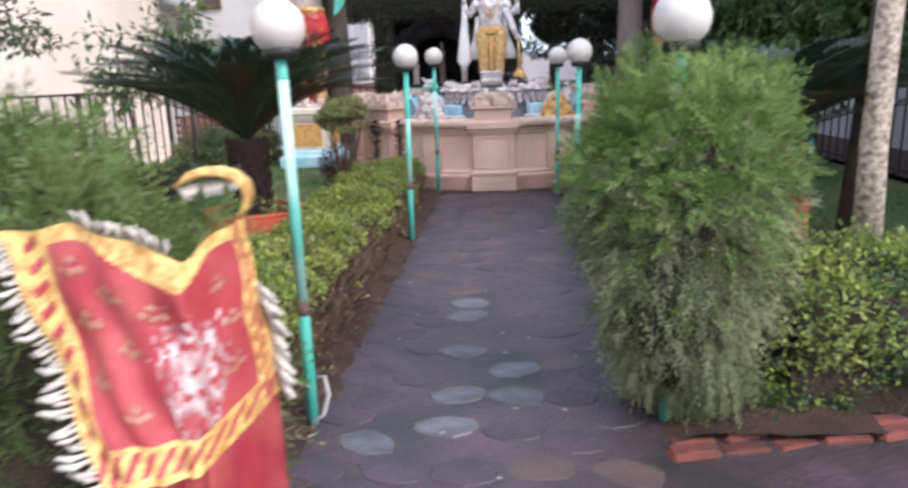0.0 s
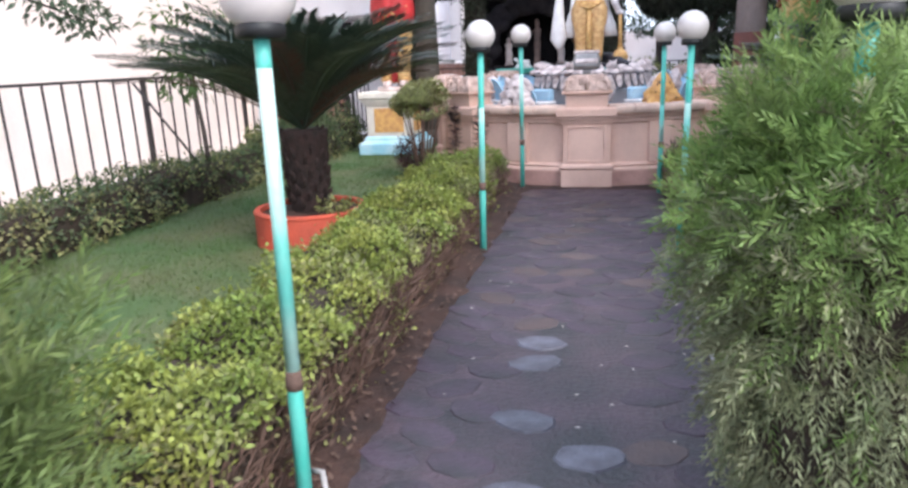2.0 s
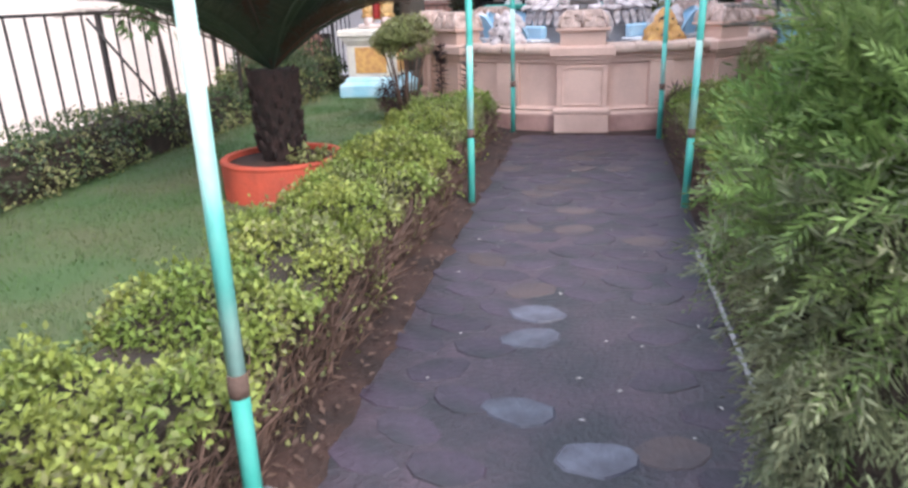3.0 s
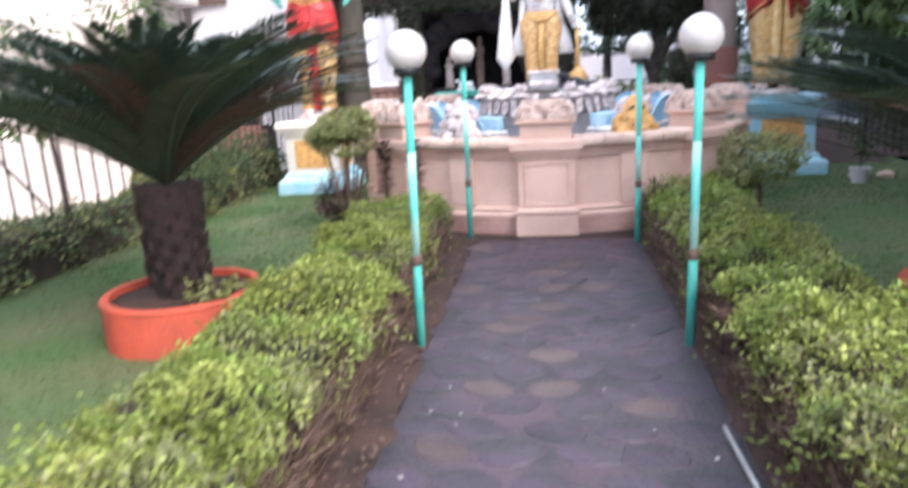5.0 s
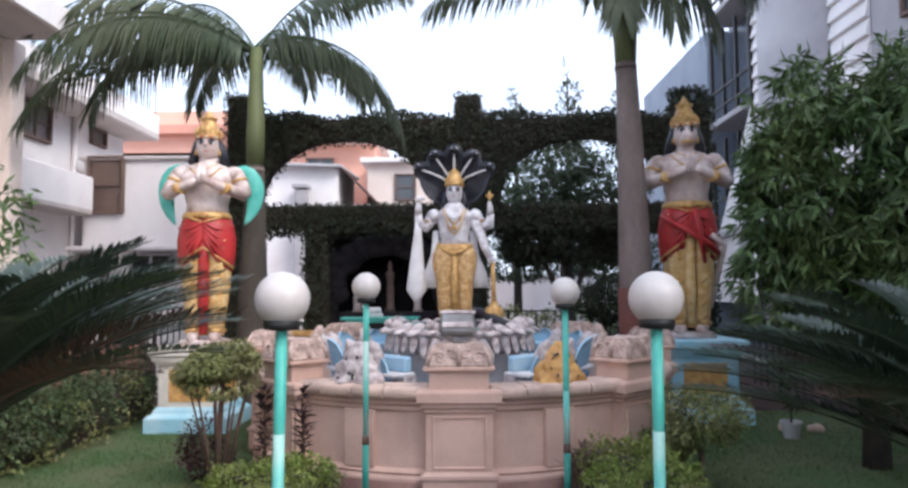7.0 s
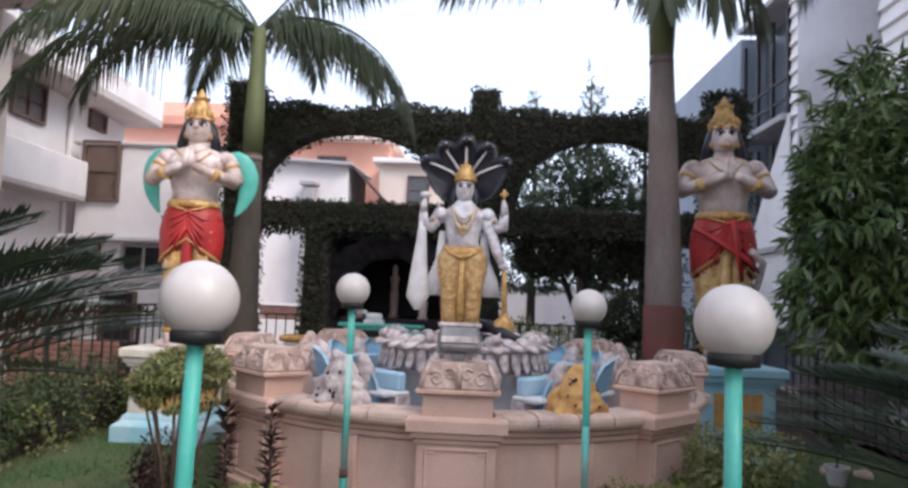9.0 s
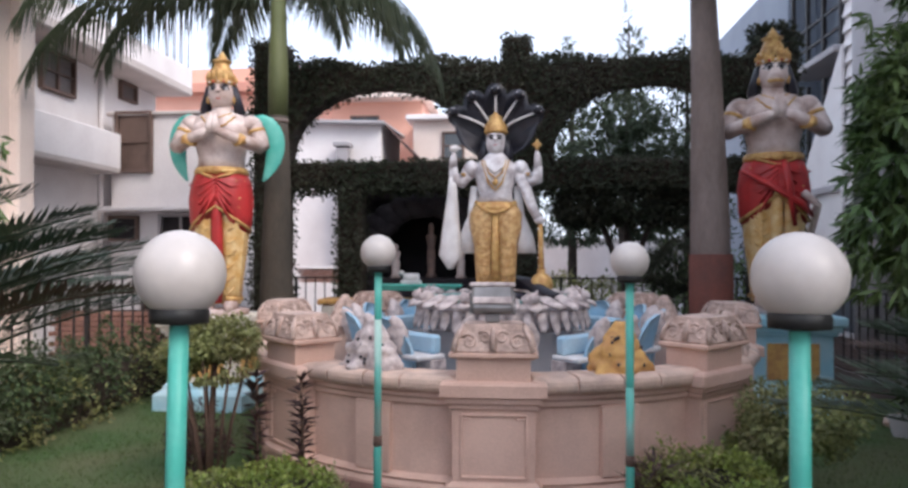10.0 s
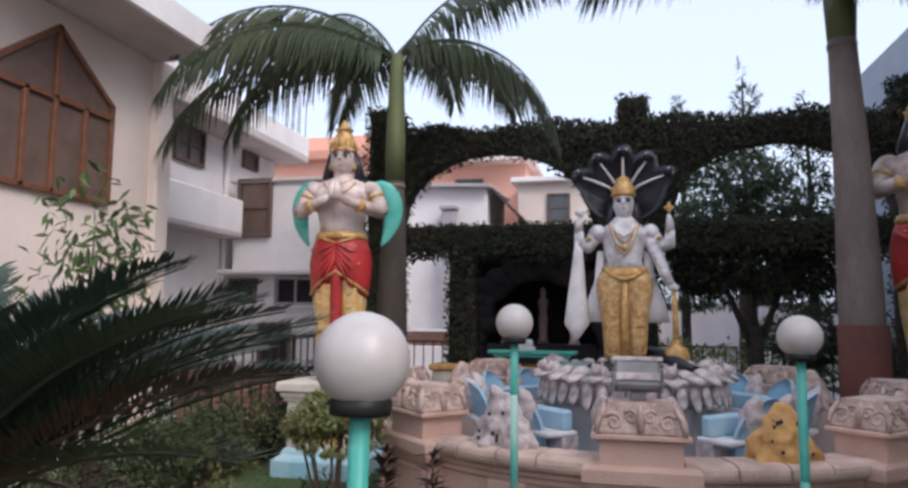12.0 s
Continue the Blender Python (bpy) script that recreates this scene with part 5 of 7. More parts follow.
def frond_shape(length, el, bend, leaflets, leaf_len, leaf_w, hang, vee, mi=0, rachis=0.014, curl=1.3):
    """One feather leaf along +x: it leaves at el degrees and bends down by bend degrees."""
    s = Shape()
    n = 14
    pts, p, dirs = [], Vector((0, 0, 0)), []
    for i in range(n + 1):
        a = radians(el - bend * (i / n) ** curl)
        d = Vector((math.cos(a), 0, math.sin(a)))
        pts.append(p.copy()), dirs.append(d)
        p += d * length / n
    station = []
    for k in range(leaflets + 1):
        f = (0.08 + 0.92 * k / leaflets) * n
        i = min(int(f), n - 1)
        station.append((pts[i].lerp(pts[i + 1], f - i), dirs[i], rachis * (1 - 0.75 * k / leaflets)))
    verts = [pts[0] + Vector((0, q * rachis, z * rachis)) for q, z in ((-1, 0), (1, 0), (0, -1.4))]
    faces = []
    for b, d, w in station:
        verts += [b + Vector((0, -w, 0)), b + Vector((0, w, 0)), b + Vector((0, 0, -1.4 * w))]
    for k in range(leaflets + 1):
        a = 3 * k
        faces += [(a, a + 1, a + 4, a + 3), (a + 1, a + 2, a + 5, a + 4), (a + 2, a, a + 3, a + 5)]
    for k in range(leaflets):
        b, d, w0 = station[k]
        t = (k + 0.5) / leaflets
        up = Vector((-d.z, 0, d.x))
        ll = leaf_len * (0.45 + 0.55 * math.sin(math.pi * min(t * 0.9 + 0.12, 1.0))) * random.uniform(0.85, 1.1)
        for sd in (-1, 1):
            o = (Vector((0, sd, 0)) * 0.85 + d * (0.45 + 0.5 * t) + up * vee + Vector((0, 0, -hang * random.uniform(0.6, 1.3))) + Vector((random.uniform(-0.1, 0.1), random.uniform(-0.1, 0.1), random.uniform(-0.1, 0.1)))).normalized()
            w = o.cross(up).normalized() * leaf_w * 0.5
            mid = b + o * ll * 0.5 + Vector((0, 0, -hang * ll * 0.05))
            tip = b + o * ll + Vector((0, 0, -hang * ll * 0.30))
            r0 = 3 * (k + 1) + (0 if sd < 0 else 1)
            q = len(verts)
            verts += [mid + w, tip, mid - w]
            faces += [(r0, q, q + 1), (r0, q + 1, q + 2)]
    s.add(verts, faces, mi)
    return s


def cycad(at, crown_z, seed, pot_r=0.48, pot_h=0.38):
    random.seed(seed)
    pot = thing("plant_pot", (at[0], at[1], 0.0), "round red painted concrete planter on the lawn", "planter", "red planters")
    part("wall", Shape().turned([(pot_r - 0.05, 0.0), (pot_r * 0.985, 0.0), (pot_r * 0.985, pot_h * 0.90), (pot_r, pot_h * 0.92), (pot_r, pot_h - 0.012), (pot_r - 0.012, pot_h), (pot_r - 0.06, pot_h)], 48), M_POT, pot)
    part("soil", Shape().turned([(0.01, 0.0), (pot_r - 0.045, 0.0), (pot_r - 0.045, pot_h - 0.05), (0.01, pot_h - 0.02)], 32), M_SOIL, pot, "brown soil")
    c = thing("cycad", (at[0], at[1], pot_h - 0.03), "dark green cycad with a scaly trunk in a red planter", "cycad", "cycads in planters")
    h = crown_z - pot_h + 0.03
    rings = []
    for i in range(11):
        t = i / 10
        rings.append((0, 0, -0.03 + t * (h + 0.06), 0.165 + 0.05 * t * t, 0.165 + 0.05 * t * t))
    part("trunk", Shape().loft(rings, 18, 0, None, 0.05, 9), M_CYCAD_TRUNK, c, "brown scaly trunk")
    scale = Shape().loft([(0, 0, 0, 0.035, 0.02), (0.02, 0, 0.05, 0.03, 0.02), (0.045, 0, 0.10, 0.008, 0.008)], 6).mesh("leaf_scale", M_CYCAD_TRUNK)
    for i in range(70):
        a, z = i * 2.4, 0.02 + (i / 70) * h * 0.96
        part("leaf_scale", scale, M_CYCAD_TRUNK, c, at=Matrix.Translation((0.165 * math.cos(a), 0.165 * math.sin(a), z)) @ Matrix.Rotation(a, 4, "Z"))
    kinds = [(66, 52), (60, 50), (54, 48), (48, 46), (43, 42), (38, 38), (33, 36)]
    dry = frond_shape(1.62, 40, 44, 96, 0.21, 0.017, 0.05, 0.35).mesh("frond", M_CYCAD_DRY)
    meshes = [frond_shape(1.42 + 0.06 * j, e, b, 104, 0.23, 0.017, 0.05, 0.35).mesh("frond", M_CYCAD) for j, (e, b) in enumerate(kinds)]
    for j, count in enumerate((8, 12, 15, 15, 12, 8, 5)):
        for i in range(count):
            part("frond", dry if j > 2 and i % 5 == 3 else meshes[j], M_CYCAD, c, at=pose(0, 0, h + 0.03, random.uniform(-8, 8), random.uniform(-6, 6), 360 * (i + 0.37 * j + random.uniform(-0.25, 0.25)) / count))
    return c


cycad((-2.77, 7.24), 1.02, 3, 0.52, 0.34)
cycad((2.24, 7.15), 0.80, 5, 0.50, 0.34)
leafy("pot_weed", (-2.45, 7.0, 0.31), ([(0, 0, 0), (0.02, 0, 0.06)], [0.01, 0.006]), [((0, 0, 0.08), (0.14, 0.12, 0.07)), ((0.12, 0.15, 0.07), (0.1, 0.1, 0.06))], 160, 0.07, M_HEDGE_DRY, "small weeds growing in the red planter", "weed", limbs=False)


def palm(at, trunk, base_paint, shaft, crown, length, fronds, seed, label, dark):
    random.seed(seed)
    t = thing("palm_tree", (at[0], at[1], 0), label, "palm tree")
    part("trunk", Shape().tube([(x, y, z) for x, y, z, r in trunk], [r for x, y, z, r in trunk], 20), M_PALM_DARK if dark else M_PALM_TRUNK, t)
    part("painted_foot", Shape().tube([(trunk[0][0], trunk[0][1], 0.0), (trunk[0][0], trunk[0][1], base_paint)], [trunk[0][3] + 0.012, trunk[0][3] + 0.006 - 0.01 * dark], 20), M_OXIDE if not dark else M_PALM_DARK, t, "red oxide painted foot")
    x, y, z, r = trunk[-1]
    part("ring_scar", Shape().tube([(x, y, z - 0.12), (x, y, z - 0.06)], r + 0.012, 20), M_PALM_TRUNK, t)
    part("crownshaft", Shape().tube([(x, y, z - 0.02), (x, y, z + shaft * 0.3), (x, y, z + shaft)], [r * 1.02, r * 1.04 if dark else r * 1.2, r * 0.7], 18), M_CROWNSHAFT, t, "smooth green crownshaft")
    for ang, el, bend, stretch, *curl in fronds:
        f = frond_shape(length * stretch * random.uniform(0.92, 1.05), el, bend, 104, 0.74, 0.034, 1.15, 0.1, 0, 0.035, *curl)
        part("frond", f, M_PALM, t, at=pose(x, y, crown, 0, 0, ang))
    return t


palm((-3.53, 14.8), [(0, 0, -0.02, 0.27), (0, 0, 0.6, 0.255), (0.0, 0, 2.0, 0.212), (0.01, 0, 3.0, 0.172), (0.01, 0, 3.8, 0.135)], 0.3, 1.85, 5.60, 3.5,
     [(-6, 34, 116, 0.94, 0.7), (22, 60, 78, 0.95), (60, 40, 112, 1), (85, 48, 112, 1), (130, 36, 105, 1), (166, 26, 100, 1.15), (184, 16, 85, 1.2), (200, 28, 102, 1.1), (222, 18, 86, 1), (150, 55, 100, 1), (182, 42, 90, 1.1)], 11, "tall palm with a dark trunk and drooping feather leaves", True)
palm((2.13, 13.8), [(0, 0, -0.02, 0.245), (0, 0, 0.8, 0.24), (-0.01, 0, 2.2, 0.225), (-0.04, 0, 3.8, 0.18), (-0.08, 0, 5.05, 0.145)], 1.84, 1.75, 6.75, 2.9,
     [(0, 30, 140, 0.9), (-35, 28, 140, 1), (45, 50, 115, 1), (90, 50, 110, 1), (140, 50, 105, 1), (180, 48, 105, 1), (215, 50, 108, 1), (262, 48, 115, 1), (310, 40, 140, 1), (20, 60, 125, 1), (240, 62, 110, 1), (178, 2, 46, 1.0), (255, -35, 55, 0.6), (300, -35, 55, 0.6), (350, -20, 70, 0.75)], 12, "tall royal palm with a grey trunk and red oxide foot", False)

# mottled trunk on the right-hand lawn
leafy("mottled_tree", (2.66, 5.84, 0.02), ([(0.03, 0, -0.03), (0.0, 0, 1.0), (0.02, 0, 2.2), (0.05, 0, 3.6)], [0.115, 0.10, 0.09, 0.07]), [((0.1, 0, 4.2), (0.9, 0.9, 0.5)), ((0.6, 0.2, 4.0), (0.7, 0.7, 0.4)), ((-0.4, -0.1, 4.0), (0.7, 0.7, 0.4))], 5000, 0.10, M_TREE, "slim tree with a pale mottled trunk on the lawn", "tree", bark=M_SPOT_TRUNK)
leafy("shade_tree", (3.05, 6.9, 0.02), ([(0, 0, -0.03), (0.05, 0, 1.2), (0.12, 0, 2.4)], [0.13, 0.11, 0.08]), [((0.2, 0, 3.1), (1.1, 1.0, 0.7)), ((0.9, 0.5, 2.9), (0.9, 0.9, 0.6))], 9000, 0.11, M_TREE, "dark-trunked leafy tree behind the lawn", "tree")
leafy("leafy_tree", (3.85, 11.2, 0.02), ([(0, 0, -0.03), (0.05, 0.05, 1.0), (0.0, 0.1, 2.0)], [0.14, 0.11, 0.08]), [((0.0, 0, 3.0), (1.15, 1.0, 1.0)), ((-0.75, -0.1, 2.6), (0.65, 0.7, 0.75)), ((0.8, -0.5, 3.5), (1.1, 1.0, 0.9)), ((0.5, -0.6, 1.9), (1.2, 1.0, 0.75)), ((-0.3, -0.2, 1.7), (0.8, 0.8, 0.6)), ((1.2, 0.2, 4.1), (0.9, 0.9, 0.6)), ((-0.45, 0.1, 3.75), (0.5, 0.5, 0.5)), ((1.6, -1.0, 2.6), (1.0, 1.0, 1.2)), ((-0.95, -0.1, 2.05), (0.5, 0.6, 0.5)), ((-0.9, 0.0, 3.1), (0.42, 0.5, 0.45)), ((0.2, -0.5, 2.5), (0.9, 0.8, 0.7))], 7200, 0.19, M_TREE, "dense leafy tree with long drooping leaves beside a statue", "tree", droop=0.8, aspect=0.21, whorl=6, gap=-0.16)
leafy("spreading_tree", (1.72, 17.6, -0.02), ([(0, 0, 0), (0.03, 0, 1.0), (0, 0, 1.8)], [0.14, 0.12, 0.10]), [((0, 0, 2.8), (1.1, 0.7, 0.50)), ((-0.8, 0.2, 2.75), (0.6, 0.5, 0.4)), ((0.85, 0.2, 2.75), (0.6, 0.5, 0.4))], 9000, 0.11, M_CREEPER, "dark umbrella-shaped small tree under the garden arch", "tree")
leafy("ball_topiary", (2.15, 16.2, 0.0), ([(0, 0, -0.02), (0, 0, 1.2)], [0.05, 0.04]), [((0, 0, 1.62), (0.42, 0.42, 0.45))], 5000, 0.06, M_CREEPER, "dark ball-shaped clipped bush", "bush", limbs=False)
leafy("sapling", (-4.95, 10.7, 0.0), ([(0, 0, -0.02), (0.05, 0, 1.2), (-0.05, 0, 2.3)], [0.03, 0.024, 0.014]), [((0, 0, 2.7), (0.5, 0.4, 0.5)), ((0.35, -0.2, 2.2), (0.35, 0.35, 0.4)), ((-0.3, 0.1, 2.1), (0.4, 0.35, 0.4))], 420, 0.17, M_TREE, "thin sapling with long leaves beside the iron fence", "sapling", droop=0.5, aspect=0.3)
leafy("sapling", (-4.85, 9.0, 0.0), ([(0, 0, -0.02), (-0.10, 0.1, 0.9), (-0.25, 0.2, 1.7)], [0.035, 0.028, 0.018]), [((-0.3, 0.2, 2.0), (0.45, 0.4, 0.45)), ((0.0, 0.0, 1.6), (0.35, 0.35, 0.3)), ((-0.45, 0.3, 1.5), (0.3, 0.3, 0.3))], 420, 0.15, M_TREE, "leaning sapling with sparse leaves beside the iron fence", "sapling", droop=0.5, aspect=0.34)
leafy("roadside_tree", (-6.45, 6.5, 0.0), ([(0, 0, -0.05), (0.05, 0.1, 1.5), (0.25, 0.35, 2.5)], [0.09, 0.07, 0.045]), [((0.6, 0.8, 2.75), (0.5, 0.5, 0.3)), ((0.9, 1.3, 2.35), (0.38, 0.42, 0.26)), ((1.05, 1.5, 2.12), (0.28, 0.3, 0.16))], 620, 0.12, M_FAR_TREE, "thin-leaved branch hanging over the fence", "tree")
for x, y0, h, w in ((3.1, 26.0, 9.0, 1.25), (1.5, 26.6, 8.45, 1.0), (5.0, 27.0, 8.2, 1.2)):
    blobs = []
    k = 9
    for i in range(k):
        u = i / (k - 1)
        rr = w * (1 - u) ** 0.8 + 0.10
        blobs.append(((0.12 * math.sin(i * 2.1), 0.1 * math.cos(i), h * (0.30 + 0.68 * u)), (rr, rr, h * 0.05)))
    leafy("conifer", (x, y0, -0.02), ([(0, 0, 0), (0, 0, h * 0.5), (0, 0, h * 0.97)], [0.16, 0.10, 0.02]), blobs, 7000, 0.22, M_FAR_TREE, "tall thin conifer with layered branches behind the arch", "tree", droop=0.1, aspect=0.25, limbs=False)
leafy("background_tree", (2.6, 23.5, -0.02), ([(0, 0, 0), (0, 0, 2.5), (0.1, 0, 4.0)], [0.2, 0.16, 0.1]), [((0, 0, 5.4), (1.1, 1.0, 0.55)), ((0.6, 0, 4.7), (1.0, 0.9, 0.4)), ((-0.7, 0, 4.5), (0.9, 0.8, 0.32)), ((-0.2, 0, 3.9), (1.1, 0.9, 0.35)), ((0.3, 0, 3.1), (0.8, 0.8, 0.7))], 9500, 0.17, M_FAR_TREE, "open-crowned tree behind the garden arch", "tree", gap=-0.12)
leafy("background_shrub", (0.9, 22.4, -0.02), ([(0, 0, 0), (0, 0, 0.5)], [0.06, 0.04]), [((0, 0, 0.9), (0.9, 0.6, 0.55)), ((-1.1, 0.1, 0.7), (0.7, 0.5, 0.45)), ((1.0, 0.2, 0.75), (0.7, 0.5, 0.5))], 3600, 0.13, M_HEDGE_DRY, "pale yellowish shrubs beyond the back fence", "shrub")
leafy("background_shrub", (3.0, 21.0, -0.02), ([(0, 0, 0), (0, 0, 0.6)], [0.06, 0.04]), [((0, 0, 1.3), (0.9, 0.6, 0.7)), ((1.3, 0, 1.2), (0.9, 0.6, 0.7))], 5000, 0.12, M_TREE, "pale green shrubs beyond the back fence", "shrub")

# clipped shrubs before the fountain
topiary = leafy("mushroom_topiary", (-2.52, 10.45, 0.03), ([(-0.02, 0, -0.03), (0.0, 0, 0.5), (0.03, 0, 1.02)], [0.03, 0.026, 0.02]), [((0, 0, 1.15), (0.40, 0.38, 0.20)), ((-0.16, 0, 1.08), (0.28, 0.28, 0.15))], 6000, 0.05, M_HEDGE_DRY, "flat-topped clipped shrub on bare stems before the fountain", "shrub", bark=M_TWIG, limbs=False)
for i in range(9):
    a = i * 0.7
    part("stem", Shape().tube([(0.06 * math.cos(a), 0.06 * math.sin(a), -0.02), (0.16 * math.cos(a), 0.14 * math.sin(a), 0.5), (0.30 * math.cos(a), 0.28 * math.sin(a), 1.06)], [0.016, 0.012, 0.007], 6), M_TWIG, topiary)
part("skirt", leaf_mesh("skirt", M_HEDGE_DRY, *(lambda p, q: (p + np.array([0, 0, 0.98]), q + np.array([0, 0, -0.4]), q))(*on_blob(900, (0.34, 0.32, 0.14))), 0.05, 0.024), M_HEDGE_DRY, topiary, "olive leaves under the crown")
leafy("round_topiary", (1.80, 10.3, 0.03), ([(0, 0, -0.03), (0, 0, 0.4)], [0.03, 0.02]), [((0, 0, 0.66), (0.42, 0.40, 0.27)), ((-0.25, 0.1, 0.45), (0.28, 0.28, 0.2))], 6500, 0.05, M_HEDGE_DRY, "rounded olive-green clipped shrub before the fountain", "shrub", bark=M_TWIG, limbs=False)
leafy("corner_bush", (-2.75, 10.75, 0.03), ([(0, 0, -0.03), (0, 0, 0.2)], [0.02, 0.014]), [((0, 0, 0.3), (0.28, 0.25, 0.26))], 1500, 0.05, M_RED_LEAF, "low reddish-brown bush before the fountain", "bush", limbs=False)
leafy("fence_bush", (-4.95, 11.4, 0.02), ([(0, 0, -0.03), (0, 0, 0.3)], [0.04, 0.03]), [((0, 0, 0.5), (0.45, 0.6, 0.42)), ((-0.1, 0.9, 0.5), (0.42, 0.5, 0.42))], 6000, 0.06, M_DARK_HEDGE, "dark rounded bush near the iron fence", "bush", limbs=False)


def ti_plant(x, y0, h, n, label, ln=0.17):
    t = thing("ti_plant", (x, y0, 0.03), label, "plant")
    part("stem", Shape().tube([(0, 0, -0.02), (0.01, 0, h * 0.5), (0, 0, h)], [0.016, 0.014, 0.008], 8), M_TWIG, t)
    z = rng.uniform(0.25, 1.0, n) * h
    a = rng.uniform(0, 2 * math.pi, n)
    D = np.stack([np.cos(a), np.sin(a), rng.uniform(-0.1, 0.9, n)], 1)
    part("foliage", leaf_mesh("foliage", M_RED_LEAF, np.stack([0 * z, 0 * z, z], 1), D, np.stack([0 * z, 0 * z, 0 * z + 1], 1) + rng.normal(size=(n, 3)) * 0.2, ln, 0.032, 0.3), M_RED_LEAF, t)
    return t


ti_plant(-1.96, 9.92, 0.98, 130, "tall dark red spiky plant before the fountain wall", 0.12)
ti_plant(-1.63, 9.88, 0.98, 130, "tall dark red spiky plant before the fountain wall", 0.12)
ti_plant(0.66, 9.62, 0.52, 26, "small dark red broad-leaved plant at the path's end", 0.20)


# ---- creeper-covered arch ----
arch = thing("garden_arch", (0, 17.0, 0), "double garden arch wholly covered in dark creeper", "arch")
T = 0.30


def arch_low(x):
    """Underside of the arched upper beam at x."""
    for c, hw in ((-2.46, 1.60), (2.03, 1.62)):
        if abs(x - c) < hw:
            return 3.44 + 1.19 * math.sqrt(1 - ((x - c) / hw) ** 2)
    return 3.3


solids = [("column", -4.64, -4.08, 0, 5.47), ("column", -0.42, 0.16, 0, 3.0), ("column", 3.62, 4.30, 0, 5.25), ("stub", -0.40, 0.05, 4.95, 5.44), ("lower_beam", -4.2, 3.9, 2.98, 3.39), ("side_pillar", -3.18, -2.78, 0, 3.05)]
# Cores under the creeper share the foliage's shade-dark brown.
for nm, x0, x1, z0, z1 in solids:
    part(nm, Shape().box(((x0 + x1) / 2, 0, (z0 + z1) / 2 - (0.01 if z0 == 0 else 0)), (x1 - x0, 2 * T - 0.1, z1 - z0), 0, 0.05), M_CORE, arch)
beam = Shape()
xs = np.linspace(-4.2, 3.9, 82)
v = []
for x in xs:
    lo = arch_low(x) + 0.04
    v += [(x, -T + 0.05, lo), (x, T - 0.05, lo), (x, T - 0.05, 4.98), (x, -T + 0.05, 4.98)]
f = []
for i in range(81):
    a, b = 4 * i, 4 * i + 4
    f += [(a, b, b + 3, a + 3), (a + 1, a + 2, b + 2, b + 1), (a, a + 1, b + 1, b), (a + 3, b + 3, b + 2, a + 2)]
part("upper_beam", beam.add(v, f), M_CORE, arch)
n = 140000
X, Z = rng.uniform(-4.8, 4.55, n), rng.uniform(0.3, 5.85, n)
inside = np.zeros(n, bool)
for nm, x0, x1, z0, z1 in solids:
    inside |= (X > x0 - 0.04) & (X < x1 + 0.04) & (Z > z0 - 0.08) & (Z < z1 + 0.03)
low = np.array([arch_low(x) for x in X])
top = 5.03 + 0.06 * np.sin(X * 3.1) + 0.04 * np.sin(X * 7.7)
inside |= (X > -4.2) & (X < 3.9) & (Z > low - 0.03) & (Z < top)
X, Z = X[inside], Z[inside]
m = len(X)
Y = np.where(rng.uniform(size=m) < 0.72, -T, T) + rng.normal(0, 0.06, m)
rim = rng.uniform(size=m) < 0.3
Y[rim] = rng.uniform(-T, T, rim.sum())
P = np.stack([X, Y, Z], 1)
N = np.stack([rng.normal(0, 0.4, m), np.sign(Y), rng.normal(0, 0.4, m)], 1)
part("creeper", leaf_mesh("creeper", M_CREEPER, P, N * 0.5 + rng.normal(size=(m, 3)) * 0.6, N + np.array([0, 0, 0.5]), 0.062, 0.042, 0.2), M_CREEPER, arch, "dark creeper leaves")
k = 5200
xs = rng.uniform(-4.2, 3.9, k)
P = np.stack([xs, rng.uniform(-T, T, k), 4.99 + 0.06 * np.sin(xs * 3.1) + rng.uniform(0, 0.10, k)], 1)
q = rng.uniform(size=k) < 0.35
P[q, 2] = rng.uniform(2.82, 3.0, q.sum())
part("loose_sprig", leaf_mesh("loose_sprig", M_CREEPER, P, rng.normal(size=(k, 3)) + np.array([0, 0, 0.3]), rng.normal(size=(k, 3)), 0.10, 0.05), M_CREEPER, arch)
leafy("crown_bush", (3.95, 17.0, 5.2), ([(0, 0, -0.05), (0, 0, 0.1)], [0.05, 0.04]), [((0, 0, 0.14), (0.40, 0.35, 0.27))], 2200, 0.09, M_CREEPER, "tuft of creeper on the arch's column", "creeper", limbs=False)

# grotto under the arch
grotto = thing("grotto", (-1.75, 18.2, 0), "dark rock grotto sheltering small figures", "grotto")
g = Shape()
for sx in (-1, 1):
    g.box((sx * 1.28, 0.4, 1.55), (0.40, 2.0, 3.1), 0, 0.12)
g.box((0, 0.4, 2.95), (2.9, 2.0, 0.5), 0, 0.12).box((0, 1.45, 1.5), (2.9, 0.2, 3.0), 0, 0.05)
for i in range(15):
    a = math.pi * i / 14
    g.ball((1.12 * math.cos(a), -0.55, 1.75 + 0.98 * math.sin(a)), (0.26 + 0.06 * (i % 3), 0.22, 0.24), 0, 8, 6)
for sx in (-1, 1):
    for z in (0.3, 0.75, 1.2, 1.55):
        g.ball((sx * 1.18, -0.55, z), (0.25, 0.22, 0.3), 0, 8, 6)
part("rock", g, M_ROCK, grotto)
# Back panel painted near black for the shade inside the grotto.
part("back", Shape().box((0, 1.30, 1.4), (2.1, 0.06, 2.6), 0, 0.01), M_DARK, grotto)
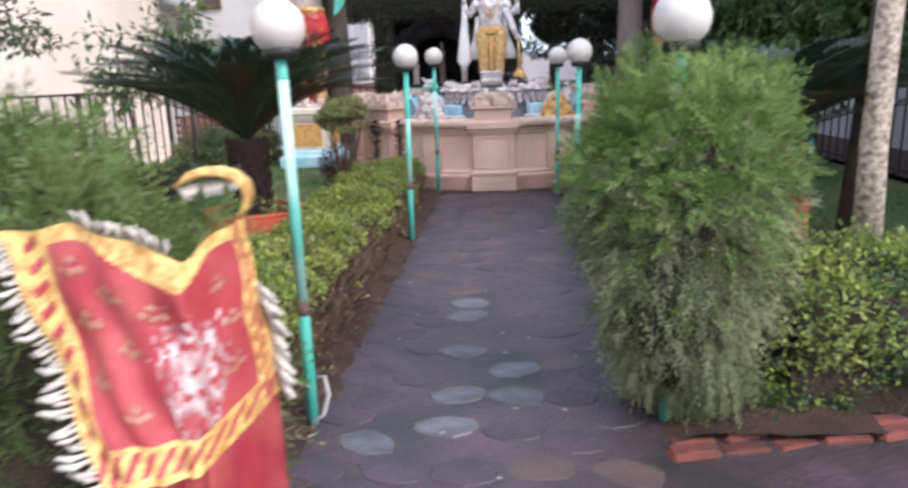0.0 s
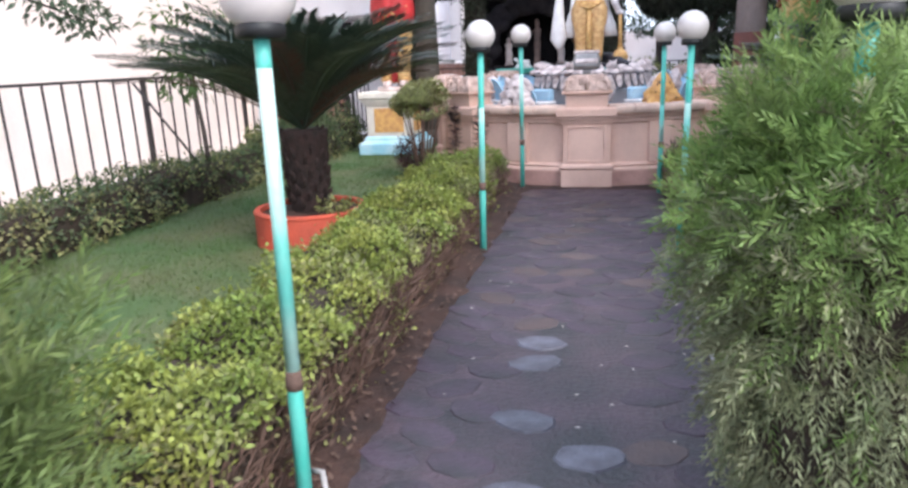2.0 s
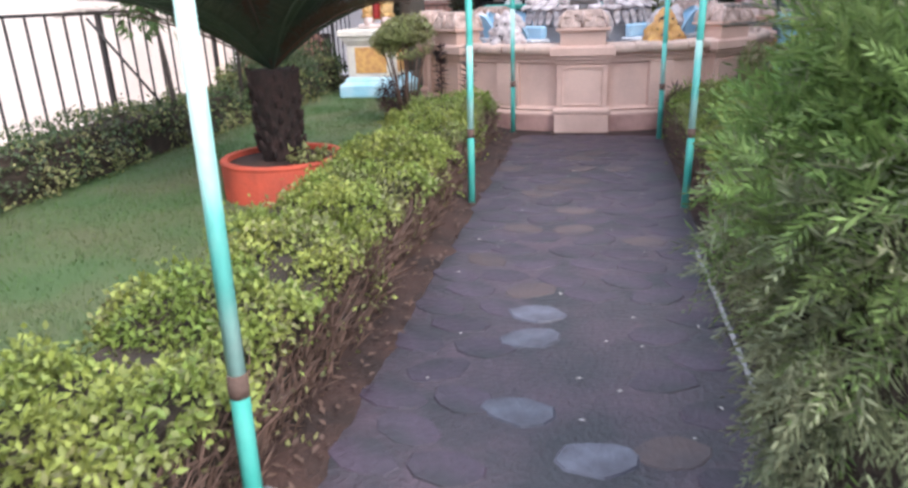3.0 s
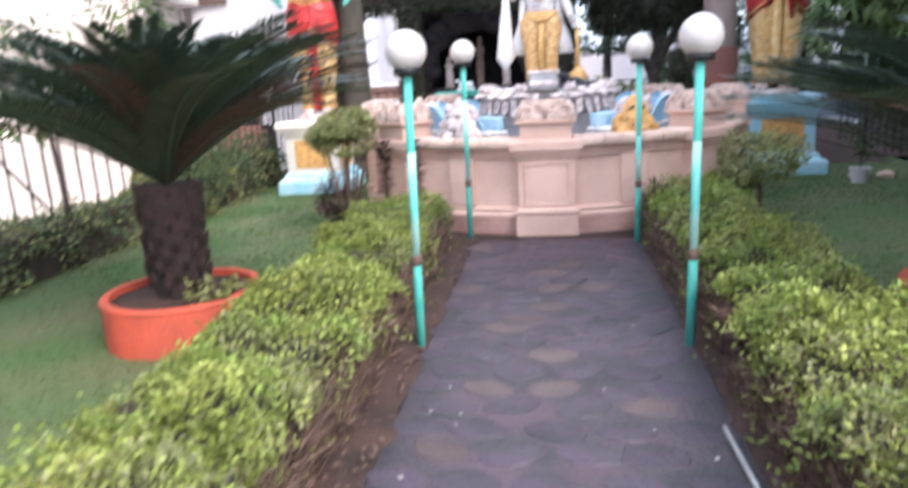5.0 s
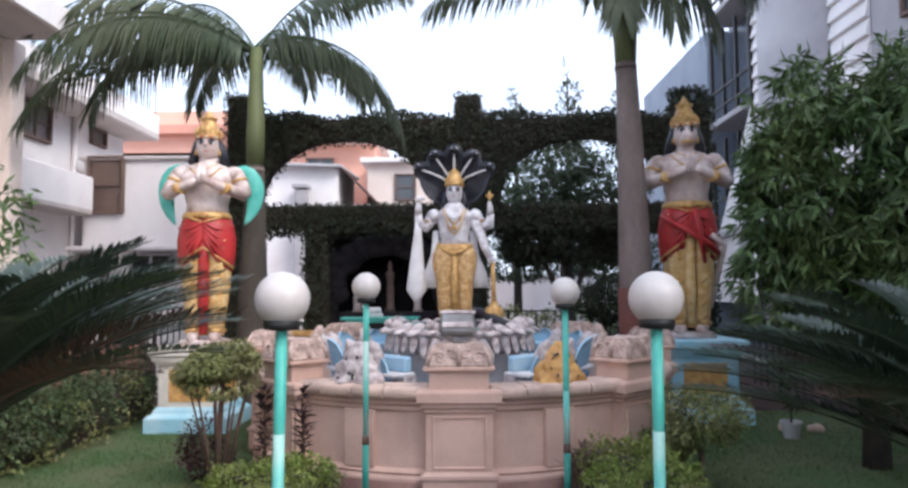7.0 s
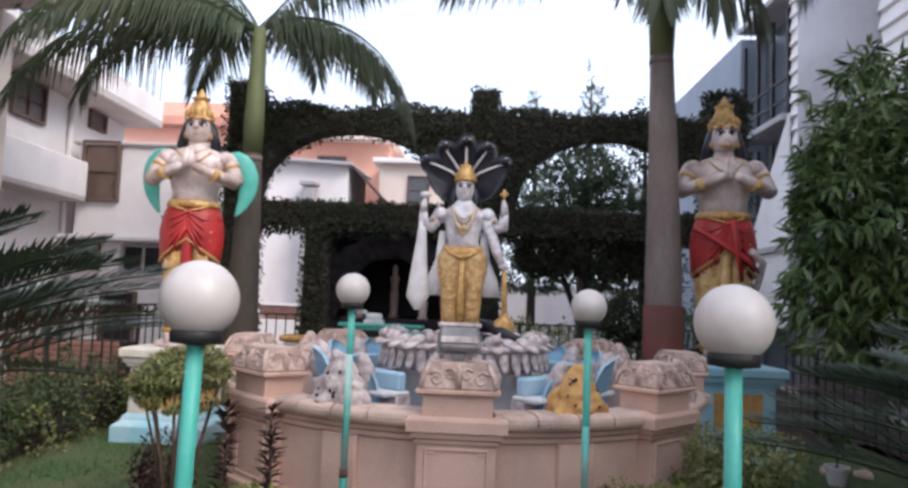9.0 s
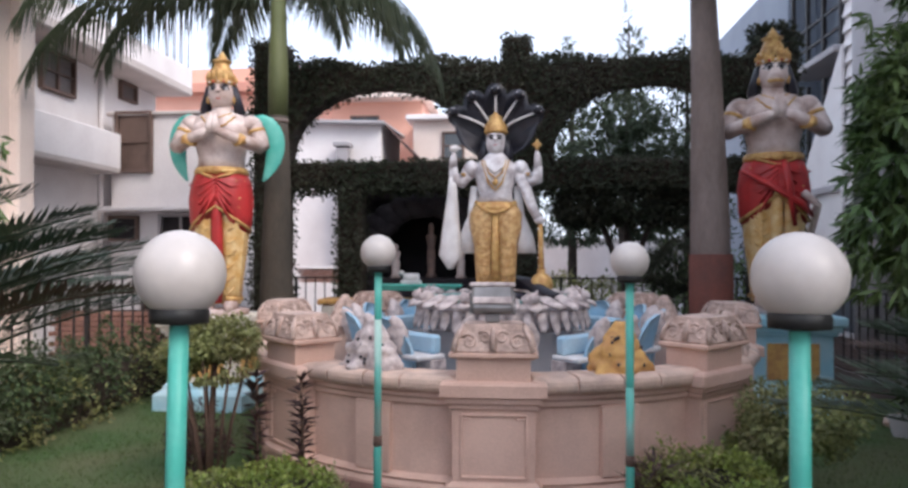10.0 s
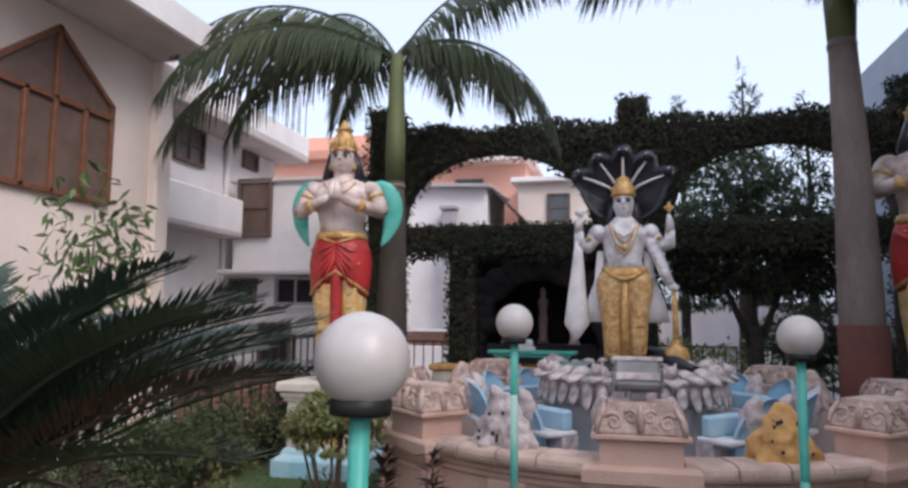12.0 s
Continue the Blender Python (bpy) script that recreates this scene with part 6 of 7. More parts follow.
platform = thing("shrine_platform", (-2.15, 16.5, 0), "ochre painted masonry platform before the grotto", "platform")
part("base", Shape().box((0, 0, 0.51), (2.3, 0.55, 1.04), 0, 0.02), M_CREAM, platform)
part("top_slab", Shape().box((0, 0, 1.075), (2.42, 0.64, 0.09), 0, 0.02), M_YELLOW, platform, "ochre yellow slab")
bench = thing("bench", (-1.74, 16.4, 1.12), "low teal painted bench on the platform", "bench")
part("seat", Shape().box((0, 0, 0.215), (1.38, 0.36, 0.05), 0, 0.01), M_TEAL, bench)
part("rail", Shape().box((0, -0.13, 0.165), (1.2, 0.03, 0.05), 0, 0.006), M_TEAL, bench)
leg = Shape().box((0, 0, 0.095), (0.06, 0.30, 0.20), 0, 0.008).mesh("leg", M_TEAL)
for x in (-0.52, 0.52):
    part("leg", leg, M_TEAL, bench, at=(x, 0, 0))


def figurine(x, y0, z, h, material, label):
    s = Shape().loft([(0, 0, 0, 0.10, 0.08), (0, 0, 0.06 * h, 0.10, 0.08), (0, 0, 0.08 * h, 0.07, 0.06), (0, 0, 0.45 * h, 0.085, 0.06), (0, 0, 0.55 * h, 0.06, 0.05), (0, 0, 0.75 * h, 0.10, 0.06), (0, 0, 0.81 * h, 0.035, 0.035), (0, 0, 0.88 * h, 0.055, 0.055), (0, 0, 0.95 * h, 0.05, 0.05), (0, 0, h, 0.015, 0.015)], 14)
    return solid("figurine", s, material, label, "figurine", at=(x, y0, z), group="figures in the grotto")


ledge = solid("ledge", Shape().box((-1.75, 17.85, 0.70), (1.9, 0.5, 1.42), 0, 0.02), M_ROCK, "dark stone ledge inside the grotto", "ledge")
figurine(-2.35, 17.7, 1.41, 0.62, M_SKIN, "small pale figurine inside the dark grotto")
figurine(-1.17, 17.7, 1.41, 0.66, M_SKIN, "small pale figurine inside the dark grotto")
figurine(-1.72, 17.85, 1.41, 1.0, M_FIGURINE, "taller brown figurine inside the dark grotto")
solid("white_figurine", Shape().box((0, 0, 0.03), (0.34, 0.10, 0.06), 0, 0.01).loft([(0, 0, 0.05, 0.13, 0.045), (0, 0, 0.12, 0.14, 0.05), (0, 0, 0.17, 0.12, 0.04)], 14).ball((-0.16, 0, 0.18), (0.05, 0.035, 0.04)), M_WHITE, "small white figure on the teal bench", "figurine", at=(-1.87, 16.4, 1.36))

# ---- houses round the garden ----
def window(parent, m, w, h, panes=2, bars=1, glass=M_GLASS, wood=M_BROWN, name="window"):
    """A framed window lying in the plane y = 0 and facing -y, its middle at 0."""
    f = Shape()
    for x, z, dx, dz in ((0, h / 2 + 0.03, w + 0.12, 0.06), (0, -h / 2 - 0.03, w + 0.12, 0.06), (-w / 2 - 0.03, 0, 0.06, h), (w / 2 + 0.03, 0, 0.06, h)):
        f.box((x, -0.03, z), (dx, 0.10, dz), 0, 0.006)
    win = part(name, f, wood, parent, at=m)
    pw = w / panes
    for i in range(panes):
        part("pane", Shape().box((-w / 2 + pw * (i + 0.5), 0.0, 0), (pw - 0.03, 0.03, h), 0, 0.003), glass, win)
        if i:
            part("mullion", Shape().box((-w / 2 + pw * i, -0.02, 0), (0.05, 0.07, h), 0, 0.004), wood, win)
    for j in range(bars):
        part("glazing_bar", Shape().box((0, -0.025, -h / 2 + h * (j + 1) / (bars + 1)), (w, 0.05, 0.04), 0, 0.004), wood, win)
    return win


EAST, WEST = 90, -90
# near house: beige gable wall beyond the fence
near = thing("near_house", (-7.5, 0, 0), "pinkish beige house with a pointed wooden window and deep eaves", "house")
part("wall", Shape().box((-2.5, 2.95, 2.95), (5.0, 23.9, 6.0), 0, 0.02), M_BEIGEWALL, near)
part("corner_pier", Shape().box((-0.02, 14.9, 2.9), (0.34, 0.34, 5.86), 0, 0.02), M_BEIGEWALL, near, "pale corner pier")
part("eave", Shape().box((0.10, 2.63, 5.90), (1.80, 24.4, 0.14), 0, 0.02), M_ROOF_SOFFIT, near, "grey concrete eave")
part("fascia", Shape().box((1.03, 2.63, 6.04), (0.08, 24.4, 0.42), 0, 0.01), M_WHITEWALL, near)
part("roof", Shape().box((-2.5, 2.63, 6.24), (6.9, 24.2, 0.16), 0, 0.02), M_WHITEWALL, near)
y0, y1, ya, zb, ze, za = 11.80, 13.8, 12.77, 3.42, 4.80, 5.56
pane = part("pointed_window", Shape().add([(0.03, y0, zb), (0.03, y1, zb), (0.03, y1, ze), (0.03, ya, za), (0.03, y0, ze), (-0.02, y0, zb), (-0.02, y1, zb), (-0.02, y1, ze), (-0.02, ya, za), (-0.02, y0, ze)], [(0, 1, 2, 3, 4), (0, 5, 6, 1), (1, 6, 7, 2), (2, 7, 8, 3), (3, 8, 9, 4), (4, 9, 5, 0)]), M_BROWN, near, "pointed window with brown shuttered panes")
for a, b in (((y0, zb), (y1, zb)), ((y1, zb), (y1, ze)), ((y1, ze), (ya, za)), ((ya, za), (y0, ze)), ((y0, ze), (y0, zb)), ((ya, zb), (ya, za)), ((y0, 4.63), (y1, 4.63)), ((y0 + 0.5, zb), (y0 + 0.5, 4.63)), ((y1 - 0.5, zb), (y1 - 0.5, 4.63))):
    d = Vector((0, b[0] - a[0], b[1] - a[1]))
    ang = math.atan2(d.z, d.y)
    part("window_frame", Shape().box((0, 0, 0), (0.07, d.length + 0.05, 0.075), 0, 0.008), M_FRAME, pane, "varnished wooden bar", at=Matrix.Translation((0.05, (a[0] + b[0]) / 2, (a[1] + b[1]) / 2)) @ Matrix.Rotation(ang, 4, "X"))

# balcony house set back behind it
white = thing("balcony_house", (-9.2, 18.1, 0), "white two-storey house with a solid balcony and brown shutters", "house")
part("wall", Shape().box((-2.2, 0.0, 2.80), (5.6, 5.6, 5.54), 0, 0.02), M_WHITEWALL, white)
part("roof_slab", Shape().box((-1.6, 0.0, 5.66), (6.0, 6.0, 0.20), 0, 0.03), M_ROOF_SOFFIT, white, "grey roof slab")
part("parapet", Shape().box((1.33, 0.0, 5.92), (0.12, 6.0, 0.56), 0, 0.02).box((-1.6, 2.95, 5.92), (5.8, 0.12, 0.56), 0, 0.02), M_WHITEWALL, white, "white roof parapet")
for i in range(7):
    part("roof_rod", Shape().tube([(1.33 - 0.13 * (i % 2), 2.9 - 0.16 * i, 6.15), (1.34 - 0.13 * (i % 2), 2.9 - 0.16 * i, 7.15 + 0.2 * (i % 3))], 0.012, 6), M_BROWN, white, "bare reinforcing rod on the roof")
part("balcony_floor", Shape().box((0.6, -1.2, 3.50), (1.25, 3.0, 0.14), 0, 0.02), M_ROOF_SOFFIT, white)
part("balcony_wall", Shape().box((1.17, -1.2, 3.86), (0.12, 3.0, 0.70), 0, 0.02).box((0.6, 0.25, 3.86), (1.0, 0.10, 0.70), 0, 0.02), M_WHITEWALL, white, "solid white balcony wall")
window(white, pose(0.612, -0.78, 5.16, 0, 0, EAST), 0.85, 0.62, 2, 1, M_LOUVRE)
window(white, pose(0.612, 1.55, 5.34, 0, 0, EAST), 0.52, 0.28, 1, 0, M_LOUVRE)
part("drain_pipe", Shape().tube([(0.66, 0.55, 0.0), (0.66, 0.55, 5.57)], 0.05, 10), M_WHITEWALL, white)
wing = thing("white_annexe", (-7.25, 18.6, 0), "low white flat-roofed annexe with a brown shuttered window", "house")
part("wall", Shape().box((0.3, 0.9, 2.35), (2.7, 1.8, 4.60), 0, 0.02), M_WHITEWALL, wing)
part("coping", Shape().box((0.3, 0.9, 4.65), (2.86, 1.96, 0.08), 0, 0.02), M_ROOF_SOFFIT, wing)
part("ledge", Shape().box((0.3, -0.22, 2.72), (2.9, 0.45, 0.09), 0, 0.02), M_WHITEWALL, wing)
win = window(wing, pose(-0.55, -0.012, 4.08, 0, 0, 0), 0.66, 1.12, 1, 1, M_BROWN, M_BROWN, "shutter")
window(wing, pose(0.44, -0.012, 2.35, 0, 0, 0), 0.80, 0.46, 2, 0, M_DARK, M_GREYWALL)
part("window_sill", Shape().box((0.44, -0.08, 2.03), (1.0, 0.16, 0.06), 0, 0.01), M_WHITEWALL, wing)
window(wing, pose(-0.75, -0.012, 2.35, 0, 0, 0), 0.5, 0.4, 1, 0, M_DARK)
window(wing, pose(0.0, -0.012, 1.2, 0, 0, 0), 0.6, 0.9, 1, 0, M_DARK)
back = thing("white_house", (-4.9, 24.5, 0), "white house with a lean-to sheet roof behind the arch", "house")
part("wall", Shape().box((-0.55, 1.6, 2.75), (3.0, 3.2, 5.6), 0, 0.02), M_WHITEWALL, back)
part("side_wall", Shape().box((1.38, 1.9, 2.2), (0.86, 2.6, 4.5), 0, 0.02), M_WHITEWALL, back)
part("roof", Shape().box((0, 0, 0), (3.3, 3.7, 0.09), 0, 0.02), M_GREYWALL, back, "thin grey roof slab", at=pose(-0.55, 1.5, 5.62, 3, 2))
for i in range(6):
    part("roof_sheet", Shape().box((0, 0, 0), (0.25, 3.3, 0.05), 0, 0.012), M_TILE, back, "weathered red-brown roofing strip", at=pose(1.02 + 0.165 * i, 1.6, 5.50 - 0.165 * i, 0, 38, 0))
part("chimney", Shape().box((-0.05, -0.35, 2.35), (0.32, 0.36, 4.8), 0, 0.02).box((-0.05, -0.35, 4.85), (0.46, 0.5, 0.12), 0, 0.02), M_GREYWALL, back, "grey square pillar")
window(back, pose(1.1, -0.012, 3.2, 0, 0, 0), 0.7, 0.8, 2, 0)
slat = Shape().box((0, 0, 0), (0.022, 0.03, 0.52), 0, 0.003).mesh("lattice_slat", M_BRICK)
for i in range(30):
    for way in (-45, 45):
        part("lattice_slat", slat, M_BRICK, back, at=pose(-0.85 + 0.09 * i, -1.4 - 0.0003 * way, 1.28, 0, way, 0))
part("lattice_wall", Shape().box((0.45, -1.4, 0.54), (2.8, 0.14, 1.10), 0, 0.02).box((0.45, -1.4, 1.49), (2.8, 0.12, 0.07), 0, 0.01).box((0.45, -1.34, 1.28), (2.8, 0.03, 0.40), 0, 0.005), M_WHITEWALL, back)
red = thing("salmon_house", (-7.6, 29.0, 0), "salmon-painted house with stepped roof slabs", "house")
part("wall", Shape().box((-2.4, 2.6, 3.5), (12.8, 4.0, 7.0), 0, 0.02), M_ORANGE, red)
part("front_room", Shape().box((2.6, 1.9, 3.9), (3.2, 3.6, 7.8), 0, 0.02), M_ORANGE, red)
part("roof_slab", Shape().box((2.6, 1.6, 7.2), (3.8, 4.4, 0.16), 0, 0.02), M_BEIGEWALL, red)
part("upper_storey", Shape().box((-4.4, 2.2, 7.4), (8.2, 3.2, 2.3), 0, 0.02), M_ORANGE, red)
part("upper_slab", Shape().box((-4.4, 2.0, 7.75), (8.6, 3.9, 0.34), 0, 0.02), M_SALMON_DEEP, red, "deeper salmon roof slab")
window(red, pose(2.2, -0.012, 6.2, 0, 0, 0), 0.9, 0.7, 2, 0)
pale = thing("pale_house", (-1.9, 27.5, 0), "pale pinkish house with a small window behind the arch", "house")
part("wall", Shape().box((0, 1.5, 3.05), (3.2, 3.0, 6.2), 0, 0.02), M_BEIGEWALL, pale)
part("roof_slab", Shape().box((0, 1.4, 6.2), (3.6, 3.4, 0.16), 0, 0.02), M_WHITEWALL, pale)
window(pale, pose(-0.3, -0.012, 5.3, 0, 0, 0), 0.6, 0.8, 1, 1)

# tall grey-blue house on the other side
tall = thing("tall_house", (7.0, 0, 0), "tall grey-blue house with shiplap piers and deep window bays", "house")
part("far_wall", Shape().box((2.5, 28.0, 4.7), (5.0, 7.2, 9.5), 0, 0.02), M_BLUEWALL, tall, "grey-blue wall")
part("near_wall", Shape().box((2.6, 12.0, 5.2), (5.0, 17.6, 10.5), 0, 0.02), M_GREYWALL, tall)
# Plain block whose colour holds the shade of the bay's depth.
part("bay_back", Shape().box((2.9, 22.7, 5.2), (4.4, 3.6, 10.5), 0, 0.02), M_BAY_SHADE, tall, "back of the bay coloured as its shaded inside")
for z in (3.3, 6.4, 9.5):
    part("bay_slab", Shape().box((0.25, 22.7, z), (0.9, 2.8, 0.16), 0, 0.02), M_GREYWALL, tall)
    for dy in (-1.33, -0.45, 0.45, 1.33):
        part("bay_post", Shape().box((0.0, 22.7 + dy, z + 1.35), (0.09, 0.09, 2.6), 0, 0.005), M_IRON, tall)
    for dz in (0.5, 1.0):
        part("bay_rail", Shape().box((0.0, 22.7, z + dz), (0.06, 2.7, 0.07), 0, 0.004), M_IRON, tall)
part("stair_flank", Shape().add([(0, 0, 0), (0, 3.0, 0), (0, 3.0, 1.2), (0, 0, 5.0), (-0.06, 0, 0), (-0.06, 3.0, 0), (-0.06, 3.0, 1.2), (-0.06, 0, 5.0)], [(0, 1, 2, 3), (4, 7, 6, 5), (0, 4, 5, 1), (1, 5, 6, 2), (2, 6, 7, 3), (3, 7, 4, 0)]), M_WHITEWALL, tall, "sloping white stair wall", at=(-0.02, 21.2, 1.45))
board = Shape().add([(0, -0.65, 0), (0, 0.65, 0), (-0.10, 0.65, 0.02), (-0.10, -0.65, 0.02), (0, -0.65, 0.34), (0, 0.65, 0.34), (-0.02, 0.65, 0.34), (-0.02, -0.65, 0.34)], [(0, 1, 5, 4), (3, 7, 6, 2), (0, 3, 2, 1), (4, 5, 6, 7), (0, 4, 7, 3), (1, 2, 6, 5)]).mesh("shiplap_board", M_WHITEWALL)
for yy in (20.7, 17.05, 13.0):
    for i in range(22):
        part("shiplap_board", board, M_WHITEWALL, tall, at=(0.09, yy, 2.9 + 0.345 * i))
part("round_column", Shape().loft([(0.1, 18.9, 0, 0.85, 1.2), (0.1, 18.9, 10.6, 0.85, 1.2)], 32), M_GREYWALL, tall)
window(tall, pose(0.085, 14.6, 7.2, 0, 0, WEST), 1.6, 1.7, 3, 1)
window(tall, pose(0.085, 14.6, 4.2, 0, 0, WEST), 1.6, 1.7, 3, 1)
window(tall, pose(0.085, 9.5, 7.2, 0, 0, WEST), 1.6, 1.7, 3, 1)
part("eave", Shape().box((2.2, 10.5, 10.5), (5.6, 19.0, 0.2), 0, 0.02), M_GREYWALL, tall, at=(0, 0, 0.05))
far_wall = solid("boundary_wall", Shape().box((3.5, 33.0, 1.2), (16, 0.25, 2.5), 0, 0.02), M_WHITEWALL, "pale wall closing the yard far behind", kind="structure")
# Unseen wall, added behind the camera's start.
back_wall = solid("boundary_wall", Shape().box((0, -6.0, 1.5), (19, 0.25, 3.1), 0, 0.02), M_WHITEWALL, "unseen pale wall added behind the camera", kind="structure")

# brick planter in the yard
planter = thing("brick_planter", (-6.75, 16.3, 0), "low weathered brick planter beyond the iron fence", "planter")
part("fill", Shape().box((0, 0, 0.44), (1.86, 0.5, 0.92), 0, 0.01), M_SOIL, planter)
brick_me = Shape().box((0, 0, 0), (0.225, 0.11, 0.07), 0, 0.008).mesh("brick", M_BRICK)
for r in range(11):
    for i in range(8):
        part("brick", brick_me, M_BRICK, planter, at=(-0.84 + 0.238 * i + (0.06 if r % 2 else -0.05), -0.28, 0.045 + 0.083 * r))

# ---- draped cloth ----
cloth = thing("draped_cloth", (0, 0, 0), "red brocade cloth with yellow border and white fringe over a shrub", "cloth")


def drape(u, v):
    """u across (0 to 1), v down (0 to 1): the hanging cloth."""
    left = Vector((-1.18, 1.60, 1.320)).lerp(Vector((-0.828, 1.29, 0.925)), v)
    fold = Vector((-0.723, 1.47, 1.290)).lerp(Vector((-0.674, 1.34, 0.940)), v)
    right = Vector((-0.650, 1.60, 1.352)).lerp(Vector((-0.624, 1.68, 0.944)), v)
    p = left.lerp(fold, u / 0.62) if u < 0.62 else fold.lerp(right, (u - 0.62) / 0.38)
    p.z += 0.035 * math.sin(math.pi * min(u / 0.62, 1.0)) * (1 - v) ** 2 - 0.02 * math.sin(math.pi * u) * v * v
    p.y += 0.012 * math.sin(9 * u + 3 * v) + 0.008 * math.sin(14 * v + 5 * u) + 0.006 * math.sin(31 * u - 8 * v)
    p.z += 0.006 * math.sin(23 * u + 2) * (1 - v)
    return p


def cloth_patch(cells, off=0.0, nu=88, nv=88):
    s = Shape()
    seen = {}
    verts, faces = [], []
    for i, j in cells:
        ring = []
        for a, b in ((i, j), (i, j + 1), (i + 1, j + 1), (i + 1, j)):
            if (a, b) not in seen:
                seen[a, b] = len(verts)
                verts.append(drape(a / nu, b / nv) + Vector((0, -off, 0)))
            ring.append(seen[a, b])
        faces.append(ring)
    k = len(verts)
    both = verts + [p + Vector((0, 0.004, 0)) for p in verts]
    return s.add(both, faces + [[i + k for i in f[::-1]] for f in faces], 0, True)


grid = [(i, j) for i in range(88) for j in range(88)]
edge = lambda c: c[0] < 13 or c[0] > 79 or c[1] < 5 + 9 * math.exp(-((c[0] - 48) / 12) ** 2) or c[1] > 74
part("red_field", cloth_patch([c for c in grid if not edge(c)]), M_CLOTH, cloth, "red brocade field")
part("border", cloth_patch([c for c in grid if edge(c)]), M_BORDER, cloth, "yellow brocade border")
part("silver_print", cloth_patch([(i, j) for i, j in grid if ((i - 55) / 13) ** 2 + ((j - 50) / 26) ** 2 + 1.9 * noise.noise(Vector((i * 0.55, j * 0.20, 0))) < 0.55 and not edge((i, j))], 0.004), M_TINSEL, cloth, "faded silver print along the fold")
for ci, cj in ((10, 7), (16, 10), (11, 16), (17, 20), (10, 26), (16, 31), (34, 10), (37, 19), (35, 29), (22, 13)):
    cells = [(i, j) for i, j in grid if min(math.hypot(i - 2 * ci - a, (j - 2 * cj - b) * 0.9) for a, b in ((0, -2), (-3, 1), (3, 1), (0, 2))) < 1.3]
    part("motif", cloth_patch(cells, 0.005), M_MOTIF, cloth, "small woven pale motif")
for k in range(11):
    i = 2 + 4 * k
    part("border_figure", cloth_patch([c for c in grid if 77 <= c[1] <= 84 and 2 * i <= c[0] + (c[1] - 80) < 2 * i + 3], 0.005), M_CLOTH, cloth)
    part("border_figure", cloth_patch([c for c in grid if 82 <= c[0] <= 85 and 2 * i <= c[1] + 2 * (c[0] - 83) < 2 * i + 3], 0.005), M_CLOTH, cloth)
    part("border_figure", cloth_patch([c for c in grid if 5 <= c[0] <= 9 and 2 * i <= c[1] + (c[0] - 7) < 2 * i + 3], 0.005), M_CLOTH, cloth)
tassel = Shape()
tassel = tassel.tube([(0, 0, 0), (0.003, -0.003, -0.018), (0.0, 0.0, -0.034)], [0.002, 0.0045, 0.003], 6)
tassel_me = tassel.mesh("tassel", M_FRINGE)
for k in range(46):
    v = (k + 0.5) / 46
    for u, ang in ((0.0, -70), (1.0, 40)):
        if u and v < 0.34:
            continue
        part("tassel", tassel_me, M_FRINGE, cloth, "white thread tassel", at=Matrix.Translation(drape(u, v)) @ pose(0, 0, 0, random.uniform(-20, 20), -ang + random.uniform(-18, 18), 0) @ Matrix.Scale(random.uniform(1.1, 1.7), 4))
for k in range(16):
    part("tassel", tassel_me, M_FRINGE, cloth, "white thread tassel", at=Matrix.Translation(drape(0.28 + 0.020 * k, 0.0)) @ pose(0, 0, 0, 180 + random.uniform(-25, 25), random.uniform(-30, 30), 0))
lower = Shape()
v, f = [], []
for i in range(25):
    for j in range(2):
        p = drape(0.16 + 0.78 * i / 24, 0.97)
        p.y += 0.03 + 0.015 * math.sin(i * 1.1)
        if j:
            p.z = 0.02
        v.append(p)
for i in range(24):
    f.append((2 * i, 2 * i + 1, 2 * i + 3, 2 * i + 2))
part("lower_layer", lower.add(v + [p + Vector((0, 0.005, 0)) for p in v], f + [tuple(i + 50 for i in q[::-1]) for q in f], 0, True), M_CLOTH, cloth, "red lower layer hanging to the ground")
loop = [(-0.655, 1.60, 1.345), (-0.638, 1.60, 1.368), (-0.630, 1.60, 1.392), (-0.633, 1.597, 1.415), (-0.650, 1.592, 1.433), (-0.678, 1.586, 1.442), (-0.710, 1.582, 1.443), (-0.742, 1.58, 1.434), (-0.769, 1.58, 1.414)]
part("twisted_hem", Shape().tube(loop, [0.012, 0.017, 0.020, 0.022, 0.022, 0.022, 0.020, 0.018, 0.009], 10, 0, 0.45), M_BORDER, cloth, "curled gold hem")
for k in range(14):
    p = Vector(loop[4]).lerp(Vector(loop[8]), k / 13)
    part("tassel", tassel_me, M_BORDER, cloth, "gold thread tassel", at=Matrix.Translation(p) @ pose(0, 0, 0, random.uniform(-30, 30), random.uniform(-40, 40), 0))

# ---- small things by the path ----
flower_pot = thing("flower_pot", Matrix.Translation((3.66, 12.62, 0.02)) @ Matrix.Scale(0.78, 4), "small off-white flower pot on the lawn near the fence", "flower pot")
part("pot", Shape().turned([(0.085, 0.0), (0.11, 0.0), (0.145, 0.21), (0.165, 0.215), (0.165, 0.255), (0.14, 0.255), (0.13, 0.20), (0.085, 0.20)], 24), M_CONCRETE, flower_pot)
part("soil", Shape().turned([(0.01, 0.18), (0.125, 0.18), (0.125, 0.215), (0.01, 0.225)], 16), M_SOIL, flower_pot, "brown soil")
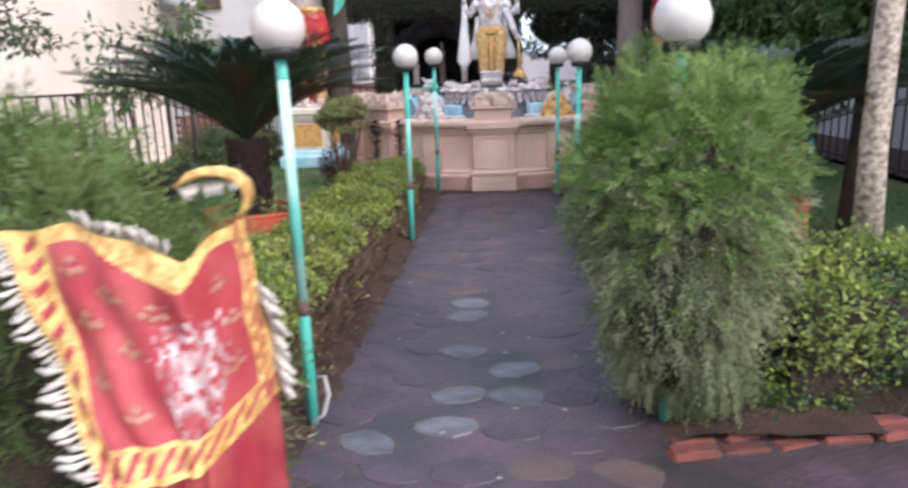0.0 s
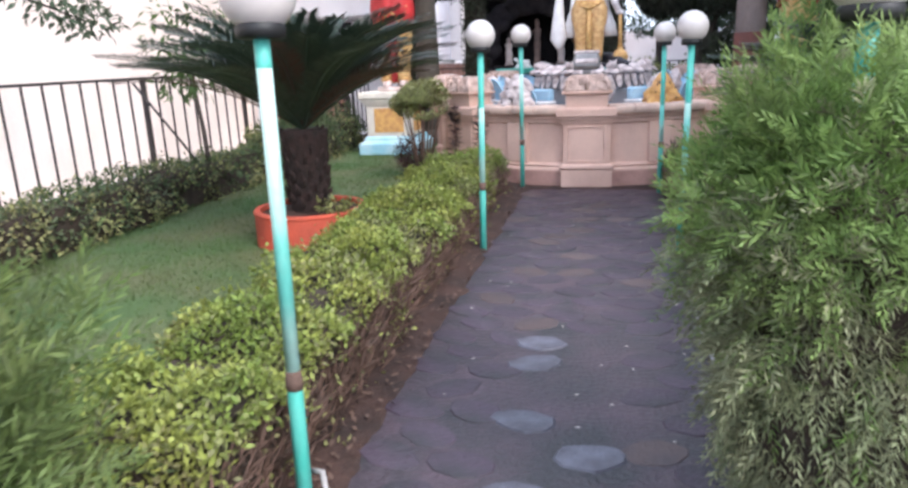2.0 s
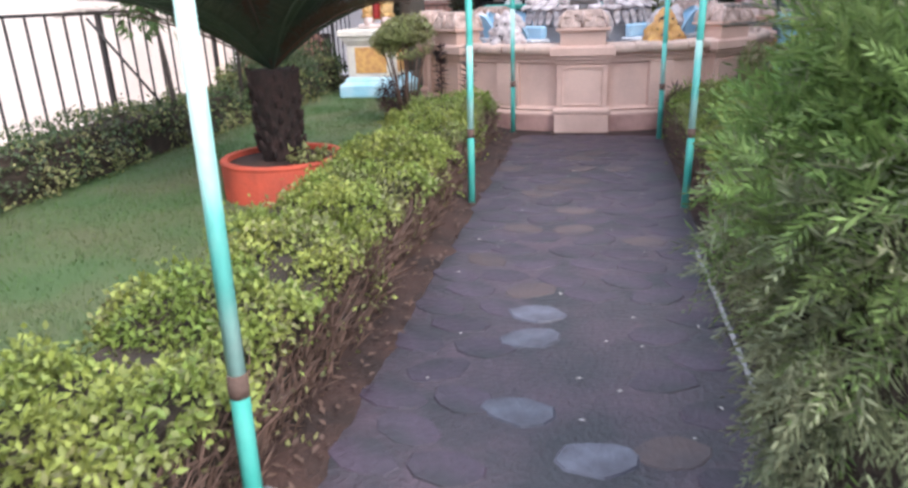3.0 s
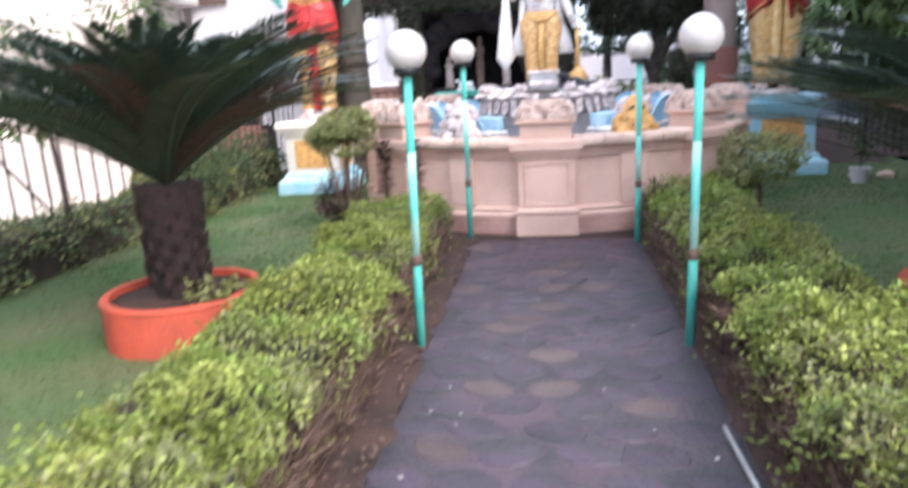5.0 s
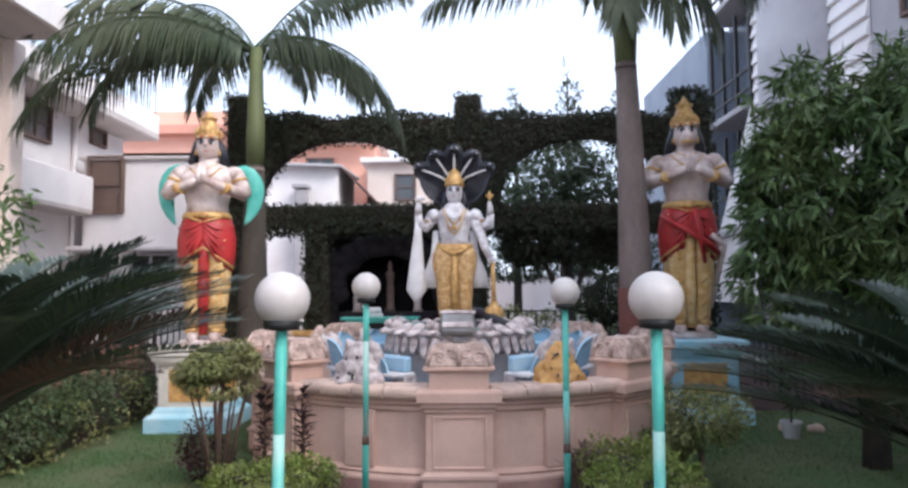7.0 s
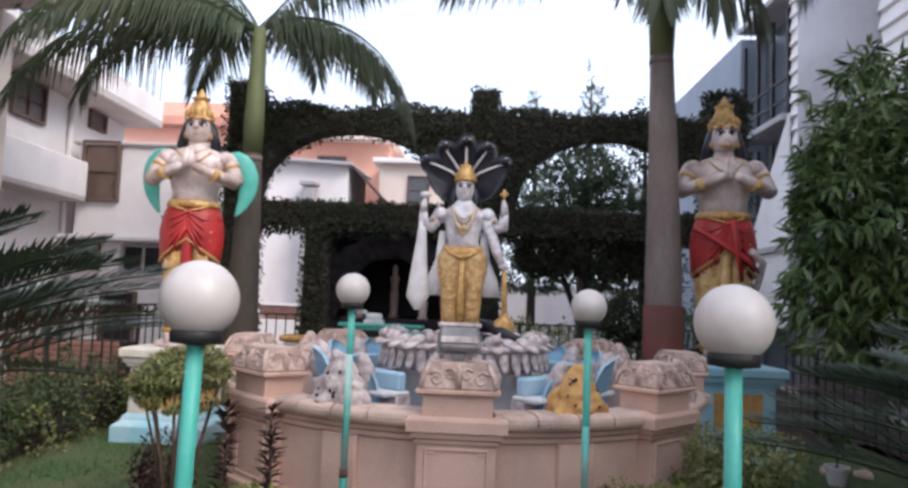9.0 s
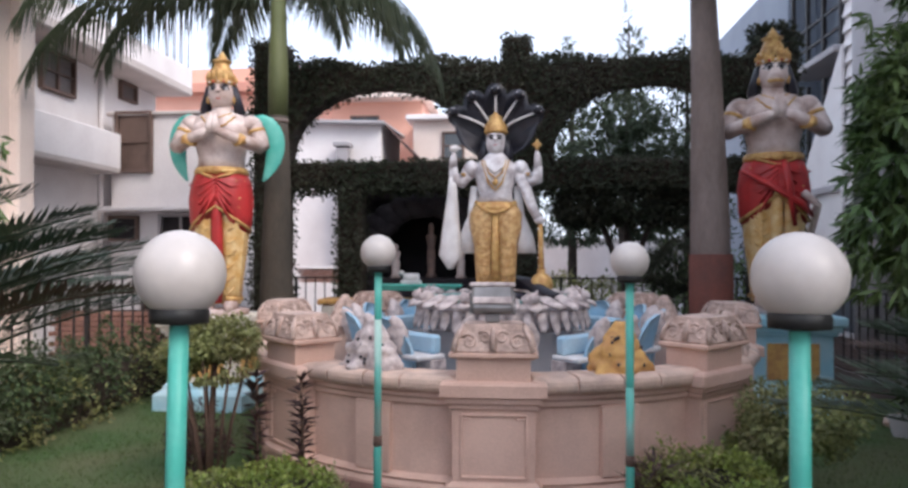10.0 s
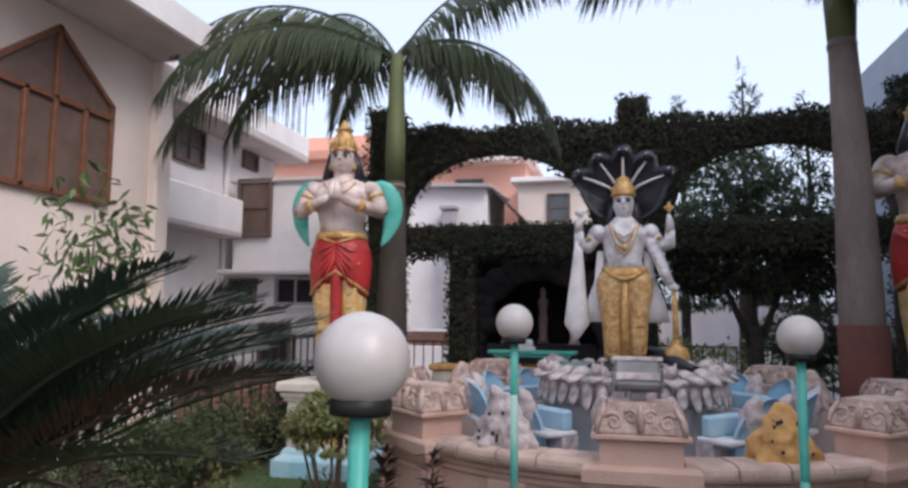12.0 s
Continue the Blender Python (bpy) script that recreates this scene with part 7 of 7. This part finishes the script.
leafy("pot_plant", (3.66, 12.62, 0.185), ([(0, 0, -0.02), (0.01, 0, 0.2), (0.0, 0.02, 0.36)], [0.010, 0.008, 0.005]), [((0, 0, 0.42), (0.16, 0.15, 0.14)), ((0.05, 0, 0.25), (0.10, 0.10, 0.08))], 150, 0.09, M_DARK_HEDGE, "small dark green plant in a white pot", "plant", limbs=False)
for x, y0, q, ang in ((3.80, 13.05, 0.12, 20), (3.98, 13.30, 0.09, 70), (4.15, 13.0, 0.10, 140)):
    st = Shape().ball((0, 0, 0.5), (1.0, 0.75, 0.62), 0, 14, 9)
    st.v = [tuple(Vector(v) * (q * (1 + 0.22 * noise.noise(Vector(v) * 1.3 + Vector((x, 0, 0)))))) for v in st.v]
    solid("stone", st, M_COPING, "pale rough stone lying on the lawn's edge", "stone", at=pose(x, y0, 0.0, 0, 0, ang), group="loose stones")
solid("cable", Shape().tube([(-1.055, 3.30, 0.22), (-1.0, 3.27, 0.24), (-0.985, 3.26, 0.15), (-1.01, 3.24, 0.06), (-1.07, 3.22, 0.02)], 0.011, 8), M_CABLE, "short loop of pale cable at a lamp post's foot", "cable")
solid("edging_pipe", Shape().tube([(0.530, 3.75, 0.03), (0.520, 4.6, 0.028), (0.507, 5.3, 0.03), (0.488, 6.0, 0.028)], 0.012, 8), M_CABLE, "thin pale pipe lying along the path's edge", "pipe")
kerb = thing("brick_kerb", pose(0.56, 2.92, 0.0, 0, 0, 12), "red brick kerb at the corner of the bed", "kerb")
kb = Shape().box((0, 0, 0.045), (0.22, 0.105, 0.09), 0, 0.022).mesh("brick", M_KERB)
for r in range(2):
    for i in range(5):
        part("brick", kb, M_KERB, kerb, at=pose(0.11 + 0.232 * i + 0.05 * (r % 2), 0.06 + 0.115 * r, random.uniform(-0.078, -0.05), random.uniform(-5, 5), random.uniform(-5, 5), random.uniform(-12, 12)))
litter = []
for k in range(46):
    litter.append((rng.uniform(-1.0, 0.5), rng.uniform(2.0, 9.6), 0.022))
L = np.array(litter)
fallen = part("fallen_leaf_litter", leaf_mesh("fallen_leaf_litter", M_FRINGE, L, np.stack([rng.normal(size=46), rng.normal(size=46), 0 * L[:, 0] + 0.05], 1), np.tile([0.1, 0, 1.0], (46, 1)), 0.028, 0.014, 0.2))
tagged(fallen, "small pale fallen petals scattered on the path", "litter", kind="stuff")
scraps = part("dry_leaf_litter", leaf_mesh("dry_leaf_litter", M_TWIG, np.stack([rng.uniform(-1.9, -1.02, 900), rng.uniform(2.8, 9.8, 900), np.full(900, 0.05)], 1), rng.normal(size=(900, 3)) * np.array([1, 1, 0.25]), np.tile([0.1, 0, 1.0], (900, 1)), 0.05, 0.022, 0.2))
tagged(scraps, "dry brown leaves scattered on the soil", "litter", kind="stuff")

# ---- flagstones of the path ----
random.seed(21)
kinds = []
for k in range(7):
    n = random.choice((9, 10, 12))
    ring = []
    for i in range(n):
        a = 2 * math.pi * i / n + random.uniform(-0.10, 0.10)
        r = random.uniform(0.86, 1.06)
        ring.append((0.165 * r * math.cos(a), 0.11 * r * math.sin(a)))
    kinds.append(ring)
stone_me = [[Shape().prism(k, 0.0, 0.012, 0, 0.10).mesh("flagstone", m) for k in kinds] for m in (M_FLAG, M_PALE_FLAG, M_RUST_FLAG)]
for row in range(44):
    y0 = 0.2 + 0.222 * row
    for c in range(5):
        x = -0.90 + 0.325 * c + (0.10 if row % 2 else -0.04) + random.uniform(-0.03, 0.03)
        if x > 0.47 or x < -1.0:
            continue
        mid = abs(x + 0.26) < 0.34 and 3.0 < y0 < 5.3
        if mid:
            continue
        pick = 1 if random.random() < 0.04 and y0 < 4.6 else (2 if random.random() < (0.22 if y0 < 3.4 else 0.07) else 0)
        part("flagstone", random.choice(stone_me[pick]), None, path, at=pose(x, y0 + random.uniform(-0.03, 0.03), 0.0035 + random.uniform(-0.003, 0.001), 0, 0, random.choice((0, 180)) + random.uniform(-35, 35)))
for x, y0, m, turn in ((-0.41, 5.03, 1, 5), (-0.41, 4.76, 1, 20), (-0.40, 4.13, 1, -10), (-0.10, 3.87, 1, 12), (-0.39, 3.55, 1, 8), (-0.09, 3.54, 1, -15), (-0.42, 3.22, 1, 0), (-0.10, 3.18, 0, 10)):
    part("flagstone", stone_me[m][int(100 * y0) % 7], None, path, at=pose(x, y0, 0.006, 0, 0, turn))
for k in range(60):
    x, y0 = 0.75 + 0.36 * (k % 6) + random.uniform(-0.05, 0.05), -0.2 + 0.30 * (k // 6) + random.uniform(-0.05, 0.05)
    part("flagstone", random.choice(stone_me[2 if random.random() < 0.3 else 0]), None, path, at=pose(x, y0, 0.0, 0, 0, random.uniform(-40, 40)))
